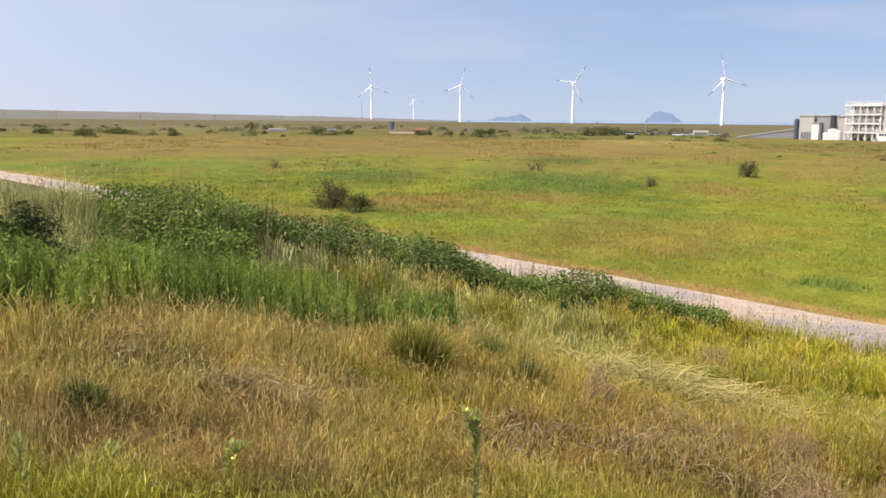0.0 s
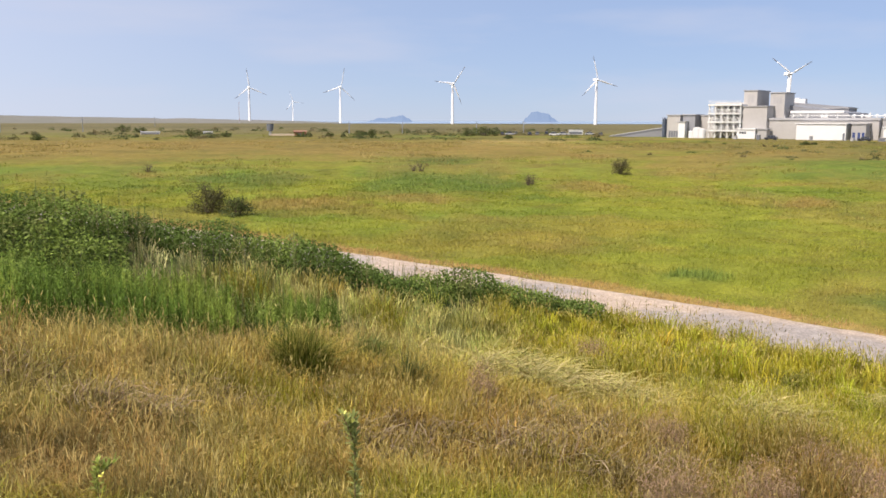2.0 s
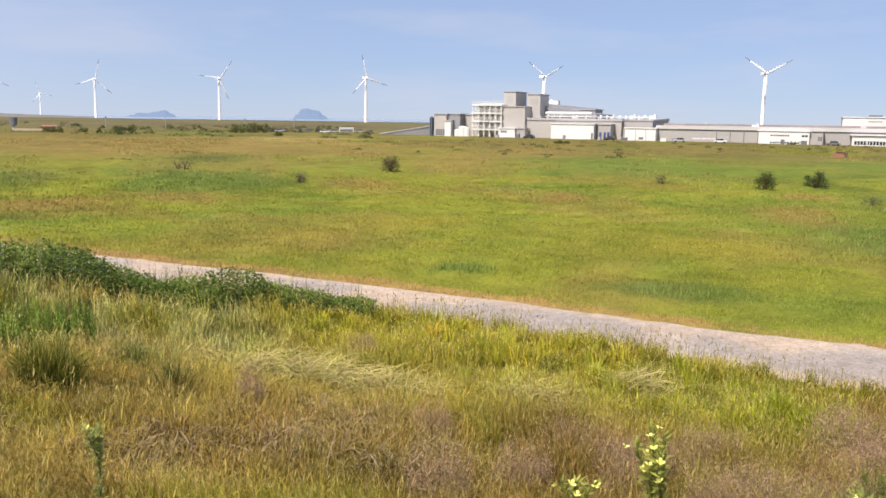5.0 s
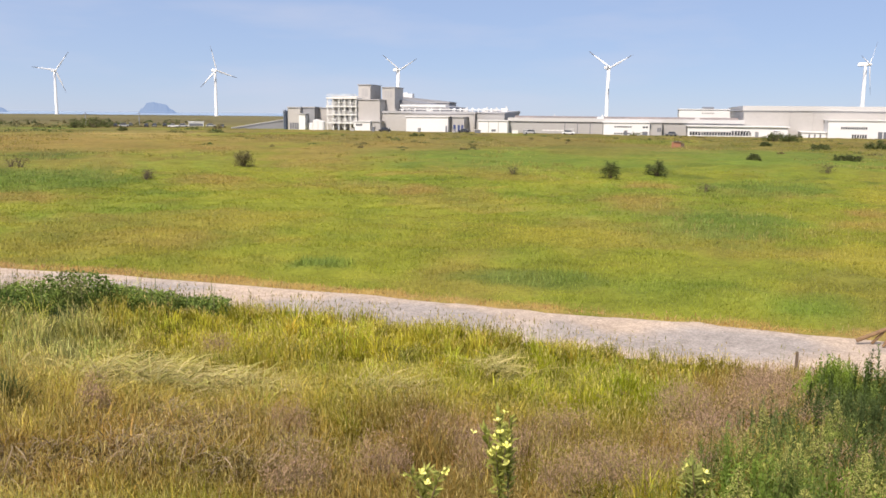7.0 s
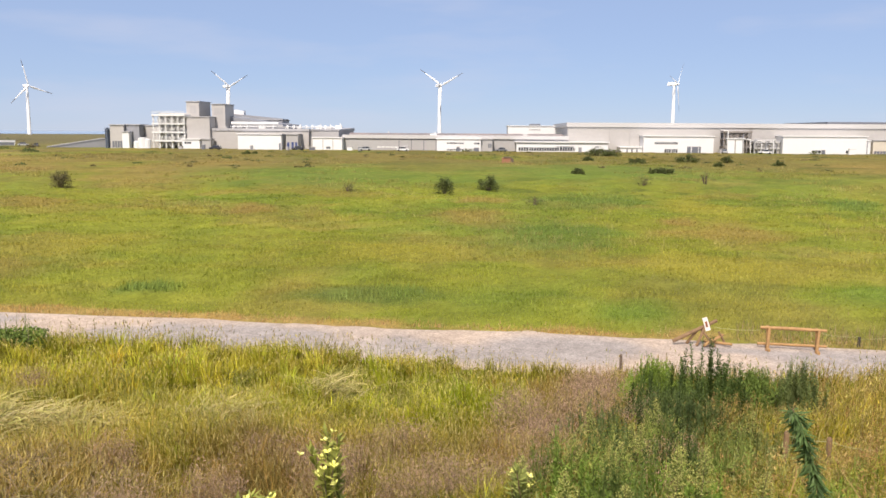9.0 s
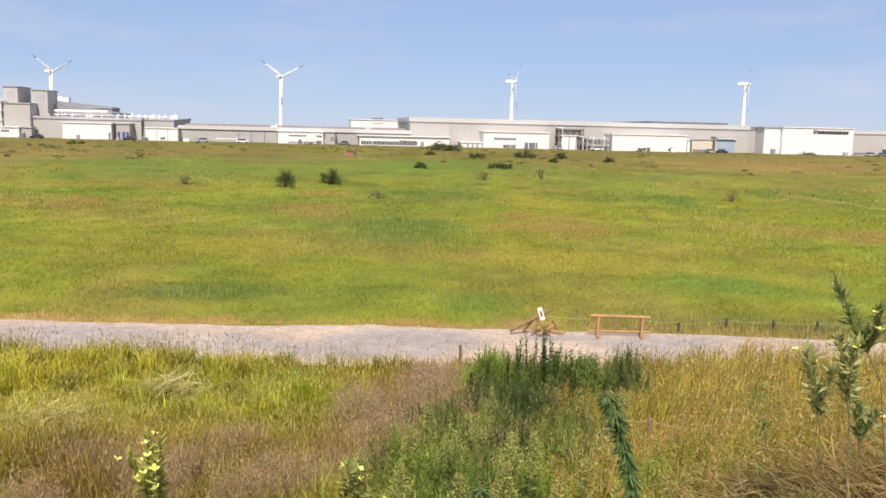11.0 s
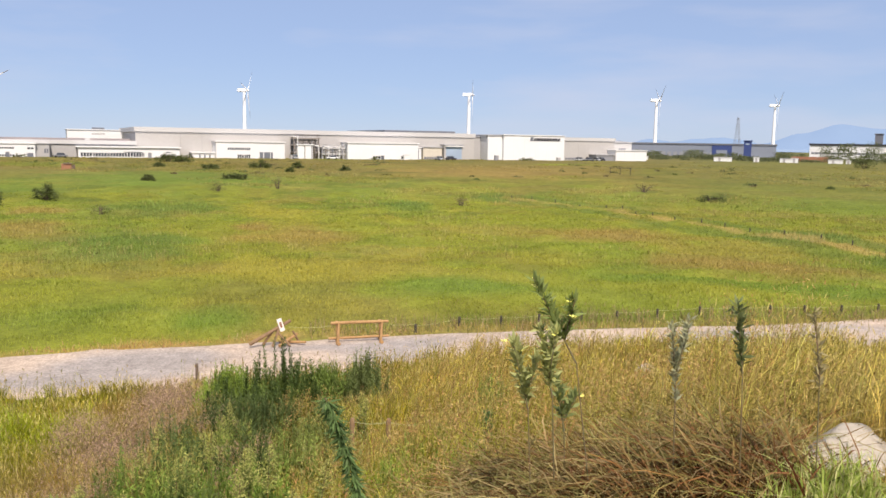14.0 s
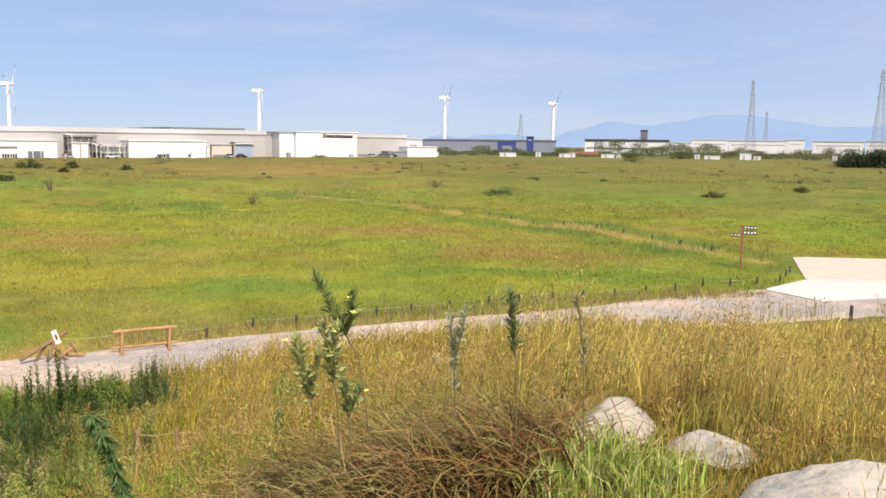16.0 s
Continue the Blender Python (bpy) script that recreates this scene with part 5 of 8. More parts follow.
# dark belt of trees before the far works
rng = np.random.default_rng(5)
pts, cols_ = [], []
for az in np.arange(83.4, 121, 0.075):
    d = rng.uniform(430, 560) if az < 109.5 else rng.uniform(300, 330)
    top = (3.6 + 2.4 * float(clouded(az * 1.7, 0.0, 1.0, 9))) if az < 109 else (1.7 + 1.7 * float(clouded(az * 1.3, 3.0, 1.0, 9)))
    top *= 0.8 if az > 94.6 else 0.42
    rag = float(clouded(az * 2.3, 5.0, 1.0, 19, 3))
    if rag < (0.36 if az < 94.6 else 0.3):
        continue
    top *= 0.35 + 1.3 * max(0.0, rag - 0.36) / 0.3 + (0.12 if az > 94.6 else 0)
    k = 120 if az < 109.5 else 260
    q = rng.uniform(0, 1, k)
    pts.append(np.stack([d * math.sin(radians(az)) + rng.normal(0, 1.6, k), d * math.cos(radians(az)) + rng.normal(0, 1.6, k), top * q ** 0.7], 1))
    # farther stretch lightened in colour to stand for haze
    cols_.append(np.array((0.12, 0.135, 0.065) if az < 109.5 else (0.05, 0.065, 0.03)) * rng.uniform(0.7, 1.3, (k, 1)))
v, t, c = leaves(np.concatenate(pts), 0.75 * rng.uniform(0.5, 1.2, sum(map(len, pts))), np.concatenate(cols_), rng, aspect=0.8)
tagged(sheet("tree_belt", v, t, M_LEAF, c), "dark green belt of trees before the far works", "trees", kind="stuff")


# low thickets along the far plain, and rough hummocks in the meadow
rng = np.random.default_rng(6)
pts, cols_, sizes = [], [], []
for _ in range(520):
    west = rng.uniform() < 0.6
    az, d = (rng.uniform(-30, 18), rng.uniform(270, 620)) if west else (rng.uniform(16, 116), rng.uniform(150, 290))
    if clouded(az * 0.5, d * 0.012, 1.0, 29, 2) < 0.46:
        continue
    w, h = (rng.uniform(2, 9), rng.uniform(0.8, 2.6)) if west else (rng.uniform(1.0, 3.4), rng.uniform(0.25, 0.75))
    k = 150 if west else 90
    a, q = rng.uniform(0, 6.2832, k), np.sqrt(rng.uniform(0, 1, k))
    x, y = d * math.sin(radians(az)), d * math.cos(radians(az))
    pts.append(np.stack([x + w / 2 * q * np.cos(a), y + w / 2 * q * np.sin(a), h * (1 - q ** 2) * rng.uniform(0.2, 1, k) + 0.02], 1))
    tone = np.array(((0.07, 0.085, 0.035), (0.11, 0.11, 0.05), (0.09, 0.12, 0.04), (0.17, 0.14, 0.07))[int(rng.integers(0, 4))])
    cols_.append(tone * rng.uniform(0.7, 1.4, (k, 1)))
    sizes.append(rng.uniform(0.5, 1.2, k) * (0.55 if west else 0.3))
v, t, c = leaves(np.concatenate(pts), np.concatenate(sizes), np.concatenate(cols_), rng, aspect=0.7)
tagged(sheet("low_thickets", v, t, M_LEAF, c), "low olive thickets and rough hummocks across the plain", "bushes", kind="stuff")


# ---- posts, ropes, barriers, sign ----
def fence(points, h, r, label, rope_z, rope=True, mat=M_POST):
    x0, y0 = points[0]
    f = thing("post_fence", pose(x0, y0, 0), label, "fence")
    tops = []
    for x, y in points:
        z = float(height(x, y)[0])
        bm = bmesh.new()
        tube(bm, (x - x0, y - y0, z - 0.2), (x - x0, y - y0, z + h * 0.95), r, r * 0.95, 8)
        tube(bm, (x - x0, y - y0, z + h * 0.951), (x - x0, y - y0, z + h), r * 0.95, r * 0.6, 8)
        part("post", bm, mat, f)
        tops.append(Vector((x - x0, y - y0, z + rope_z)))
    if rope:
        for p, q in zip(tops, tops[1:]):
            bm = bmesh.new()
            last = p
            for k in range(1, 6):
                s = k / 5
                nxt = p.lerp(q, s) - Vector((0, 0, 0.035 * (4 * s * (1 - s))))
                tube(bm, last, nxt, 0.0055, 0.0055, 5)
                last = nxt
            part("rope", bm, M_ROPE, f)
    return f


fence([(27.6, 10.0), (29.1, 8.9), (30.0, 7.6), (30.9, 6.4), (31.8, 5.0), (32.6, 3.8), (33.5, 2.4), (34.5, 0.9), (35.2, -0.3), (36.2, -1.7), (36.9, -3.0), (37.5, -4.4), (38.1, -5.8), (39.0, -7.2),
       (40.0, -8.6), (40.8, -10.0), (41.9, -11.5), (42.8, -12.8), (44.6, -13.6), (46.0, -14.2)], 0.34, 0.048, "row of short dark posts with a thin rope beside the track", 0.27)
fence([(103, 26.2), (98.5, 22.6), (94.4, 19.0), (91.8, 15.8), (89.2, 12.6), (86.5, 10.6), (84, 9.0), (81.6, 7.2), (78.5, 5.0), (75.7, 2.6), (73.3, 0.7), (71.0, -1.2), (68.5, -3.6), (66.0, -5.9),
       (63.2, -7.6), (60.1, -9.2), (57.2, -10.6), (54.4, -12.0)], 0.36, 0.05, "far row of short dark posts along a sandy path", 0.4, False)
fence([(12.8, 5.46), (12.68, 4.77), (12.58, 4.06), (12.35, 3.36)], 0.66, 0.045, "short weathered posts with a slack rope in the tall grass", 0.6, True, M_OLDLOG)
tagged(fence([(19.4, 13.1)], 0.62, 0.04, "single thin weathered stake at the track's edge", 0.3, False, M_OLDWOOD), category="stake")


def log_barrier(x, y, turn):
    g = thing("log_barrier", pose(x, y, 0.03, 0, 0, turn), "low barrier of peeled orange-brown logs beside the track", "barrier")
    for sx in (-0.7, 0.7):
        for dy in (-0.07, 0.07):
            bm = bmesh.new()
            tube(bm, (sx + dy * 0.5, dy * 2.2, -0.1), (sx - dy * 0.4, dy * 0.8, 0.66 + 0.05 * (dy > 0)), 0.048, 0.043, 12)
            part("upright", bm, M_WOOD, g)
        bm = bmesh.new()
        tube(bm, (sx, -0.32, 0.04), (sx, 0.32, 0.05), 0.05, 0.046, 12)
        part("foot", bm, M_WOOD, g)
    bm = bmesh.new()
    tube(bm, (-0.93, 0.01, 0.655), (0.0, -0.012, 0.67), 0.05, 0.053, 12)
    tube(bm, (0.0, -0.012, 0.67), (0.95, 0.008, 0.66), 0.053, 0.045, 12)
    part("top_rail", bm, M_WOOD, g)
    bm = bmesh.new()
    tube(bm, (-0.98, 0.16, 0.12), (1.0, 0.18, 0.14), 0.043, 0.038, 12)
    part("bottom_rail", bm, M_WOOD, g)
    return g


log_barrier(25.38, 11.1, -57)
# slack lines that tie the barriers to the row of posts
for p, q in (((24.15, 13.0, 0.62), (24.95, 11.85, 0.6)), ((25.85, 10.4, 0.6), (27.6, 10.0, 0.3))):
    line = thing("barrier_rope", pose(*p), "thin pale rope strung between barrier and post", "rope", "ropes beside the track")
    bm, last = bmesh.new(), Vector((0, 0, 0))
    for k in range(1, 8):
        f = k / 7
        nxt = (Vector(q) - Vector(p)) * f - Vector((0, 0, 0.05 * 4 * f * (1 - f)))
        tube(bm, last, nxt, 0.006, 0.006, 5)
        last = nxt
    part("strand", bm, M_ROPE, line)
fb = thing("fallen_barrier", pose(24.0, 13.2, 0.03, 0, 0, -50), "collapsed log barrier with a white notice board", "barrier")
for name, p, q, r in (("top_rail", (-1.0, -0.1, 0.12), (0.32, 0.05, 0.78), 0.06), ("upright", (-0.55, 0.1, 0.02), (-0.2, 0.0, 0.55), 0.045), ("upright", (-0.3, -0.2, 0.02), (0.0, 0.0, 0.68), 0.045),
                      ("upright", (0.25, -0.25, 0.02), (-0.15, 0.05, 0.5), 0.04), ("foot", (-0.1, -0.3, 0.06), (0.55, 0.2, 0.3), 0.05), ("bottom_rail", (0.0, 0.3, 0.06), (0.75, -0.2, 0.1), 0.045),
                      ("upright", (0.62, 0.1, 0.02), (0.4, 0.1, 0.42), 0.035)):
    bm = bmesh.new()
    tube(bm, p, q, r, r * 0.9, 10)
    part(name, bm, M_WOOD if name in ("foot", "bottom_rail") else M_OLDLOG, fb)
bm = bmesh.new()
box(bm, -0.07, 0.08, -0.03, 0.0, 0, 0.42, Matrix.Translation((0.05, -0.06, 0.48)) @ Matrix.Rotation(radians(-18), 4, "Y"))
board = part("notice_board", bm, M_LETTER, fb, "white notice board with a small dark mark")
bm = bmesh.new()
box(bm, -0.03, 0.04, -0.036, -0.0305, 0.12, 0.3, Matrix.Translation((0.05, -0.06, 0.48)) @ Matrix.Rotation(radians(-18), 4, "Y"))
part("mark", bm, M_SIGNPOST, board)

sign = thing("fingerpost", pose(47.2, -12.0, float(height(47.2, -12.0)[0]), 0, 0, -104), "brown wooden fingerpost with three dark boards", "signpost")
bm = bmesh.new()
box(bm, -0.06, 0.06, -0.06, 0.06, -0.3, 2.3)
part("post", bm, M_SIGNPOST, sign)
for x0, x1, z0, z1, n in ((0.07, 0.72, 2.1, 2.28, 4), (0.07, 0.72, 1.82, 2.02, 4), (-0.6, -0.07, 1.7, 1.86, 3)):
    bm = bmesh.new()
    box(bm, x0, x1, -0.03, 0.03, z0, z1)
    arm = part("arm", bm, M_SIGN, sign, "dark direction board with pale unreadable marks")
    for k in range(n):
        bm = bmesh.new()
        c0 = x0 + (x1 - x0) * (k + 0.22) / n
        box(bm, c0, c0 + (x1 - x0) / n * 0.62, -0.034, -0.0305, z0 + 0.05, z1 - 0.05)
        part("bar", bm, M_LETTER, arm)
tagged(fence([(33.1, -12.6)], 0.6, 0.07, "single short dark post on the near side of the track", 0.3, False), category="post")


# ---- boulders ----
def boulder(x, y, z, w, d, h, seed, label):
    rng = np.random.default_rng(seed)
    bm = bmesh.new()
    bmesh.ops.create_icosphere(bm, subdivisions=4, radius=1.0)
    cuts = rng.normal(0, 1, (16, 3))
    cuts /= np.linalg.norm(cuts, axis=1)[:, None]
    lim = rng.uniform(0.55, 0.85, 16)
    for v in bm.verts:
        p = np.array(v.co)
        for c, l in zip(cuts, lim):
            s = p @ c
            if s > l:
                p = p - c * (s - l) * 0.97
        p *= 1 + 0.10 * (noise.noise(Vector(p) * 1.7 + Vector((seed, 0, 0)))) + 0.035 * noise.noise(Vector(p) * 6)
        v.co = Vector((p[0] * w / 1.6, p[1] * d / 1.6, p[2] * h / 1.6))
    ob = part("boulder", bm, M_ROCK, smooth=True)
    ob.matrix_world = pose(x, y, z, rng.uniform(-12, 12), rng.uniform(-12, 12), rng.uniform(0, 360))
    return tagged(ob, label, "boulder", "boulders on the mound")


for x, y, w, d, h, sunk, seed, label in ((7.3, -1.15, 0.78, 0.82, 0.48, 0.1, 3, "pale weathered boulder half sunk in grass"), (6.4, -1.16, 0.5, 0.46, 0.24, 0.16, 4, "low pale boulder among grass"),
                                   (6.5, -1.74, 0.82, 0.7, 0.56, 0.42, 5, "pale sharp-edged boulder in grass"), (4.95, -2.08, 1.2, 0.9, 0.46, 0.19, 6, "large cracked pale boulder"),
                                   (4.75, -1.2, 0.3, 0.26, 0.2, 0.02, 8, "small pale stone low in the grass"), (21.39, 1.57, 0.6, 0.5, 0.5, -0.1, 7, "grey stone hidden in tall grass")):
    boulder(x, y, float(height(x, y)[0]) + h * 0.28 - sunk, w * 1.1, d * 1.1, h * 1.2, seed, label)


# ---- grass ----
def stems(x, y, h, w, tint, rng, lean=0.35, wind=0.0, wind_az=60.0, z=None, three=True):
    """Bent grass blades rooted at x, y: vertices, triangles, colours."""
    k = len(x)
    z = height(x, y) if z is None else z
    a = rng.uniform(0, 6.2832, k)
    l = np.abs(rng.normal(0, lean, k)) * h
    dx, dy = np.cos(a) * l + wind * h * np.sin(np.radians(wind_az)), np.sin(a) * l + wind * h * np.cos(np.radians(wind_az))
    f = rng.uniform(0, 6.2832, k)
    sx, sy = np.cos(f) * w / 2, np.sin(f) * w / 2
    root = np.stack([x, y, z - 0.03], 1)
    s = np.stack([sx, sy, np.zeros(k)], 1)
    mid = root + np.stack([dx * 0.3, dy * 0.3, h * 0.6], 1)
    drop = np.minimum(0.6, np.hypot(dx, dy) / np.maximum(h, 0.01)) * h * 0.35
    tip = root + np.stack([dx, dy, h - drop], 1)
    b = np.arange(k)
    if three:
        v = np.stack([root - s, root + s, mid - s * 0.8, mid + s * 0.8, tip], 1).reshape(-1, 3)
        t = np.concatenate([np.stack([b * 5 + i for i in q], 1) for q in ((0, 1, 3), (0, 3, 2), (2, 3, 4))])
        return v, t, np.repeat(tint, 5, axis=0), tip
    v = np.stack([root - s, root + s, tip], 1).reshape(-1, 3)
    return v, np.stack([b * 3, b * 3 + 1, b * 3 + 2], 1), np.repeat(tint, 3, axis=0), tip


def heads(tip, size, width, tint, rng):
    """Seed heads at the blade tips."""
    k = len(tip)
    a = rng.uniform(0, 6.2832, k)
    d = np.stack([np.cos(a) * 0.3, np.sin(a) * 0.3, rng.uniform(0.5, 1.0, k)], 1)
    f = rng.uniform(0, 6.2832, k)
    s = np.stack([np.cos(f), np.sin(f), np.zeros(k)], 1) * np.broadcast_to(width, (k,))[:, None] / 2
    size = np.broadcast_to(size, (k,))[:, None]
    v = np.stack([tip - d * size * 0.3, tip + s + d * size * 0.2, tip + d * size, tip - s + d * size * 0.2], 1).reshape(-1, 3)
    b = np.arange(k) * 4
    return v, np.concatenate([np.stack([b, b + 1, b + 2], 1), np.stack([b, b + 2, b + 3], 1)]), np.repeat(tint, 4, axis=0)


def joined(name, bits, mat, label, category="grass"):
    v, t, c, n = [], [], [], 0
    for bv, bt, bc, *_ in bits:
        v.append(bv)
        t.append(bt + n)
        c.append(bc)
        n += len(bv)
    return tagged(sheet(name, np.concatenate(v), np.concatenate(t), mat, np.concatenate(c)), label, category, kind="stuff")


def scatter(n, r0, r1, a0, a1, power, rng):
    """Places in a sector, with r spread as r to the given power."""
    q = rng.uniform(0, 1, n)
    e = power + 1
    r = (r0 ** e + q * (r1 ** e - r0 ** e)) ** (1 / e)
    a = np.radians(rng.uniform(a0, a1, n))
    return r * np.sin(a), r * np.cos(a)


rng = np.random.default_rng(11)
# tall grass of the mound: tufts whose blades fan out, over a lower fill
BARE = ((12.4, 5.3, 0.3), (12.25, 4.65, 0.3), (12.1, 3.95, 0.3), (11.85, 4.4, 0.3), (-0.38, 12.3, 0.55), (-0.36, 11.6, 0.45), (7.3, -1.2, 0.3), (6.95, -1.2, 0.28), (6.6, -1.15, 0.22), (6.8, -1.78, 0.24), (6.45, -1.7, 0.25), (5.0, -2.12, 0.42), (4.75, -1.2, 0.1), (7.0, 0.8, 0.45), (7.6, 0.1, 0.4), (6.4, 0.75, 0.3))


def rooted(x, y):
    ok = (road_gap(x, y) < -2.15 - 0.6 * clouded(x, y, 1.2, 3) - 2.4 * ease(-6.5, -10.0, y) * (1 - ease(-11.5, -13.5, y))) & (~inside(x, y, HEDGE) | pale_strip(x, y)) & (np.hypot(x - 0.2, y + 0.1) > 2.8)
    for bx, by, br in BARE:
        ok &= np.hypot(x - bx, y - by) > br
    return ok


def sward_height(x, y):
    a, r = np.degrees(np.arctan2(x, y)), np.hypot(x, y)
    low = ease(93, 97, a) * (1 - ease(112, 116, a)) * (1 - ease(6.6, 7.6, r)) + ease(76, 80, a) * (1 - ease(94, 97, a)) * (1 - ease(6.2, 6.9, r))
    high = ease(64, 74, a) * (1 - ease(92, 96, a) * (1 - ease(7.4, 8.2, r))) * np.where(a < 78, ease(5.0, 6.0, r), ease(6.8, 7.6, r)) * (1 - ease(9.5, 12.5, r)) * (1 - ease(104, 112, a))
    return 0.88 * (0.55 + 0.45 * ease(5.5, 11, r)) * (0.3 + 0.5 * clouded(x, y, 1.8, 13)) * (0.55 + 0.9 * clouded(x, y, 0.8, 14, 2)) * (1 + 0.3 * ease(64, 76, a)) * (0.8 + 0.2 * ease(0, 5, -road_gap(x, y) - 2)) * (1 - 0.7 * np.clip(low, 0, 1)) * (1 - 0.6 * np.exp(-((x - 3.9) / 1.5) ** 2 - ((y - 14.7) / 1.1) ** 2)) * (1 + 0.8 * high) * (1 + 0.5 * (1 - ease(-24.5, -22, a)) * ease(18, 20, r))


FAN = 26
cx, cy = scatter(14000, 3.0, 30, -32, 116, -0.1, rng)
ok = rooted(cx, cy)
cx, cy = cx[ok], cy[ok]
k = len(cx)
tone = near_growth(cx, cy) * rng.uniform(0.72, 1.45, (k, 1)) * (1 + rng.normal(0, 0.07, (k, 3)))
tall = sward_height(cx, cy) * rng.uniform(0.6, 1.35, k)
size = rng.uniform(0.06, 0.2, k) * (0.7 + 0.03 * np.hypot(cx, cy))
rep_ = np.repeat(np.arange(k), FAN)
fa, fr = rng.uniform(0, 6.2832, k * FAN), np.sqrt(rng.uniform(0, 1, k * FAN))
x, y = cx[rep_] + np.cos(fa) * fr * size[rep_], cy[rep_] + np.sin(fa) * fr * size[rep_]
r, a = np.hypot(x, y), np.degrees(np.arctan2(x, y))
gust = ease(60, 74, a)
calm = (1 - 0.6 * ease(9, 13, r) * ease(4, 14, a) * (1 - ease(58, 66, a)) + 0.25 * ease(66, 74, a))[:, None]
dry = rng.uniform(0, 1, (len(x), 1)) < 0.2
tint = tone[rep_] * (1.05 + (np.where(dry, rng.uniform(1.3, 1.9, (len(x), 1)), rng.uniform(0.6, 1.3, (len(x), 1))) - 1.05) * calm) * np.where(dry, (1.0, 1.0, 1.1), (1.0, 1.0, 1.0))
h = tall[rep_] * rng.uniform(0.55, 1.2, len(x))
w = np.maximum(0.0035, 0.00075 * r) * rng.uniform(0.6, 1.5, len(x))
fan_az = np.degrees(np.arctan2(np.cos(fa), np.sin(fa)))
blades = stems(x, y, h, w, tint, rng, 0.22, (0.08 + 0.42 * fr) * rng.uniform(0.5, 1.1, len(x)) * (1 - 0.2 * gust) + 0.06, np.where(rng.uniform(0, 1, len(x)) < 0.55 * gust, 145, fan_az))
pick = rng.uniform(0, 1, len(x)) < 0.7 * (rng.uniform(0, 1, k) < 0.6)[rep_]
seed_tint = (tint[pick] * 0.4 + np.array((0.53, 0.43, 0.17)) * 0.6) * rng.uniform(0.6, 1.35, (pick.sum(), 1))
hv = heads(blades[3][pick], rng.uniform(0.05, 0.12, pick.sum()) * (0.8 + 0.012 * r[pick]), np.maximum(0.006, 0.0011 * r[pick]), seed_tint, rng)
joined("tall_grass", [blades], M_GRASS, "tall mixed straw and yellow-green grass on the mound")
joined("grass_seed_heads", [hv], M_GRASS, "pale feathery seed heads of the tall grass")
x, y = scatter(190000, 3.0, 30, -32, 116, -0.1, rng)
ok = rooted(x, y)
x, y = x[ok], y[ok]
r = np.hypot(x, y)
# tinted darker than the tufts, with the shade of the hollows included
tint = near_growth(x, y) * rng.uniform(0.4, 1.0, (len(x), 1))
joined("low_grass", [stems(x, y, 0.6 * sward_height(x, y) * rng.uniform(0.35, 1.1, len(x)), np.maximum(0.004, 0.001 * r), tint, rng, 0.6, 0.0, 60.0, None, False)], M_GRASS, "low dense grass between the tufts on the mound")

x, y = scatter(16000, 0.4, 12, 112, 332, 0.3, rng)
x2, y2 = scatter(8000, 0.4, 3.1, -34, 114, 0.8, rng)
x, y = np.concatenate([x, x2]), np.concatenate([y, y2])
tint = near_growth(x, y) * rng.uniform(0.6, 1.6, (len(x), 1))
joined("trodden_grass", [stems(x, y, rng.uniform(0.08, 0.3, len(x)), np.full(len(x), 0.006), tint, rng, 0.8)], M_GRASS, "short trodden grass on top of the mound")

# thin flowering stems that stand up before the track
k = rng.integers(0, len(ROAD_LINE), 9000)
x, y = ROAD_LINE[k, 0] + rng.uniform(-0.5, 0.5, len(k)), ROAD_LINE[k, 1] + rng.uniform(-0.5, 0.5, len(k))
back = np.hypot(x, y)
off = 2.1 + np.abs(rng.normal(0, 1.1, len(k)))
x, y = x * (1 - off / back), y * (1 - off / back)
g, r = road_gap(x, y), np.hypot(x, y)
ok = (g < -1.7) & (r < 46) & (clouded(x, y, 2.2, 87) > 0.42) & ~inside(x, y, HEDGE)
x, y, r = x[ok], y[ok], r[ok]
tint = np.array([(0.3, 0.24, 0.1), (0.24, 0.2, 0.07), (0.2, 0.21, 0.06)])[rng.integers(0, 3, len(x))] * rng.uniform(0.7, 1.3, (len(x), 1))
blades = stems(x, y, rng.uniform(0.35, 0.85, len(x)), 0.0005 * r, tint, rng, 0.12, 0.12, 70)
hv = heads(blades[3], rng.uniform(0.06, 0.16, len(x)), 0.0012 * r, tint * np.array((1.25, 1.15, 1.1)), rng)
joined("edge_stems", [blades, hv], M_GRASS, "thin flowering grass stems before the track")

# curled leaves and loose seed in the top of the sward
x, y = scatter(110000, 3.4, 19, -32, 116, 0.0, rng)
ok = rooted(x, y)
x, y = x[ok], y[ok]
r = np.hypot(x, y)
z = height(x, y) + sward_height(x, y) * rng.uniform(0.45, 1.05, len(x))
tint = near_growth(x, y) * 0.7 + np.array((0.4, 0.3, 0.15)) * 0.3
bits = leaves(np.stack([x, y, z], 1), rng.uniform(0.03, 0.085, len(x)) * (0.6 + 0.025 * r), tint * rng.uniform(0.55, 1.45, (len(x), 1)), rng, 0.1, 0.12)
joined("curled_grass_leaves", [bits], M_GRASS, "curled dry leaves and loose seed in the grass")

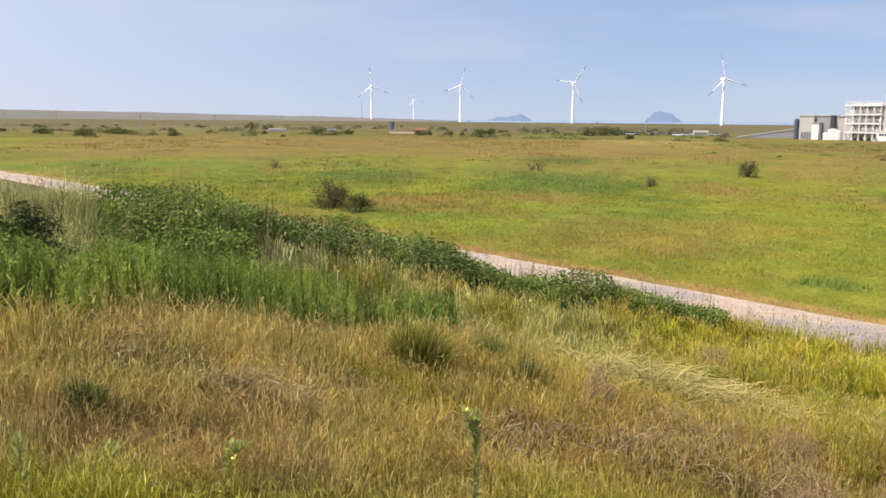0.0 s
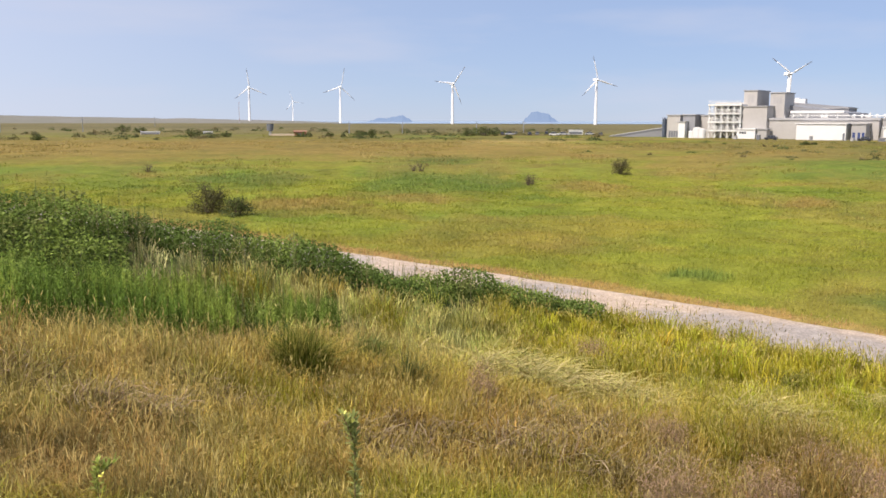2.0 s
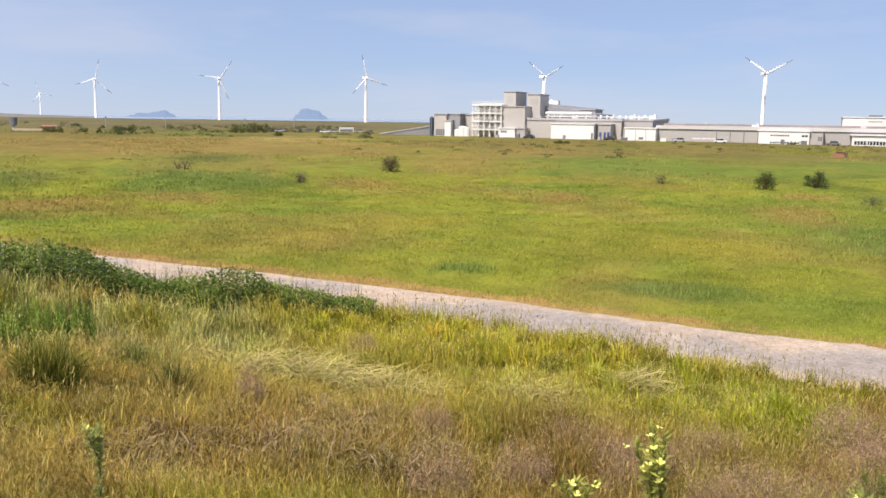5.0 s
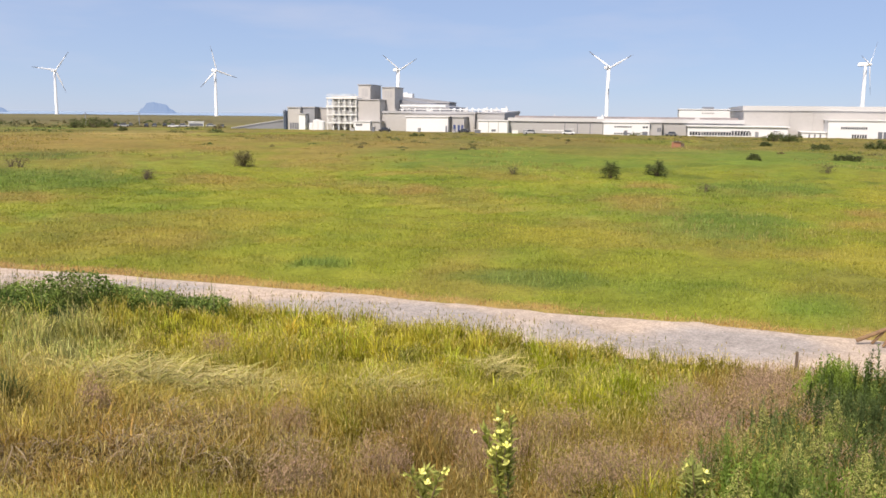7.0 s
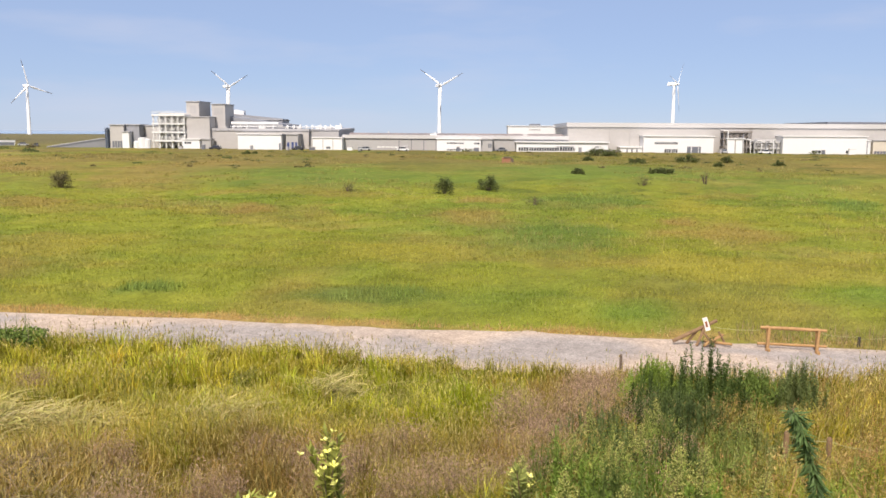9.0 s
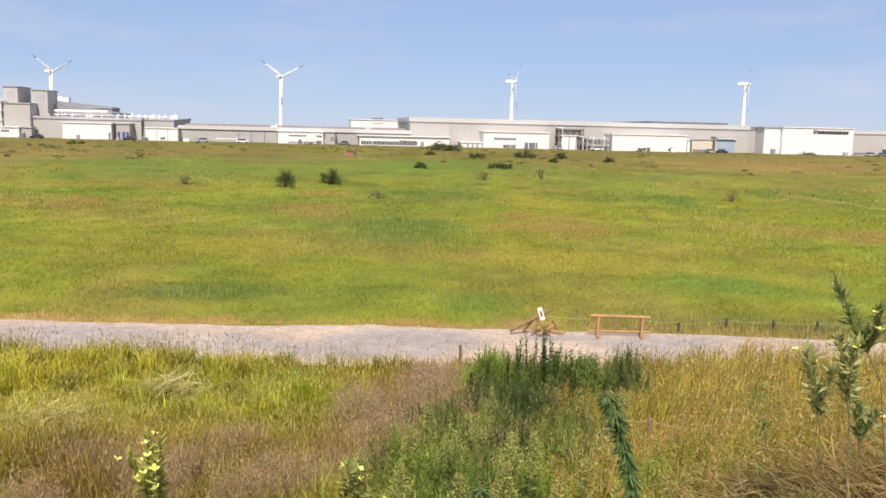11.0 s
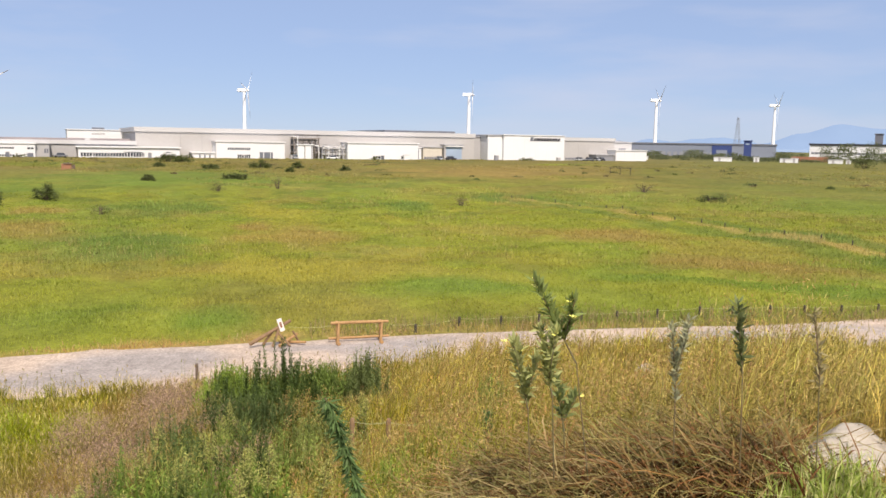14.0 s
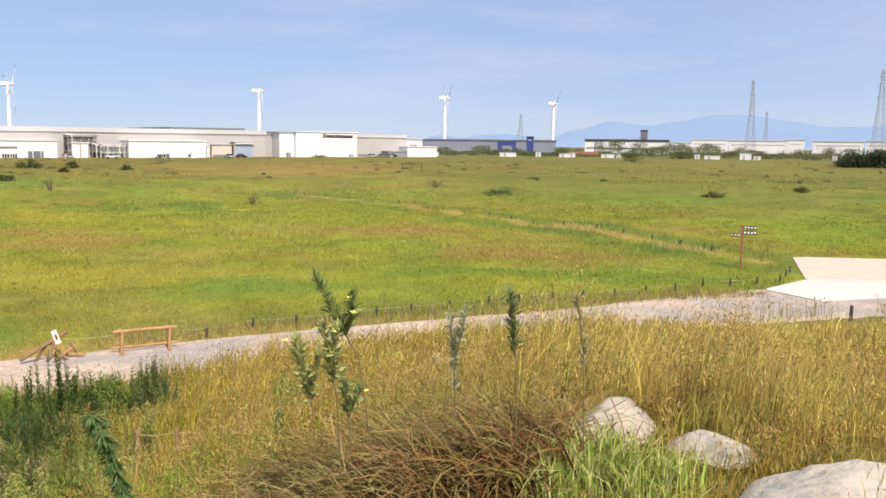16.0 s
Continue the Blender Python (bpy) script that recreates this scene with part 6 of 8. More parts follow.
# meadow beyond the track
PADS = [(53, -15.6), (47, -14.4), (43.2, -13.6), (39.8, -11.0), (36, -13), (36, -60), (60, -60)]
x, y = scatter(640000, 22, 110, -31, 115, -0.55, rng)
g = road_gap(x, y)
ok = (g > 2.0 + 0.7 * clouded(x, y, 1.2, 4)) & ~inside(x, y, PADS)
x, y = x[ok], y[ok]
r = np.hypot(x, y)
tint = growth(x, y) * rng.uniform(1.4, 1.75, (len(x), 1))
green = tint[:, 1] / tint[:, 0]
h = (0.05 + 0.24 * clouded(x, y, 2.5, 23)) * rng.uniform(0.6, 1.4, len(x)) * (0.8 + 0.6 * ease(1.2, 1.6, green)) * (1 - 0.6 * ease(80, 110, r))
joined("meadow_grass", [stems(x, y, h, 0.0011 * r * rng.uniform(0.7, 1.5, len(x)), tint, rng, 0.6, 0.1, 70, None, False)], M_GRASS, "short yellow-green meadow grass beyond the track")
# coarser tufts that stand out of the sward
x, y = scatter(2400, 26, 110, -31, 115, -0.3, rng)
ok = (road_gap(x, y) > 3.0) & ~inside(x, y, PADS) & (clouded(x, y, 11, 37) > 0.58)
x, y = np.repeat(x[ok], 9) , np.repeat(y[ok], 9)
r = np.hypot(x, y)
x, y = x + rng.normal(0, 0.16, len(x)), y + rng.normal(0, 0.16, len(x))
tint = growth(x, y) * np.repeat(rng.uniform(1.3, 1.8, len(x) // 9), 9)[:, None]
zz = np.where(r < 150, height(x, y), 0)
joined("meadow_tufts", [stems(x, y, rng.uniform(0.1, 0.28, len(x)), 0.0012 * r, tint, rng, 0.4, 0.1, 70, zz, False)], M_GRASS, "scattered taller tufts in the meadow")
# rough drifts of taller grass in the farther meadow
cx, cy = scatter(9000, 48, 260, -31, 115, -0.2, rng)
ok = (road_gap(cx, cy) > 6) & ~inside(cx, cy, PADS) & (clouded(cx / (1 + np.hypot(cx, cy) / 120), cy / (1 + np.hypot(cx, cy) / 120), 7, 93, 3) > 0.54)
cx, cy = cx[ok], cy[ok]
tone = np.array([(0.13, 0.17, 0.04), (0.2, 0.2, 0.05), (0.3, 0.22, 0.09), (0.34, 0.29, 0.12), (0.1, 0.12, 0.035)])[np.clip((5 * clouded(cx, cy, 26, 99, 2) + rng.uniform(-0.8, 0.8, len(cx))).astype(int), 0, 4)]
q = np.repeat(np.arange(len(cx)), 16)
r = np.hypot(cx, cy)[q]
x, y = cx[q] + rng.normal(0, 0.0045, len(q)) * r, cy[q] + rng.normal(0, 0.0045, len(q)) * r
tone = tone * 0.45 + growth(cx, cy) * 1.5 * 0.55
joined("rough_drifts", [stems(x, y, rng.uniform(0.15, 0.5, len(q)), 0.0011 * r, tone[q] * rng.uniform(0.75, 1.35, (len(q), 1)), rng, 0.35, 0.12, 70, np.where(r < 150, height(x, y), 0), False)], M_GRASS, "rough drifts of olive and tan grass in the far meadow")
x, y = scatter(50000, 180, 420, -31, 115, -0.6, rng)
r = np.hypot(x, y)
tint = growth(x, y) * rng.uniform(1.5, 2.1, (len(x), 1))
h = (0.05 + 0.2 * ease(0.5, 0.75, clouded(x, y, 16, 29))) * ease(170, 260, r) * rng.uniform(0.5, 1.4, len(x))
joined("far_grass", [stems(x, y, h, 0.003 * r, tint, rng, 0.5, 0, 0, np.zeros(len(x)), False)], M_GRASS, "rough olive and brown grass far across the plain")

# taller blue-green grass in its patches
bits = []
for px, py, across, deep in PATCHES["teal"]:
    n = int(160 * math.sqrt(across * deep)) + 150
    q, o = np.sqrt(rng.uniform(0, 1, n)), rng.uniform(0, 6.2832, n)
    d = math.hypot(px, py)
    u, v = q * np.cos(o) * across, q * np.sin(o) * deep
    x, y = px + u * py / d + v * px / d, py - u * px / d + v * py / d
    ok = (road_gap(x, y) > 2.6) & (clouded(x, y, 2.0, 77) > 0.42)
    x, y = x[ok], y[ok]
    bits.append(stems(x, y, rng.uniform(0.2, 0.5, len(x)), 0.0011 * np.hypot(x, y), growth(x, y) * np.array((1.5, 1.6, 2.0)) * rng.uniform(0.8, 1.3, (len(x), 1)), rng, 0.35, 0.1, 70, None, False))
joined("reedy_grass", bits, M_GRASS, "taller blue-green grass in patches of the meadow")
x, y = scatter(120000, 27, 120, -31, 115, -0.5, rng)
g = growth(x, y)
ok = (road_gap(x, y) > 3.0) & ~inside(x, y, PADS) & (rng.uniform(0, 1, len(x)) < 0.04 + 0.96 * ease(1.0, 1.3, g[:, 0] / g[:, 1]))
x, y, g = x[ok], y[ok], g[ok]
r = np.hypot(x, y)
tint = (g * 1.3 + np.array((0.04, 0.025, 0.02))) * rng.uniform(0.75, 1.3, (len(x), 1))
joined("seeding_grass", [stems(x, y, rng.uniform(0.12, 0.36, len(x)), 0.0011 * r, tint, rng, 0.35, 0.12, 70, np.where(r < 150, height(x, y), 0), False)], M_GRASS, "thin brownish seeding grass in drifts across the meadow")
# dry short growth along the far edge of the track
k = rng.integers(0, len(ROAD_LINE), 26000)
off = 2.15 + np.abs(rng.normal(0, 0.42, len(k)))
x, y = ROAD_LINE[k, 0] + rng.uniform(-0.5, 0.5, len(k)), ROAD_LINE[k, 1] + rng.uniform(-0.5, 0.5, len(k))
_n = np.stack([np.gradient(ROAD_LINE[:, 1]), -np.gradient(ROAD_LINE[:, 0])], 1)
_n /= np.hypot(_n[:, 0], _n[:, 1])[:, None]
flip = np.where(road_gap(x + _n[k, 0] * 3, y + _n[k, 1] * 3) > 0, 1.0, -1.0)
x, y = x + _n[k, 0] * off * flip, y + _n[k, 1] * off * flip
g, r = road_gap(x, y), np.hypot(x, y)
ok = (g > 2.0) & (r < 75) & ~inside(x, y, PADS) & (clouded(x, y, 1.6, 79) > 0.46)
x, y, r = x[ok], y[ok], r[ok]
tint = np.array([(0.46, 0.28, 0.14), (0.4, 0.22, 0.1), (0.44, 0.34, 0.16), (0.28, 0.25, 0.08)])[rng.integers(0, 4, len(x))] * rng.uniform(0.75, 1.25, (len(x), 1))
joined("verge_grass", [stems(x, y, rng.uniform(0.06, 0.22, len(x)), 0.0012 * r, tint, rng, 0.5, 0.1, 70, None, False)], M_GRASS, "dry orange-tan grass along the edge of the track")

# taller brown-green growth between the track and the row of posts
k = rng.integers(0, len(ROAD_LINE), 60000)
x, y = ROAD_LINE[k, 0] + rng.uniform(-0.5, 0.5, len(k)), ROAD_LINE[k, 1] + rng.uniform(-0.5, 0.5, len(k))
out = 1 + (2.2 + np.abs(rng.normal(0, 2.2, len(k)))) / np.hypot(x, y)
x, y = x * out, y * out
g, r, a = road_gap(x, y), np.hypot(x, y), np.degrees(np.arctan2(x, y))
ok = (g > 2.0) & (a > 63) & (a < 106) & ~inside(x, y, PADS) & (clouded(x, y, 1.8, 89) + 0.3 * ease(5, 2.5, g) > 0.5)
x, y, r = x[ok], y[ok], r[ok]
tint = np.array([(0.26, 0.2, 0.09), (0.2, 0.19, 0.06), (0.16, 0.18, 0.05), (0.34, 0.25, 0.13)])[rng.integers(0, 4, len(x))] * rng.uniform(0.75, 1.3, (len(x), 1))
joined("fence_grass", [stems(x, y, rng.uniform(0.14, 0.5, len(x)) * (1.1 - 0.5 * ease(3, 6, road_gap(x, y))), 0.0009 * r, tint, rng, 0.35, 0.1, 70, None, False)], M_GRASS, "brown-green tall grass along the row of posts")

# leafy weeds covering the flank of the mound
rng = np.random.default_rng(12)
x, y = rng.uniform(-13, 9, 420000), rng.uniform(6.4, 28, 420000)
ok = inside(x, y, HEDGE)
x, y = x[ok], y[ok]
front = ease(-0.8, 0.8, np.hypot(x, y) - weed_edge(x, y) + 2.5 * (clouded(x, y, 2.0, 43) - 0.5))
gap = clouded(x, y, 1.6, 44)
top = 0.34 + 0.6 * clouded(x, y, 2.4, 45) + 0.7 * (clouded(x, y, 0.7, 46) - 0.45)
top = top * (1 - 0.2 * ease(4, 8, x)) + 0.22 * np.exp(-((x - 4.1) ** 2 + (y - 22.8) ** 2) / 0.8)
low = (1 - ease(-23, -18, np.degrees(np.arctan2(x, y)))) * (1 - ease(16, 18.5, np.hypot(x, y))) 
top = np.maximum(0.12, top * (1 - 0.6 * low)) + 0.32 * np.exp(-((x + 7.0) ** 2 + (y - 13.6) ** 2) / 0.9)
keep = (rng.uniform(0, 1, len(x)) < 0.03 + 0.97 * front) & (gap > 0.16) & ~pale_strip(x, y)
x, y, top, front = x[keep], y[keep], top[keep], front[keep]
z = height(x, y) + top * rng.uniform(0.02, 1.0, len(x)) ** 0.7
c1, c2 = np.array((0.115, 0.17, 0.035)), np.array((0.2, 0.265, 0.055))
mixw = ease(0.4, 0.65, clouded(x, y, 1.3, 47))[:, None]
twig = 0.6 * ease(0.62, 0.75, clouded(x, y, 0.9, 50))[:, None]
tint = ((c1 * (1 - mixw) + c2 * mixw) * (1 - twig) + np.array((0.2, 0.18, 0.07)) * twig) * rng.uniform(0.55, 1.5, (len(x), 1))
joined("leafy_weeds", [leaves(np.stack([x, y, z], 1), rng.uniform(0.05, 0.12, len(x)), tint, rng, 0.15, 0.6)], M_LEAF, "dense dark green creeper and weeds on the mound's flank", "weeds")


def upright_weeds(x, y, h, tint, rng, leaf=0.11, per=16, aspect=0.28, rise=0.25, start=0.12):
    """Straight leafy stalks: stem blades and narrow leaves all the way up."""
    k = len(x)
    z = height(x, y)
    bits = [stems(x, y, h, np.full(k, 0.02), tint * 0.8, rng, 0.05)]
    q = np.tile(np.linspace(start, 1.0, per), k)
    rep = np.repeat(np.arange(k), per)
    tipv = bits[0][3]
    root = np.stack([x, y, z], 1)
    p = root[rep] + (tipv[rep] - root[rep]) * q[:, None] + rng.normal(0, 0.015, (k * per, 3))
    size = leaf * (1.15 - 0.75 * q) * rng.uniform(0.7, 1.3, k * per)
    bits.append(leaves(p, size, tint[rep], rng, -rise, aspect))
    return bits


n = 1900
x, y = rng.uniform(-11, 1.5, 30000), rng.uniform(6.5, 19.5, 30000)
ok = inside(x, y, HEDGE) & (np.hypot(x, y) < weed_edge(x, y) + 0.7) & (clouded(x, y, 0.8, 49) > 0.36)
x, y = x[ok][:n], y[ok][:n]
gcol = ease(0.35, 0.65, clouded(x, y, 1.8, 48))[:, None]
tint = (np.array((0.14, 0.215, 0.035)) * (1 - gcol) + np.array((0.27, 0.33, 0.06)) * gcol) * rng.uniform(0.4, 1.6, (len(x), 1))
joined("upright_weeds", upright_weeds(x, y, rng.uniform(0.5, 1.05, len(x)) * (0.6 + 0.8 * clouded(x, y, 0.7, 42)) * (1 - 0.3 * (1 - ease(-24, -19, np.degrees(np.arctan2(x, y))))), tint, rng, 0.11, 56, 0.2, 1.05), M_LEAF, "upright bright green weeds before the creeper", "weeds")
x, y = rng.uniform(-16, 8, 3000), rng.uniform(18, 27, 3000)
ok = inside(x, y, HEDGE)
x, y = x[ok][:520], y[ok][:520]
tint = np.array([(0.1, 0.15, 0.035), (0.17, 0.21, 0.06), (0.25, 0.24, 0.11)])[rng.integers(0, 3, len(x))] * rng.uniform(0.7, 1.3, (len(x), 1))
joined("tall_weeds", upright_weeds(x, y, rng.uniform(0.7, 1.35, len(x)), tint, rng, 0.09, 24, 0.25, 0.8), M_LEAF, "taller dark weeds standing out of the creeper", "weeds")

# goldenrod stand before the barriers
def weed_clump(cx, cy, sx, sy, n, h0, h1, col, leaf, per, lab):
    n = n * 3 // 2
    h0, h1, leaf = h0 * 0.88, h1 * 0.86, leaf * 1.25
    x, y = cx + rng.normal(0, sx * 0.62, n), cy + rng.normal(0, sy * 0.62, n)
    tint = np.tile(col, (n, 1)) * rng.uniform(0.7, 1.8, (n, 1))
    tall = rng.uniform(h0 * 0.8, h1 * 1.08, n) * (1.06 - 0.4 * np.clip(((x - cx) / sx) ** 2 + ((y - cy) / sy) ** 2, 0, 1.3) / 1.3)
    joined("weed_clump", upright_weeds(x, y, tall, tint, rng, leaf, per, 0.22, 0.75, 0.2), M_LEAF, lab, "weeds")


weed_clump(15.85, 9.75, 0.75, 0.5, 120, 1.0, 1.55, (0.17, 0.235, 0.035), 0.13, 80, "bright green goldenrod stand near the track")
weed_clump(16.2, 9.0, 1.2, 0.9, 26, 1.6, 2.15, (0.075, 0.11, 0.028), 0.13, 190, "dark spiky goldenrod plumes")
weed_clump(16.0, 9.2, 1.2, 0.8, 150, 0.7, 1.35, (0.12, 0.165, 0.035), 0.12, 60, "leafy goldenrod undergrowth")
weed_clump(16.9, 8.0, 0.7, 0.5, 120, 0.9, 1.45, (0.13, 0.18, 0.038), 0.14, 70, "dark leafy weeds between the goldenrod clumps")
weed_clump(17.3, 7.3, 0.45, 0.4, 100, 1.0, 1.75, (0.13, 0.16, 0.05), 0.11, 110, "dark green weed clump in tall grass")
weed_clump(13.6, 7.9, 1.2, 0.9, 170, 0.6, 1.05, (0.09, 0.12, 0.035), 0.1, 50, "low dark weed clump in the grass")
weed_clump(8.2, 6.1, 0.7, 0.6, 46, 0.5, 0.85, (0.12, 0.16, 0.035), 0.075, 46, "dark green weed stalks in the near grass")
weed_clump(11.3, 7.4, 0.9, 0.7, 34, 0.5, 0.9, (0.13, 0.17, 0.038), 0.085, 46, "green weed stalks among mauve grass")
weed_clump(9.0, 5.6, 1.7, 1.3, 36, 0.45, 0.85, (0.2, 0.23, 0.045), 0.075, 40, "light green weeds among tall grass")
weed_clump(5.6, 4.6, 1.4, 1.1, 60, 0.45, 0.85, (0.15, 0.19, 0.04), 0.06, 44, "green leafy weeds in the near grass")
weed_clump(7.8, 2.5, 1.6, 1.0, 90, 0.5, 0.95, (0.26, 0.3, 0.05), 0.07, 40, "fresh green weeds in the near grass")
for k, (x, y, w, n, h, col) in enumerate(((13.3, 7.8, 0.9, 46, 0.95, (0.07, 0.1, 0.03)), (10.6, 6.4, 0.6, 30, 0.8, (0.2, 0.24, 0.05)), (9.3, 6.0, 0.7, 32, 0.75, (0.09, 0.125, 0.035)), (9.7, 4.8, 0.6, 30, 0.8, (0.17, 0.21, 0.045)),
                                          (10.1, 4.5, 0.7, 26, 0.7, (0.27, 0.28, 0.09)), (8.75, 6.4, 0.6, 26, 0.7, (0.14, 0.19, 0.04)), (13.9, 3.4, 0.4, 26, 1.0, (0.15, 0.19, 0.045)), (9.5, 2.9, 0.7, 34, 0.7, (0.2, 0.26, 0.05)),
                                          (8.2, 5.4, 0.5, 20, 0.75, (0.24, 0.25, 0.06)), (11.6, 8.2, 0.7, 26, 0.8, (0.1, 0.13, 0.04)), (7.2, 4.6, 0.5, 24, 0.7, (0.11, 0.15, 0.035)), (12.6, 5.9, 0.7, 26, 0.75, (0.16, 0.18, 0.05)))):
    weed_clump(x, y, w, w * 0.8, n * 4 // 3, h * 0.95, h * 1.5, col, 0.09, 46, ("dark leafy weeds in the tall grass", "light green leafy weeds in the tall grass")[col[1] > 0.16])
for x, y, w, n, h in ((7.8, 5.25, 0.3, 16, 0.85), (8.04, 4.86, 0.3, 16, 0.85), (8.5, 4.8, 0.35, 16, 0.85), (7.72, 2.22, 0.25, 18, 0.75), (8.04, 2.85, 0.28, 14, 0.8), (14.9, 3.75, 0.3, 24, 1.3), (7.5, 3.77, 0.28, 14, 0.85), (7.5, 5.5, 0.3, 18, 0.85), (9.54, 2.84, 0.25, 14, 0.85), (8.23, 1.98, 0.28, 18, 0.7), (6.4, 4.4, 0.3, 16, 0.8)):
    weed_clump(x, y, w, w, n, h * 0.8, h * 1.15, (0.15, 0.22, 0.035), 0.085, 60, "fresh green leafy stalks in the tall grass")
for x, y, w in ((10.76, 6.22, 0.4), (9.8, 5.5, 0.35)):
    weed_clump(x, y, w, w, 24, 0.7, 1.1, (0.08, 0.11, 0.03), 0.09, 60, "dark leafy weeds in the tall grass")
weed_clump(3.4, 4.4, 0.9, 0.7, 40, 0.4, 0.75, (0.14, 0.18, 0.04), 0.055, 40, "green weeds below the evening primroses")


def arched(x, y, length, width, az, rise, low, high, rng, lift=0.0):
    """Long blades that rise from the root and arch over; colour runs from root to tip, shade painted low."""
    k, z = len(x), height(x, y) - 0.02 + lift * rng.uniform(0.4, 1.0, len(x))
    s = np.array((0.0, 0.3, 0.58, 0.82, 1.0))
    bend = rng.uniform(0.45, 1.0, k)
    out = length[:, None] * (s * np.cos(rise)[:, None] + 0.15 * s ** 2)
    up = length[:, None] * (s * np.sin(rise)[:, None] - (bend * np.sin(rise))[:, None] * s ** 2.3)
    turn = np.radians(az)[:, None] + rng.normal(0, 0.6, k)[:, None] * s
    p = np.stack([x[:, None] + np.sin(turn) * out, y[:, None] + np.cos(turn) * out, z[:, None] + up], 2)
    f = rng.uniform(0, 6.2832, k)
    side = np.stack([np.cos(f), np.sin(f), 0.3 * np.cos(3 * f)], 1)[:, None, :] * (width[:, None] / 2 * np.array((1, 1, 0.85, 0.55)))[:, :, None]
    v = np.concatenate([p[:, :4] - side, p[:, :4] + side, p[:, 4:]], 1).reshape(-1, 3)
    b = np.arange(k) * 9
    t = np.concatenate([np.stack([b + i for i in q], 1) for j in range(3) for q in ((j, j + 4, j + 5), (j, j + 5, j + 1))] + [np.stack([b + 3, b + 7, b + 8], 1)])
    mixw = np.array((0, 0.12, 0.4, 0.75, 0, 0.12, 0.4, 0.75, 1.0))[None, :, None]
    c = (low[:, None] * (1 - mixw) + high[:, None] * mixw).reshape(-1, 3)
    return v, t, c


def tussock(x, y, n, h, spread, tint, seed, label, wind=0.15, width=0.012, wind_az=70, sweep=0.55):
    rng = np.random.default_rng(seed)
    px, py = x + rng.normal(0, spread * 0.28, n), y + rng.normal(0, spread * 0.28, n)
    t = np.array(tint)[rng.integers(0, len(tint), n)] * rng.uniform(0.7, 1.3, (n, 1))
    bits = stems(px, py, h * rng.uniform(0.55, 1.15, n), np.full(n, width) * rng.uniform(0.7, 1.4, n), t, rng, sweep, wind, wind_az)
    p = thing("tussock", pose(0, 0, 0), label, "grass tussock", "tussocks on the mound")
    sheet("foliage", *bits[:2], M_GRASS, bits[2], p)
    return p


tussock(-0.8, 14.9, 500, 0.55, 0.6, [(0.06, 0.09, 0.03), (0.08, 0.11, 0.03)], 2, "small dark green tuft at the weeds' edge", 0.05)
tussock(4.2, 17.3, 450, 0.55, 0.5, [(0.07, 0.11, 0.03), (0.1, 0.14, 0.04)], 3, "small dark green tuft in pale grass", 0.05)
tussock(-2.54, 5.85, 420, 0.3, 0.26, [(0.08, 0.12, 0.03), (0.11, 0.15, 0.04)], 4, "small dark green tuft in straw grass", 0.05)
tussock(-2.6, 14.6, 500, 0.6, 0.55, [(0.28, 0.3, 0.1), (0.36, 0.36, 0.14)], 5, "pale green grass tuft below the weeds", 0.05)
tussock(-1.36, 15.2, 600, 0.62, 0.6, [(0.05, 0.08, 0.025), (0.08, 0.11, 0.03)], 6, "dark green leafy tuft at the weeds' edge", 0.05)
tussock(0.83, 15.2, 420, 0.6, 0.45, [(0.13, 0.17, 0.04), (0.18, 0.2, 0.05)], 7, "olive green tuft in straw grass", 0.05)
tussock(1.29, 12.5, 300, 0.75, 0.22, [(0.09, 0.12, 0.03), (0.14, 0.15, 0.05)], 8, "narrow dark stalk tuft in rusty grass", 0.03)
RUST = np.array([(0.27, 0.1, 0.035), (0.33, 0.18, 0.055), (0.12, 0.055, 0.022), (0.36, 0.25, 0.085)])
STRAW = np.array([(0.5, 0.4, 0.17), (0.38, 0.32, 0.1), (0.33, 0.17, 0.07), (0.3, 0.31, 0.08), (0.45, 0.33, 0.16)])


def bent_tussock(x, y, n, length, spread, az, low, high, seed, label, rise=(0.5, 1.3), even=0.5, width=0.011, lift=0.0):
    rng = np.random.default_rng(seed)
    px, py = x + rng.normal(0, spread * 0.3, n), y + rng.normal(0, spread * 0.3, n)
    aim = np.where(rng.uniform(0, 1, n) < even, rng.uniform(0, 360, n), az + rng.normal(0, 38, n))
    lo = low[rng.integers(0, len(low), n)] * rng.uniform(0.7, 1.3, (n, 1))
    hi = high[rng.integers(0, len(high), n)] * rng.uniform(0.7, 1.3, (n, 1))
    p = thing("tussock", pose(0, 0, 0), label, "grass tussock", "tussocks on the mound")
    size, wide, up = length * rng.uniform(0.5, 1.2, n), width * rng.uniform(0.6, 1.4, n), rng.uniform(*rise, n)
    k = n * 2 // 5
    # dead inner leaves, tinted darker for the shade in the gaps
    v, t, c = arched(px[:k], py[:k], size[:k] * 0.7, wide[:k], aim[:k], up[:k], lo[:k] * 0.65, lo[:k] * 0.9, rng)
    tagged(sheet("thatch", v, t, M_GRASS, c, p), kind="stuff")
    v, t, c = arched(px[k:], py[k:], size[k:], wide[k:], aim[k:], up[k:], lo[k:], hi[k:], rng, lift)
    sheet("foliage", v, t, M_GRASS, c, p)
    return p


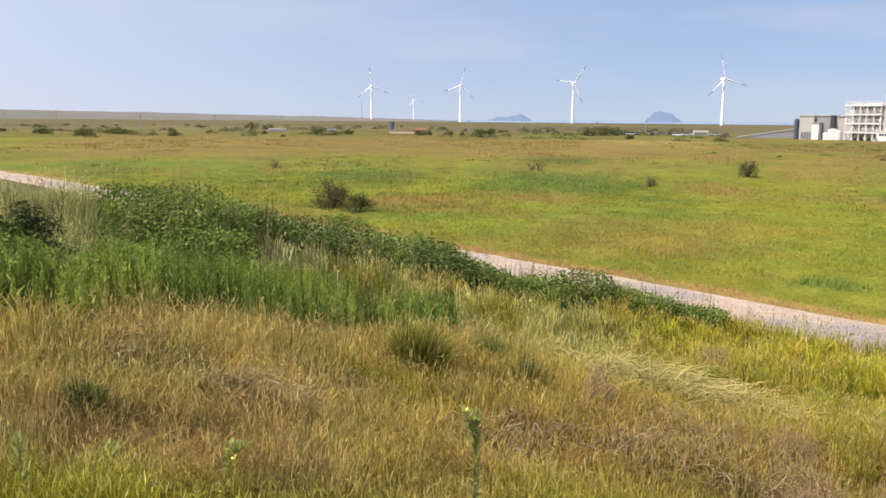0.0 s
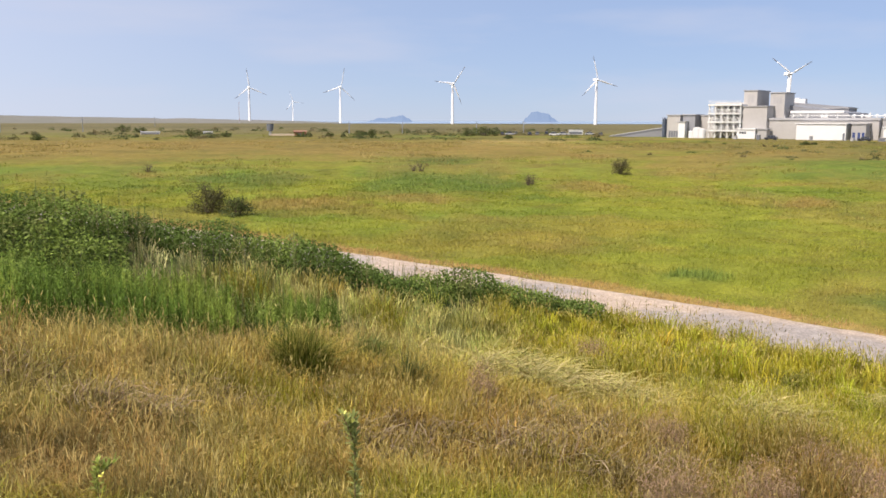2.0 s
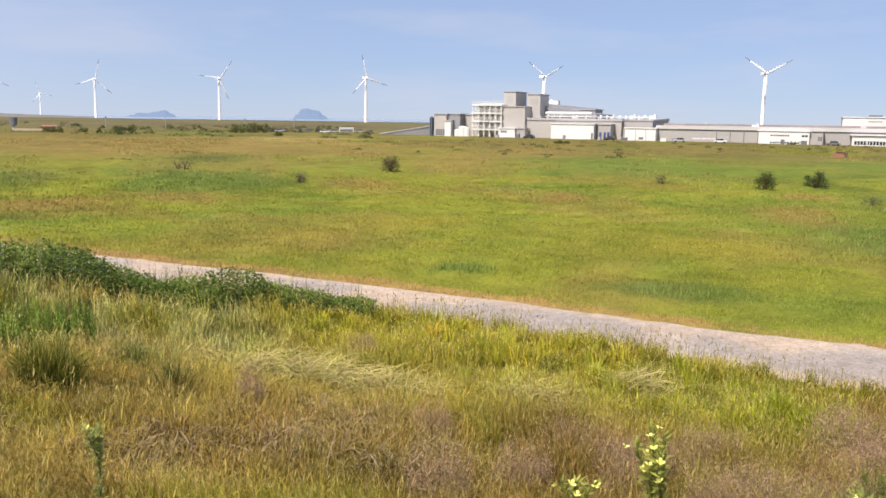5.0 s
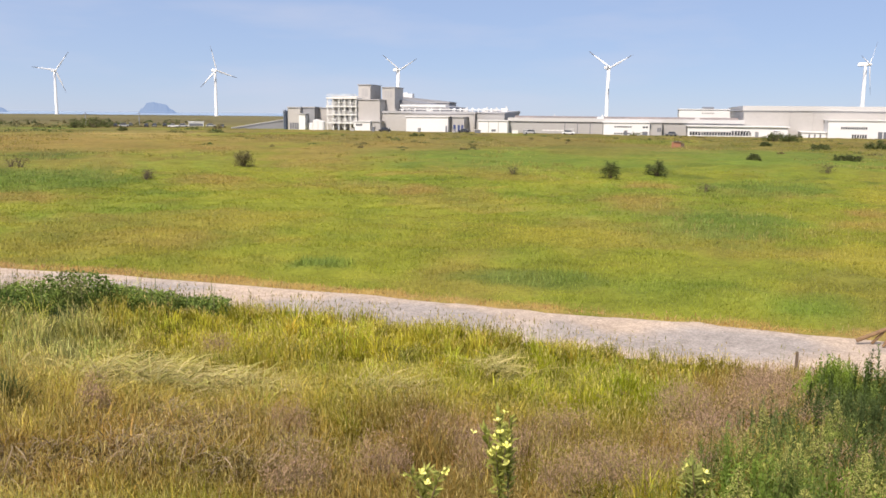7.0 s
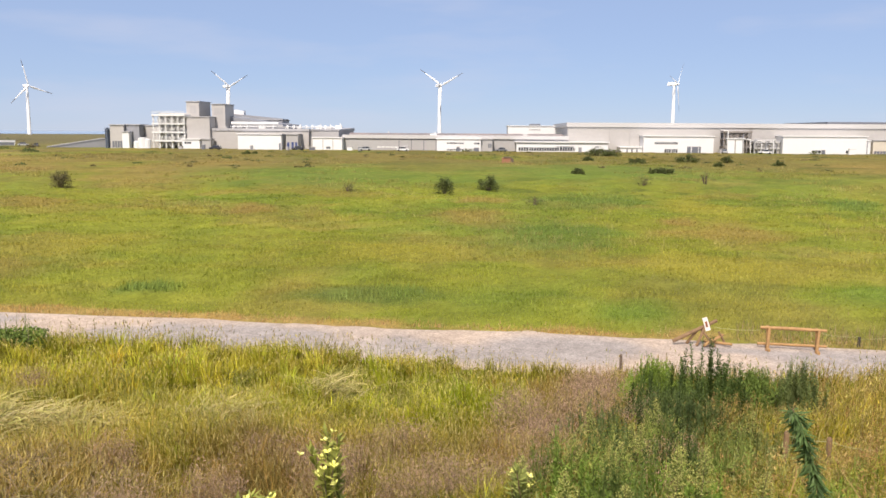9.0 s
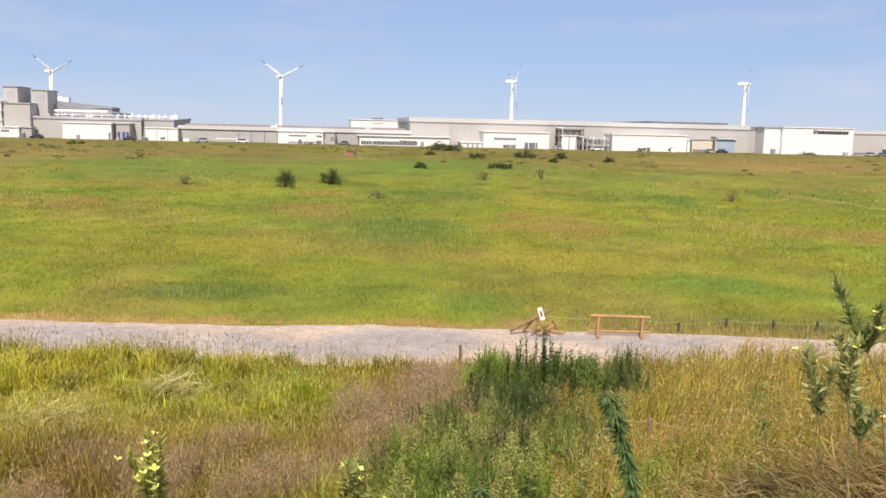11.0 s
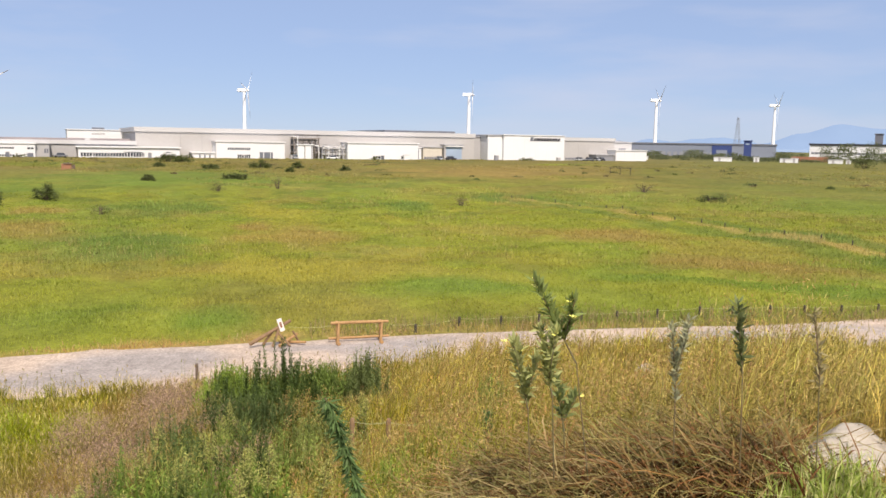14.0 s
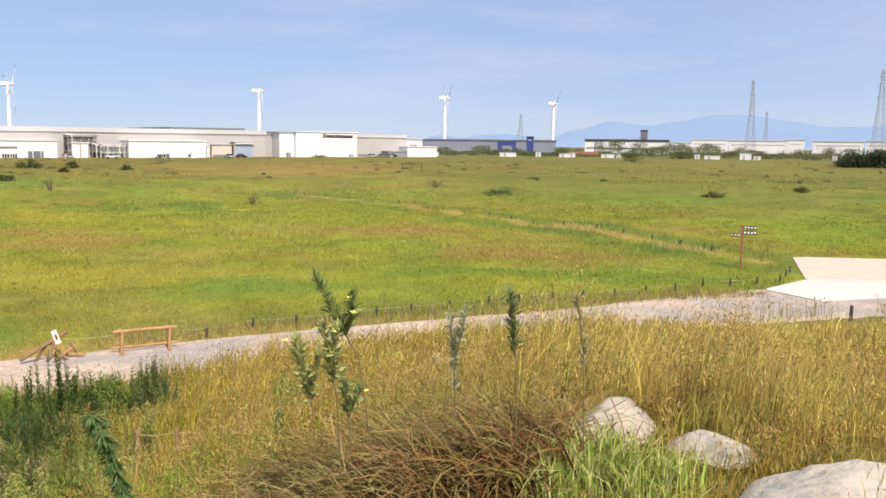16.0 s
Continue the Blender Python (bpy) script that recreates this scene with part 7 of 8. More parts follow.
OLIVE_TIP = np.array([(0.26, 0.24, 0.085), (0.34, 0.3, 0.12), (0.2, 0.2, 0.06)])
for k, (x, y, n, h, s, az) in enumerate(((5.9, 0.2, 2000, 0.95, 0.95, 0), (6.2, -0.35, 2000, 1.1, 0.95, 20), (6.4, 0.35, 1900, 1.25, 0.9, 10), (5.7, 0.75, 700, 0.7, 0.6, -20), (6.5, -0.45, 1000, 1.1, 0.7, 40), (7.0, 0.95, 1800, 1.2, 0.9, 10), (7.6, 0.65, 1500, 1.2, 0.9, 150))):
    tips = np.concatenate([STRAW, STRAW * 0.8, RUST[:2], OLIVE_TIP * 1.2, OLIVE_TIP * 1.2]) if y < 0 else np.concatenate([STRAW * 1.05, STRAW * 0.85, RUST[1:2], RUST * 0.55, OLIVE_TIP * 1.1])
    # rusty leaf bases, darkened further for the shaded heart of the tussock
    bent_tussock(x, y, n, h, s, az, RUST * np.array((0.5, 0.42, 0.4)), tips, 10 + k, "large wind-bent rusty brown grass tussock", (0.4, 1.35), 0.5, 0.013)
REED_LOW, REED_HIGH = np.array([(0.3, 0.17, 0.07), (0.24, 0.22, 0.06), (0.18, 0.2, 0.05)]), np.array([(0.48, 0.4, 0.18), (0.36, 0.35, 0.12), (0.42, 0.32, 0.15), (0.4, 0.36, 0.15)])
for k, (x, y, n, h, s, az) in enumerate(((8.0, 0.5, 700, 1.6, 1.3, 160), (8.2, -0.6, 500, 1.5, 1.2, 170), (7.4, 1.5, 700, 1.5, 1.3, 150), (8.6, -1.6, 400, 1.5, 1.2, 150), (7.6, 2.4, 600, 1.5, 1.3, 160), (9.0, 0.9, 700, 1.7, 1.4, 150), (9.2, -0.4, 600, 1.6, 1.4, 160))):
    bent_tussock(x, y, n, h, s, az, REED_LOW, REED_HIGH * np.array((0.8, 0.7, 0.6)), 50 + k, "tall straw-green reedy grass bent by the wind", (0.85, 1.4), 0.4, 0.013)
WISP_LOW, WISP_HIGH = np.array([(0.26, 0.2, 0.07), (0.22, 0.21, 0.06)]), np.array([(0.46, 0.36, 0.17), (0.36, 0.32, 0.11), (0.42, 0.29, 0.15), (0.3, 0.3, 0.09)])
for k, (x, y, n, h, s, az) in enumerate(((5.5, 0.95, 300, 1.05, 0.7, 0), (5.55, 0.6, 300, 1.1, 0.7, 0), (6.0, 1.1, 400, 1.15, 0.9, -10), (6.3, -0.1, 300, 1.2, 0.8, 20), (6.9, 0.4, 380, 1.3, 0.9, 10), (6.7, 1.3, 400, 1.15, 0.9, 0), (6.9, -0.4, 260, 1.15, 0.7, 30))):
    bent_tussock(x, y, n, h, s, az, WISP_LOW, WISP_HIGH, 70 + k, "wispy straw-green grass over a rusty tussock", (0.75, 1.4), 0.35, 0.009)
tussock(-0.38, 12.3, 2600, 0.95, 0.46, [(0.09, 0.11, 0.018), (0.12, 0.14, 0.02), (0.2, 0.2, 0.035), (0.34, 0.3, 0.07)], 1, "round dark green grass tussock among straw grass", 0.03, 0.014, 70, 0.55)
PALE_HIGH = np.array([(0.42, 0.38, 0.15), (0.34, 0.34, 0.1), (0.48, 0.4, 0.2)])
for k, (x, y, n, h, s, az) in enumerate(((3.1, 15.5, 600, 0.9, 1.0, 115), (3.9, 14.9, 750, 0.9, 1.1, 100), (4.5, 13.9, 650, 0.85, 1.0, 130), (5.2, 13.4, 500, 0.8, 0.9, 150), (10.9, 14.6, 600, 0.9, 0.9, 110), (7.3, 12.9, 600, 0.85, 1.2, 120))):
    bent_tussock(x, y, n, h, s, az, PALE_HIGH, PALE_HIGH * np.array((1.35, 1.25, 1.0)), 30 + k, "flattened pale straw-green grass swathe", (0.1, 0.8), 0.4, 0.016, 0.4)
for k, (x, y, n, h) in enumerate(((5.9, -0.95, 380, 0.46), (5.5, -0.75, 240, 0.38), (5.65, -1.25, 240, 0.36), (6.05, -1.45, 180, 0.28), (5.3, -1.1, 160, 0.3))):
    tussock(x, y, n, h, 0.5, [(0.27, 0.35, 0.06), (0.36, 0.43, 0.09), (0.22, 0.28, 0.045), (0.5, 0.48, 0.2)], 20 + k, "fresh green grass tuft before the boulders", 0.1, 0.01)


# curled rusty clumps and drooping yellow-green clumps
rng = np.random.default_rng(16)
CURL_LOW, CURL_HIGH = np.array([(0.2, 0.13, 0.07), (0.13, 0.09, 0.04), (0.22, 0.17, 0.07)]), np.array([(0.5, 0.38, 0.24), (0.42, 0.3, 0.18), (0.36, 0.3, 0.13), (0.58, 0.47, 0.32)])
OLIVE_LOW, OLIVE_HIGH = np.array([(0.2, 0.19, 0.04), (0.15, 0.15, 0.03)]), np.array([(0.4, 0.37, 0.09), (0.34, 0.33, 0.07), (0.46, 0.41, 0.15)])
spots = [(3.4, 12.5), (3.7, 10.2), (2.2, 9.1), (1.7, 11.2), (2.1, 9.5), (0.6, 8.1), (4.3, 11.4), (2.9, 10.8), (1.1, 9.6), (-0.6, 8.8), (3.0, 8.6), (-1.6, 7.3), (0.2, 10.6), (-3.2, 8.2), (-1.9, 9.9), (4.4, 9.3)]
spots += [(7.6, 17.0), (9.2, 15.6), (10.4, 14.6), (8.4, 13.4), (11.6, 13.1), (6.4, 15.0), (9.6, 12.2), (12.1, 15.7), (10.0, 17.4), (7.0, 12.0), (5.6, 17.6), (12.9, 13.9), (8.2, 18.8), (11.2, 11.4)]
for k, (x, y) in enumerate(spots):
    rusty = k < 16
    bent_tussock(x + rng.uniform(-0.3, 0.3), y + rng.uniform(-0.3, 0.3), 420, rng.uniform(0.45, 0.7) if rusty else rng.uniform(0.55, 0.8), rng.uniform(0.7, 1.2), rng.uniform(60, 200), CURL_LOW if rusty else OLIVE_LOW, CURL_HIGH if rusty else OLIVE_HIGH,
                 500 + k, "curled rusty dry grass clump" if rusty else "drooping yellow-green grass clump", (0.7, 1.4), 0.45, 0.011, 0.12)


# soft flowering panicles over the tall grass
rng = np.random.default_rng(15)
x, y = scatter(11500, 6.4, 24, 62, 116, 0.1, rng)
ok = rooted(x, y) & (clouded(x, y, 1.4, 88) > 0.36)
x, y = x[ok], y[ok]
r, k = np.hypot(x, y), int(ok.sum())
h = sward_height(x, y) * rng.uniform(1.0, 1.45, k) + 0.08 + 0.18 * ease(69, 74, np.degrees(np.arctan2(x, y))) * (1 - ease(90, 97, np.degrees(np.arctan2(x, y))))
tone = np.array([(0.45, 0.315, 0.12), (0.385, 0.28, 0.075), (0.28, 0.25, 0.045), (0.37, 0.2, 0.075)])[rng.integers(0, 4, k)] * rng.uniform(0.65, 1.35, (k, 1))
stalk = stems(x, y, h, np.maximum(0.003, 0.0005 * r), tone * 0.8, rng, 0.16, 0.16, 145)
m = 12
up = np.repeat(stalk[3], m, axis=0)
low = np.repeat(np.stack([x, y, height(x, y)], 1), m, axis=0)
at = up + (low - up) * rng.uniform(0, 0.34, (k * m, 1)) + rng.normal(0, 0.022, (k * m, 3))
seed = leaves(at, rng.uniform(0.025, 0.06, k * m), np.repeat(tone, m, axis=0) * rng.uniform(0.7, 1.35, (k * m, 1)), rng, -0.3, 0.2)
joined("panicle_grass", [stalk, seed], M_GRASS, "soft flowering panicles over the tall grass")


# arching tufts through the tall grass
rng = np.random.default_rng(14)
cx, cy = scatter(1700, 4.2, 16, -31, 114, 0.2, rng)
ok = rooted(cx, cy)
cx, cy = cx[ok], cy[ok]
k = len(cx)
tone = near_growth(cx, cy)
tone = tone * rng.uniform(0.8, 1.3, (k, 1)) + np.array((0.06, 0.045, 0.02)) * rng.uniform(0, 1.5, (k, 1))
per = 30
q = np.repeat(np.arange(k), per)
spread = rng.uniform(0.05, 0.16, k)[q]
x, y = cx[q] + rng.normal(0, 1, k * per) * spread, cy[q] + rng.normal(0, 1, k * per) * spread
lean = rng.uniform(0, 360, k)[q]
aim = np.where(rng.uniform(0, 1, k * per) < 0.5, rng.uniform(0, 360, k * per), lean + rng.normal(0, 30, k * per))
length = (0.3 + 0.9 * sward_height(x, y)) * rng.uniform(0.6, 1.2, k * per)
wide = np.maximum(0.0035, 0.00075 * np.hypot(x, y)) * rng.uniform(0.6, 1.4, k * per)
hi = tone[q] * rng.uniform(0.85, 1.6, (k * per, 1))
# root tint browned and darkened, standing in for the shaded hollow beneath
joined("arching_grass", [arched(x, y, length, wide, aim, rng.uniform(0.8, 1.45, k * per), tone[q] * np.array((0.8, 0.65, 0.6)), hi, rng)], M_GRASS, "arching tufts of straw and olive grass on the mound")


def feathery_clump(x, y, w, h, seed):
    """A cloud of hair-thin flowering stems over a few blades."""
    rng = np.random.default_rng(seed)
    p = thing("feathery_grass", pose(x, y, float(height(x, y)[0])), "clump of feathery mauve-brown flowering grass", "grass clump", "feathery grass clumps")
    n = 380
    a, r = rng.uniform(0, 6.2832, n), np.sqrt(rng.uniform(0, 1, n))
    root = np.stack([0.25 * w * r * np.cos(a), 0.25 * w * r * np.sin(a), np.zeros(n)], 1)
    tip = np.stack([0.5 * w * r * np.cos(a), 0.5 * w * r * np.sin(a), h * (1 - 0.4 * r ** 2) * rng.uniform(0.45, 1.15, n)], 1)
    side = np.stack([np.cos(a * 3), np.sin(a * 3), np.zeros(n)], 1) * 0.002
    b = np.arange(n) * 3
    tri = np.stack([b, b + 1, b + 2], 1)
    sheet("stem_tuft", np.stack([root - side, root + side, tip], 1).reshape(-1, 3), tri, M_GRASS, np.repeat(np.array([(0.3, 0.23, 0.12)]) * rng.uniform(0.7, 1.3, (n, 1)), 3, axis=0), p)
    m = 9
    at = np.repeat(tip, m, axis=0) - np.repeat(tip - root, m, axis=0) * rng.uniform(0, 0.6, (n * m, 1)) + rng.normal(0, 0.04, (n * m, 3))
    v, t, c = leaves(at, rng.uniform(0.022, 0.05, n * m) * (1 if math.hypot(x, y) < 12 else 1.4), np.array([(0.38, 0.255, 0.165)]) * rng.uniform(0.55, 1.45, (n * m, 1)), rng, -0.4, 0.16)
    sheet("plume", v, t, M_GRASS, c, p)


for k, (x, y, w, h) in enumerate(((3.38, 7.56, 0.8, 0.75), (4.65, 8.19, 0.8, 0.7), (6.67, 8.78, 0.8, 0.6), (2.31, 12.19, 0.5, 0.8), (6.17, 18.88, 0.8, 0.7), (13.99, 10.29, 1.6, 0.8), (17.0, 11.11, 1.6, 0.85), (8.18, 6.47, 0.8, 0.7), (10.34, 6.16, 0.9, 0.7), (12.61, 10.68, 1.4, 0.8), (15.74, 11.39, 1.6, 0.85), (12.82, 8.15, 1.0, 0.7), (6.47, 8.0, 0.8, 0.65), (6.05, 9.48, 0.8, 0.6), (11.93, 6.65, 0.7, 0.6), (8.56, 5.11, 0.7, 0.6),
                                  (11.5, 9.8, 1.3, 0.8), (11.2, 9.0, 1.2, 0.8), (13.0, 9.6, 1.5, 0.85), (14.9, 10.4, 1.6, 0.9), (14.6, 9.4, 1.3, 0.85), (12.3, 8.9, 1.2, 0.8), (9.8, 7.7, 1.1, 0.75), (9.8, 8.5, 1.1, 0.7), (7.84, 6.86, 1.0, 0.7), (6.9, 6.5, 0.9, 0.7), (7.2, 7.3, 0.9, 0.65), (6.2, 6.7, 0.9, 0.65), (16.4, 11.9, 1.6, 0.85), (17.2, 12.2, 1.4, 0.8), (12.2, 10.3, 1.3, 0.8), (6.3, 8.8, 0.8, 0.75), (5.75, 7.6, 0.9, 0.7), (7.45, 8.75, 0.9, 0.75), (8.6, 9.5, 1.0, 0.7), (4.4, 10.25, 0.7, 0.65))):
    feathery_clump(x, y, w, h, 400 + k)


def goldenrod(x, y, h, lean, seed):
    """A leafy stalk under a loose cone of pale yellow-green florets on arching side twigs."""
    rng = np.random.default_rng(seed)
    p = thing("goldenrod", pose(x, y, float(height(x, y)[0])), "goldenrod stalk with a pale yellow-green plume", "plant", "goldenrods in the tall grass")
    tip = Vector((lean[0], lean[1], h))
    bm = bmesh.new()
    tube(bm, Vector((0, 0, -0.03)), tip, 0.006, 0.0025, 6)
    for k in range(14):
        q = 0.64 + 0.33 * k / 14
        a, reach = k * 2.4, 0.15 * (1.02 - q) / 0.38 + 0.02
        s = tip * q
        tube(bm, s, s + Vector((reach * math.cos(a), reach * math.sin(a), 0.05)), 0.002, 0.001, 3)
    part("stem", bm, M_STALK, p)
    q = np.linspace(0.12, 0.85, int(110 * h))
    pts = np.array([tip * float(f) for f in q])
    v, t, c = leaves(pts, 0.12 * (1.15 - 0.6 * q) * rng.uniform(0.7, 1.25, len(q)), np.array([(0.17, 0.215, 0.05)]) * rng.uniform(0.65, 1.5, (len(q), 1)), rng, -0.35, 0.2)
    sheet("foliage", v, t, M_LEAF, c, p)
    n = 620
    q, a = 1 - 0.4 * rng.uniform(0, 1, n) ** 0.8, rng.integers(0, 14, n) * 2.4 + rng.normal(0, 0.16, n)
    reach = (0.16 * (1.02 - q) / 0.4 + 0.012) * rng.uniform(0.15, 1, n)
    at = np.array(tip)[None, :] * q[:, None] + np.stack([reach * np.cos(a), reach * np.sin(a), 0.35 * reach - 1.2 * reach ** 2], 1)
    v, t, c = leaves(at, rng.uniform(0.012, 0.03, n), np.array([(0.4, 0.4, 0.11)]) * rng.uniform(0.6, 1.35, (n, 1)), rng, -0.2, 0.4)
    tagged(sheet("plume", v, t, M_GRASS, c, p), kind="stuff")


M_STALK = material("stalk", (0.12, 0.12, 0.05), 0.8, grain=0.4, scale=30.0, second=(0.2, 0.09, 0.05))
rng = np.random.default_rng(17)
for k, (x, y) in enumerate(((9.77, 6.91), (7.49, 4.96), (12.25, 7.43), (8.48, 6.17), (9.97, 6.38), (6.58, 5.37), (6.32, 3.99), (7.76, 4.36), (7.11, 3.71), (5.87, 4.21), (8.07, 4.5), (11.65, 7.18), (12.79, 6.01), (7.4, 4.79), (7.32, 3.3), (5.61, 2.6),
                            (9.2, 5.7), (6.1, 3.4), (13.29, 5.62), (13.1, 5.4))):
    goldenrod(x, y, rng.uniform(0.85, 1.1), (rng.uniform(-0.08, 0.08), rng.uniform(-0.12, 0.04)), 600 + k)


# ---- evening primroses and other single plants ----
M_PETAL = material("petal", (0.75, 0.72, 0.12), 0.6, grain=0.2, scale=40.0, second=(0.8, 0.78, 0.35))


def primrose(x, y, h, seed, label="evening primrose with pale yellow flowers", lean=(0.0, 0.0), bloom=5, branches=2, bare=0.25, tone=(0.15, 0.19, 0.06)):
    rng = np.random.default_rng(seed)
    p = thing("evening_primrose", pose(x, y, float(height(x, y)[0])), label, "plant", "evening primroses")
    kink = Vector((lean[0] * 0.35, lean[1] * 0.35, h * 0.68))
    stalks = [(Vector((0, 0, -0.03)), kink), (kink, Vector((lean[0], lean[1], h)))]
    for k in range(branches):
        a, q = rng.uniform(0, 6.2832), rng.uniform(0.05, 0.4)
        s = stalks[1][0].lerp(stalks[1][1], q)
        stalks.append((s, s + Vector((0.09 * math.cos(a), 0.09 * math.sin(a), h * rng.uniform(0.16, 0.27)))))
    bm = bmesh.new()
    for s, e in stalks:
        tube(bm, s, e, 0.006, 0.003, 6)
    part("stem", bm, M_STALK, p)
    pts = []
    for s, e in stalks:
        for q in np.linspace(0.0, 0.97, int(280 * (e - s).length) + 6):
            if s.lerp(e, float(q)).z > bare * h:
                pts.append(s.lerp(e, float(q)))
    pts = np.array(pts)
    v, t, c = leaves(pts, (0.09 if bare > 0.65 else 0.065) * rng.uniform(0.6, 1.2, len(pts)), np.tile(np.array(tone) * 1.5, (len(pts), 1)) * rng.uniform(0.7, 1.3, (len(pts), 1)), rng, -0.85, 0.26)
    sheet("foliage", v, t, M_LEAF, c, p)
    for k in range(bloom):
        s, e = stalks[1 + k % (len(stalks) - 1)]
        c = e - (e - s).normalized() * (0.02 + 0.05 * (k // (len(stalks) - 1))) + Vector((rng.normal(0, 0.03), rng.normal(0, 0.03), 0.01))
        bm = bmesh.new()
        tilt = Matrix.Translation(c) @ Euler((rng.uniform(-0.6, 0.6), rng.uniform(-0.6, 0.6), rng.uniform(0, 6))).to_matrix().to_4x4()
        mid = bm.verts.new(tilt @ Vector((0, 0, -0.012)))
        for i in range(4):
            a = math.pi / 2 * i
            ring = [bm.verts.new(tilt @ Vector((0.022 * math.cos(a + o) * f, 0.022 * math.sin(a + o) * f, zz))) for o, f, zz in ((-0.6, 0.8, 0.002), (-0.2, 1.1, 0.006), (0.2, 1.1, 0.006), (0.6, 0.8, 0.002))]
            bm.faces.new((mid, *ring))
        part("flower", bm, M_PETAL, p, "pale yellow flower")
    return p


primrose(5.77, 0.45, 1.68, 200, "tall evening primrose with pale yellow flowers", (-0.06, 0.44), 6, 1, 0.76, (0.15, 0.185, 0.055))
primrose(5.75, 0.7, 1.46, 201, "tall evening primrose with pale yellow flowers", (-0.02, 0.14), 5, 2, 0.72, (0.26, 0.27, 0.1))
primrose(5.7, 0.84, 1.42, 202, "tall evening primrose with pale yellow flowers", (-0.02, 0.16), 4, 2, 0.7, (0.27, 0.28, 0.11))
primrose(6.0, 0.68, 1.14, 203, "tall evening primrose with pale yellow flowers", (0, 0.1), 2, 1, 0.75, (0.17, 0.2, 0.07))
primrose(5.9, -0.02, 1.3, 217, "grey-green feathery weed stalk", (0, 0.06), 0, 2, 0.6, (0.28, 0.28, 0.17))
primrose(5.87, -0.42, 1.36, 204, "slender leafy weed stalk without flowers", (0, 0.08), 0, 0, 0.7, (0.11, 0.13, 0.05))
primrose(5.86, -0.85, 1.26, 205, "slender leafy weed stalk without flowers", (0, 0.08), 0, 0, 0.62, (0.26, 0.22, 0.11))
primrose(2.42, 3.5, 1.0, 206, "evening primrose with pale yellow flowers", (0, 0), 6, 2, 0.5, (0.22, 0.23, 0.055))
primrose(3.0, 3.56, 1.36, 207, "tall evening primrose with pale yellow flowers", (0, 0), 4, 1, 0.5, (0.22, 0.23, 0.055))
primrose(3.94, 3.03, 1.18, 208, "tall evening primrose with pale yellow flowers", (0, 0), 4, 2, 0.6, (0.19, 0.21, 0.055))
primrose(4.05, 2.9, 1.0, 209, "evening primrose with pale yellow flowers", (0, 0), 3, 1, 0.5, (0.19, 0.21, 0.055))
primrose(2.87, 3.47, 1.3, 210, "tall evening primrose with pale yellow flowers", (0, 0), 8, 3, 0.5, (0.24, 0.25, 0.055))
primrose(4.07, 3.2, 1.2, 212, "tall evening primrose with pale yellow flowers", (0, 0), 3, 1, 0.6, (0.19, 0.21, 0.055))
primrose(0.2, 5.04, 0.8, 213, "evening primrose with pale yellow flowers", (0, 0), 4, 2, 0.25, (0.2, 0.22, 0.07))
primrose(-1.26, 4.84, 0.3, 214, "evening primrose with pale yellow flowers", (0, 0), 3, 1, 0.3, (0.24, 0.28, 0.07))
primrose(-1.9, 4.62, 0.26, 215, "evening primrose with pale yellow flowers", (0, 0), 2, 1, 0.3, (0.24, 0.28, 0.07))
primrose(-2.1, 4.05, 0.36, 216, "slender leafy weed stalk without flowers", (0, 0), 0, 0, 0.3, (0.22, 0.26, 0.08))

# drooping ragweed-like plant with a heavy toothed plume
def plume_weed(x, y, h, bend, seed, label):
    rng = np.random.default_rng(seed)
    p = thing("plume_weed", pose(x, y, float(height(x, y)[0])), label, "plant", "plume weeds")
    pts, bm, last = [], bmesh.new(), Vector((0, 0, -0.03))
    for k in range(1, 15):
        s = k / 14
        nxt = Vector((bend[0] * s ** 1.4, bend[1] * s ** 1.4, h * (s - 0.1 * s ** 5)))
        tube(bm, last, nxt, 0.011 * (1.1 - s * 0.7), 0.011 * (1.05 - s * 0.7), 6)
        for _ in range(120 if s > 0.25 else 4):
            pts.append(last.lerp(nxt, rng.uniform(0, 1)))
        last = nxt
    part("stem", bm, M_STALK, p)
    pts = np.array(pts)
    v, t, c = leaves(pts, 0.085 * rng.uniform(0.6, 1.1, len(pts)), np.tile((0.12, 0.19, 0.06), (len(pts), 1)) * rng.uniform(0.6, 1.4, (len(pts), 1)), rng, 0.7, 0.16)
    sheet("foliage", v, t, M_LEAF, c, p)


plume_weed(4.32, 1.3, 1.55, (-0.1, 0.3), 1, "drooping dark green plume-leaved weed")
plume_weed(3.97, 2.02, 1.06, (-0.04, 0.12), 2, "small drooping green plume-leaved weed")
plume_weed(9.12, 2.1, 1.05, (0.02, 0.04), 3, "upright dark green plume-leaved weed")


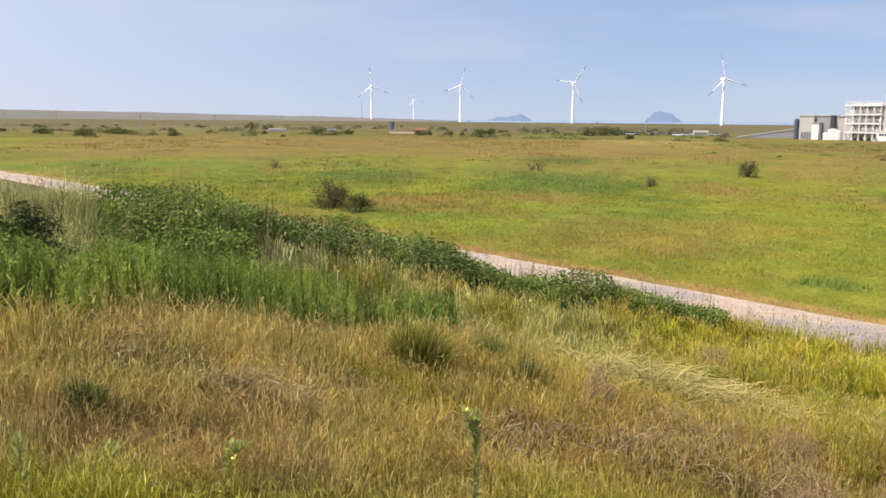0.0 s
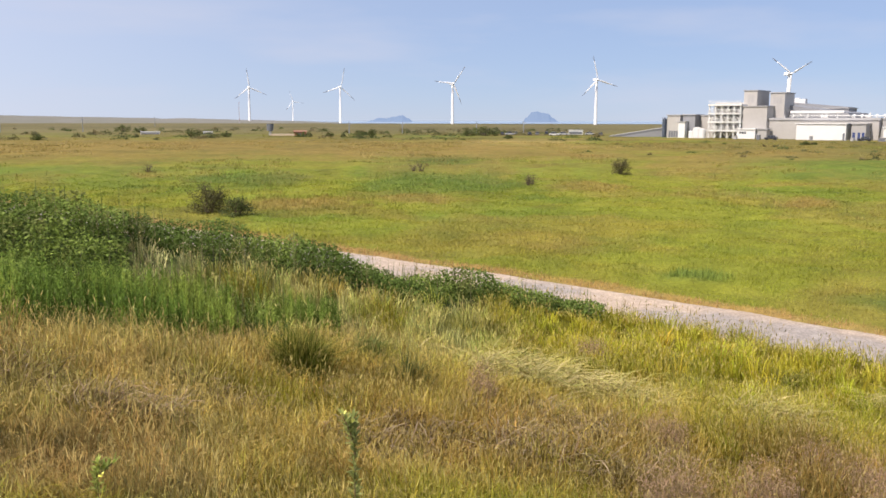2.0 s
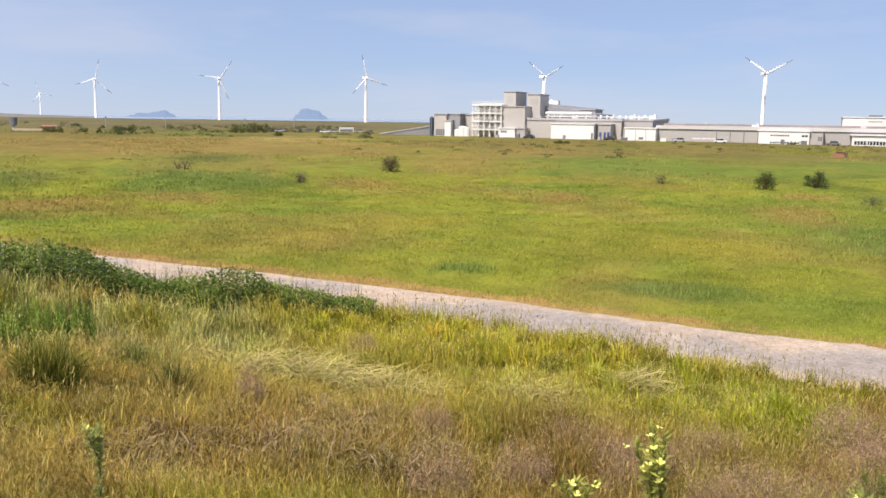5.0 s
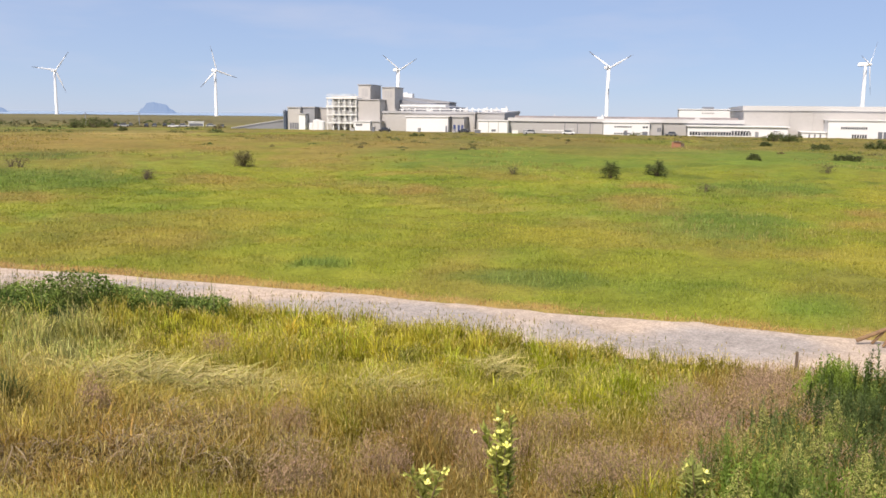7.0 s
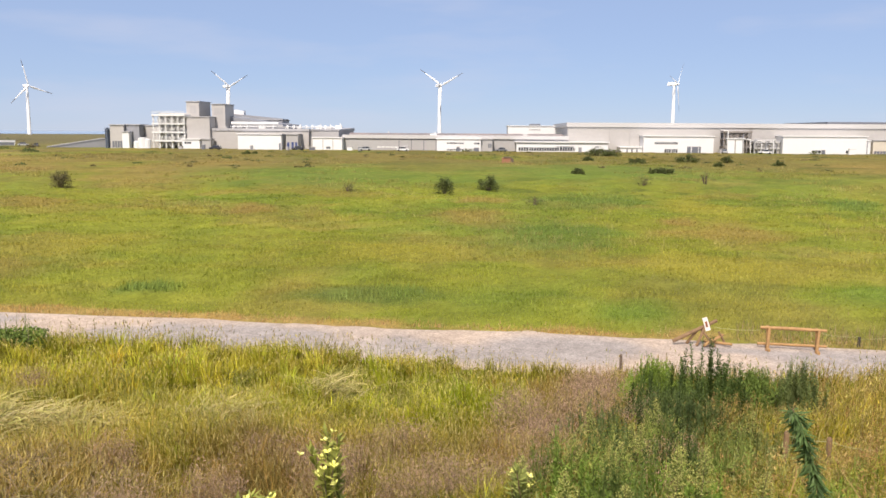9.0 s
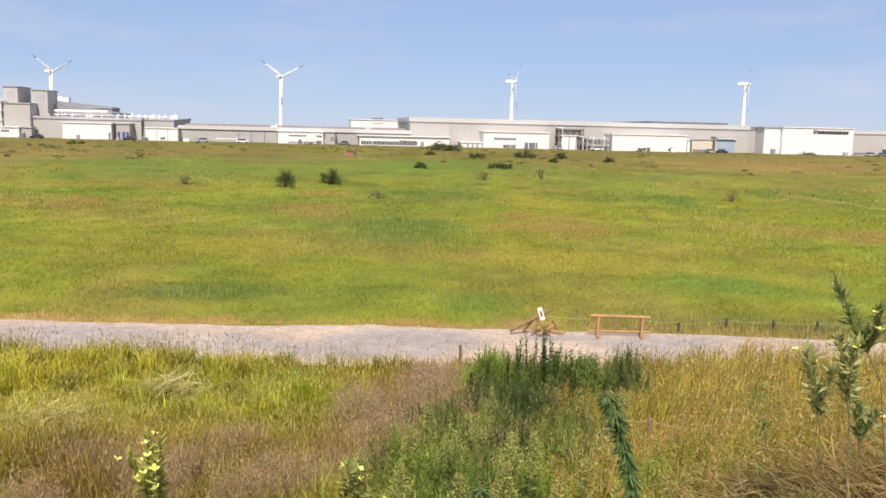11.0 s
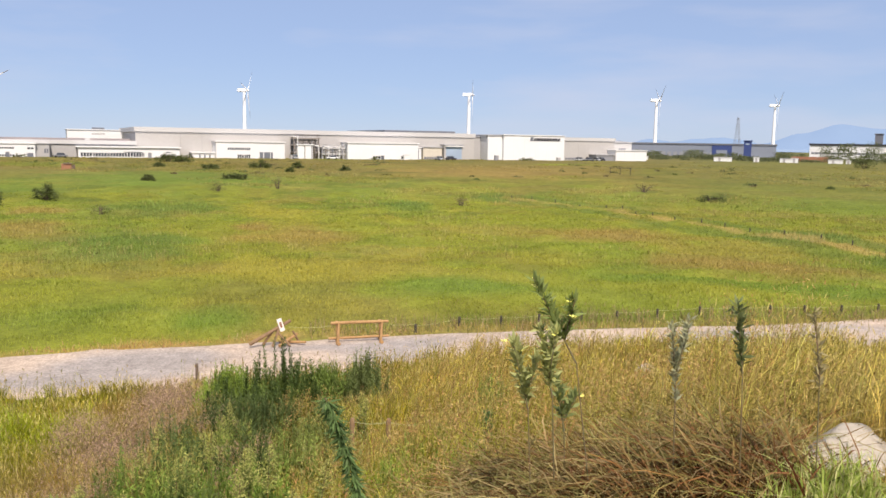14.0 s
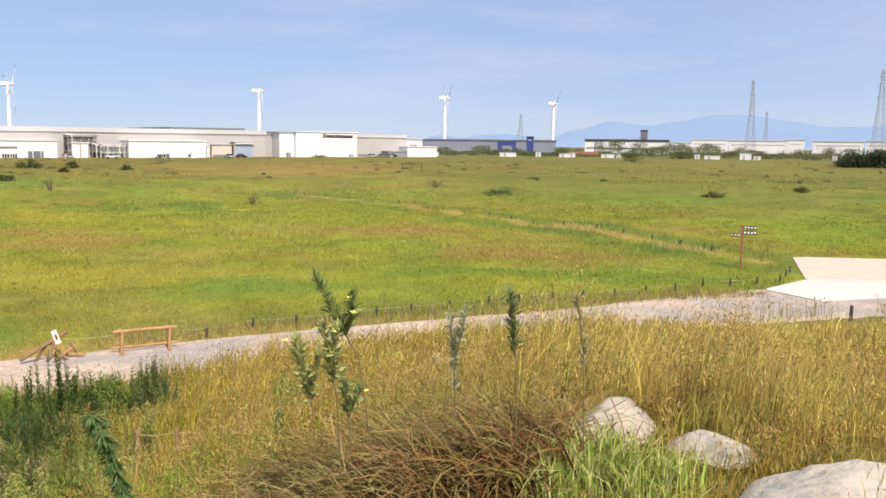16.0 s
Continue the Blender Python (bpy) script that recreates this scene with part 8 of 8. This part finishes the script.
# ---- parked cars and bins before the factory ----
M_TYRE = material("tyre", (0.02, 0.02, 0.02), 0.9, grain=0.3, scale=10.0)
CAR_PAINTS = [material("car_paint_" + n, c, 0.35, grain=0.1, scale=2.0) for n, c in (("white", (0.75, 0.75, 0.74)), ("silver", (0.4, 0.41, 0.42)), ("black", (0.03, 0.03, 0.035)), ("grey", (0.16, 0.165, 0.17)))]


def parked_car(m, paint, label):
    c = thing("parked_car", m, label, "car", "cars parked at the factory")
    bm = bmesh.new()
    box(bm, -2.1, 2.1, -0.85, 0.85, 0.28, 0.85)
    bmesh.ops.bevel(bm, geom=bm.edges[:], offset=0.1, segments=2, affect="EDGES")
    part("body", bm, paint, c)
    bm = bmesh.new()
    vs = box(bm, -1.5, 1.1, -0.78, 0.78, 0.86, 1.45)
    for q in vs[4:]:
        q.co.x *= 0.72
        q.co.y *= 0.85
    part("cabin", bm, M_GLASS, c)
    bm = bmesh.new()
    box(bm, -1.05, 0.78, -0.66, 0.66, 1.452, 1.5)
    part("roof", bm, paint, c)
    for x in (-1.35, 1.35):
        for y in (-0.8, 0.8):
            bm = bmesh.new()
            tube(bm, (x, y - 0.1, 0.31), (x, y + 0.1, 0.31), 0.31, 0.31, 14)
            part("wheel", bm, M_TYRE, c)
    return c


rng = np.random.default_rng(31)
for k, u in enumerate((-97, -68, -44, -31, 3, 79, 92, 134, 139, 198, 202, 206, 209)):
    shade = int(rng.integers(0, 4))
    parked_car(at_facade(u, -13 + rng.uniform(-1.5, 1.5)) @ pose(0, 0, 0, 0, 0, float(rng.choice((0, 90, 180)))), CAR_PAINTS[shade],
               ("white", "silver", "black", "dark grey")[shade] + " car parked before the factory")
for k, az in enumerate((11.6, 12.1, 12.5, 13.4, 13.9, 14.5, 15.0, 15.6, 17.3, 18.0)):
    shade = int(rng.integers(0, 4))
    parked_car(place(az, 372 + 9 * (k % 3), -0.05, float(rng.choice((0, 90)))), CAR_PAINTS[shade], ("white", "silver", "black", "dark grey")[shade] + " car parked in the yard across the plain")
for k, u in enumerate((-8.5, 36, 39.5, 42, 108, 170, 173)):
    shrub(*(at_facade(u, -15) @ Vector((0, 0, 0)))[:2], 4.5, 1.4, MID_LEAF, 260, 0.4, 300 + k, "low clipped green bush before the factory")
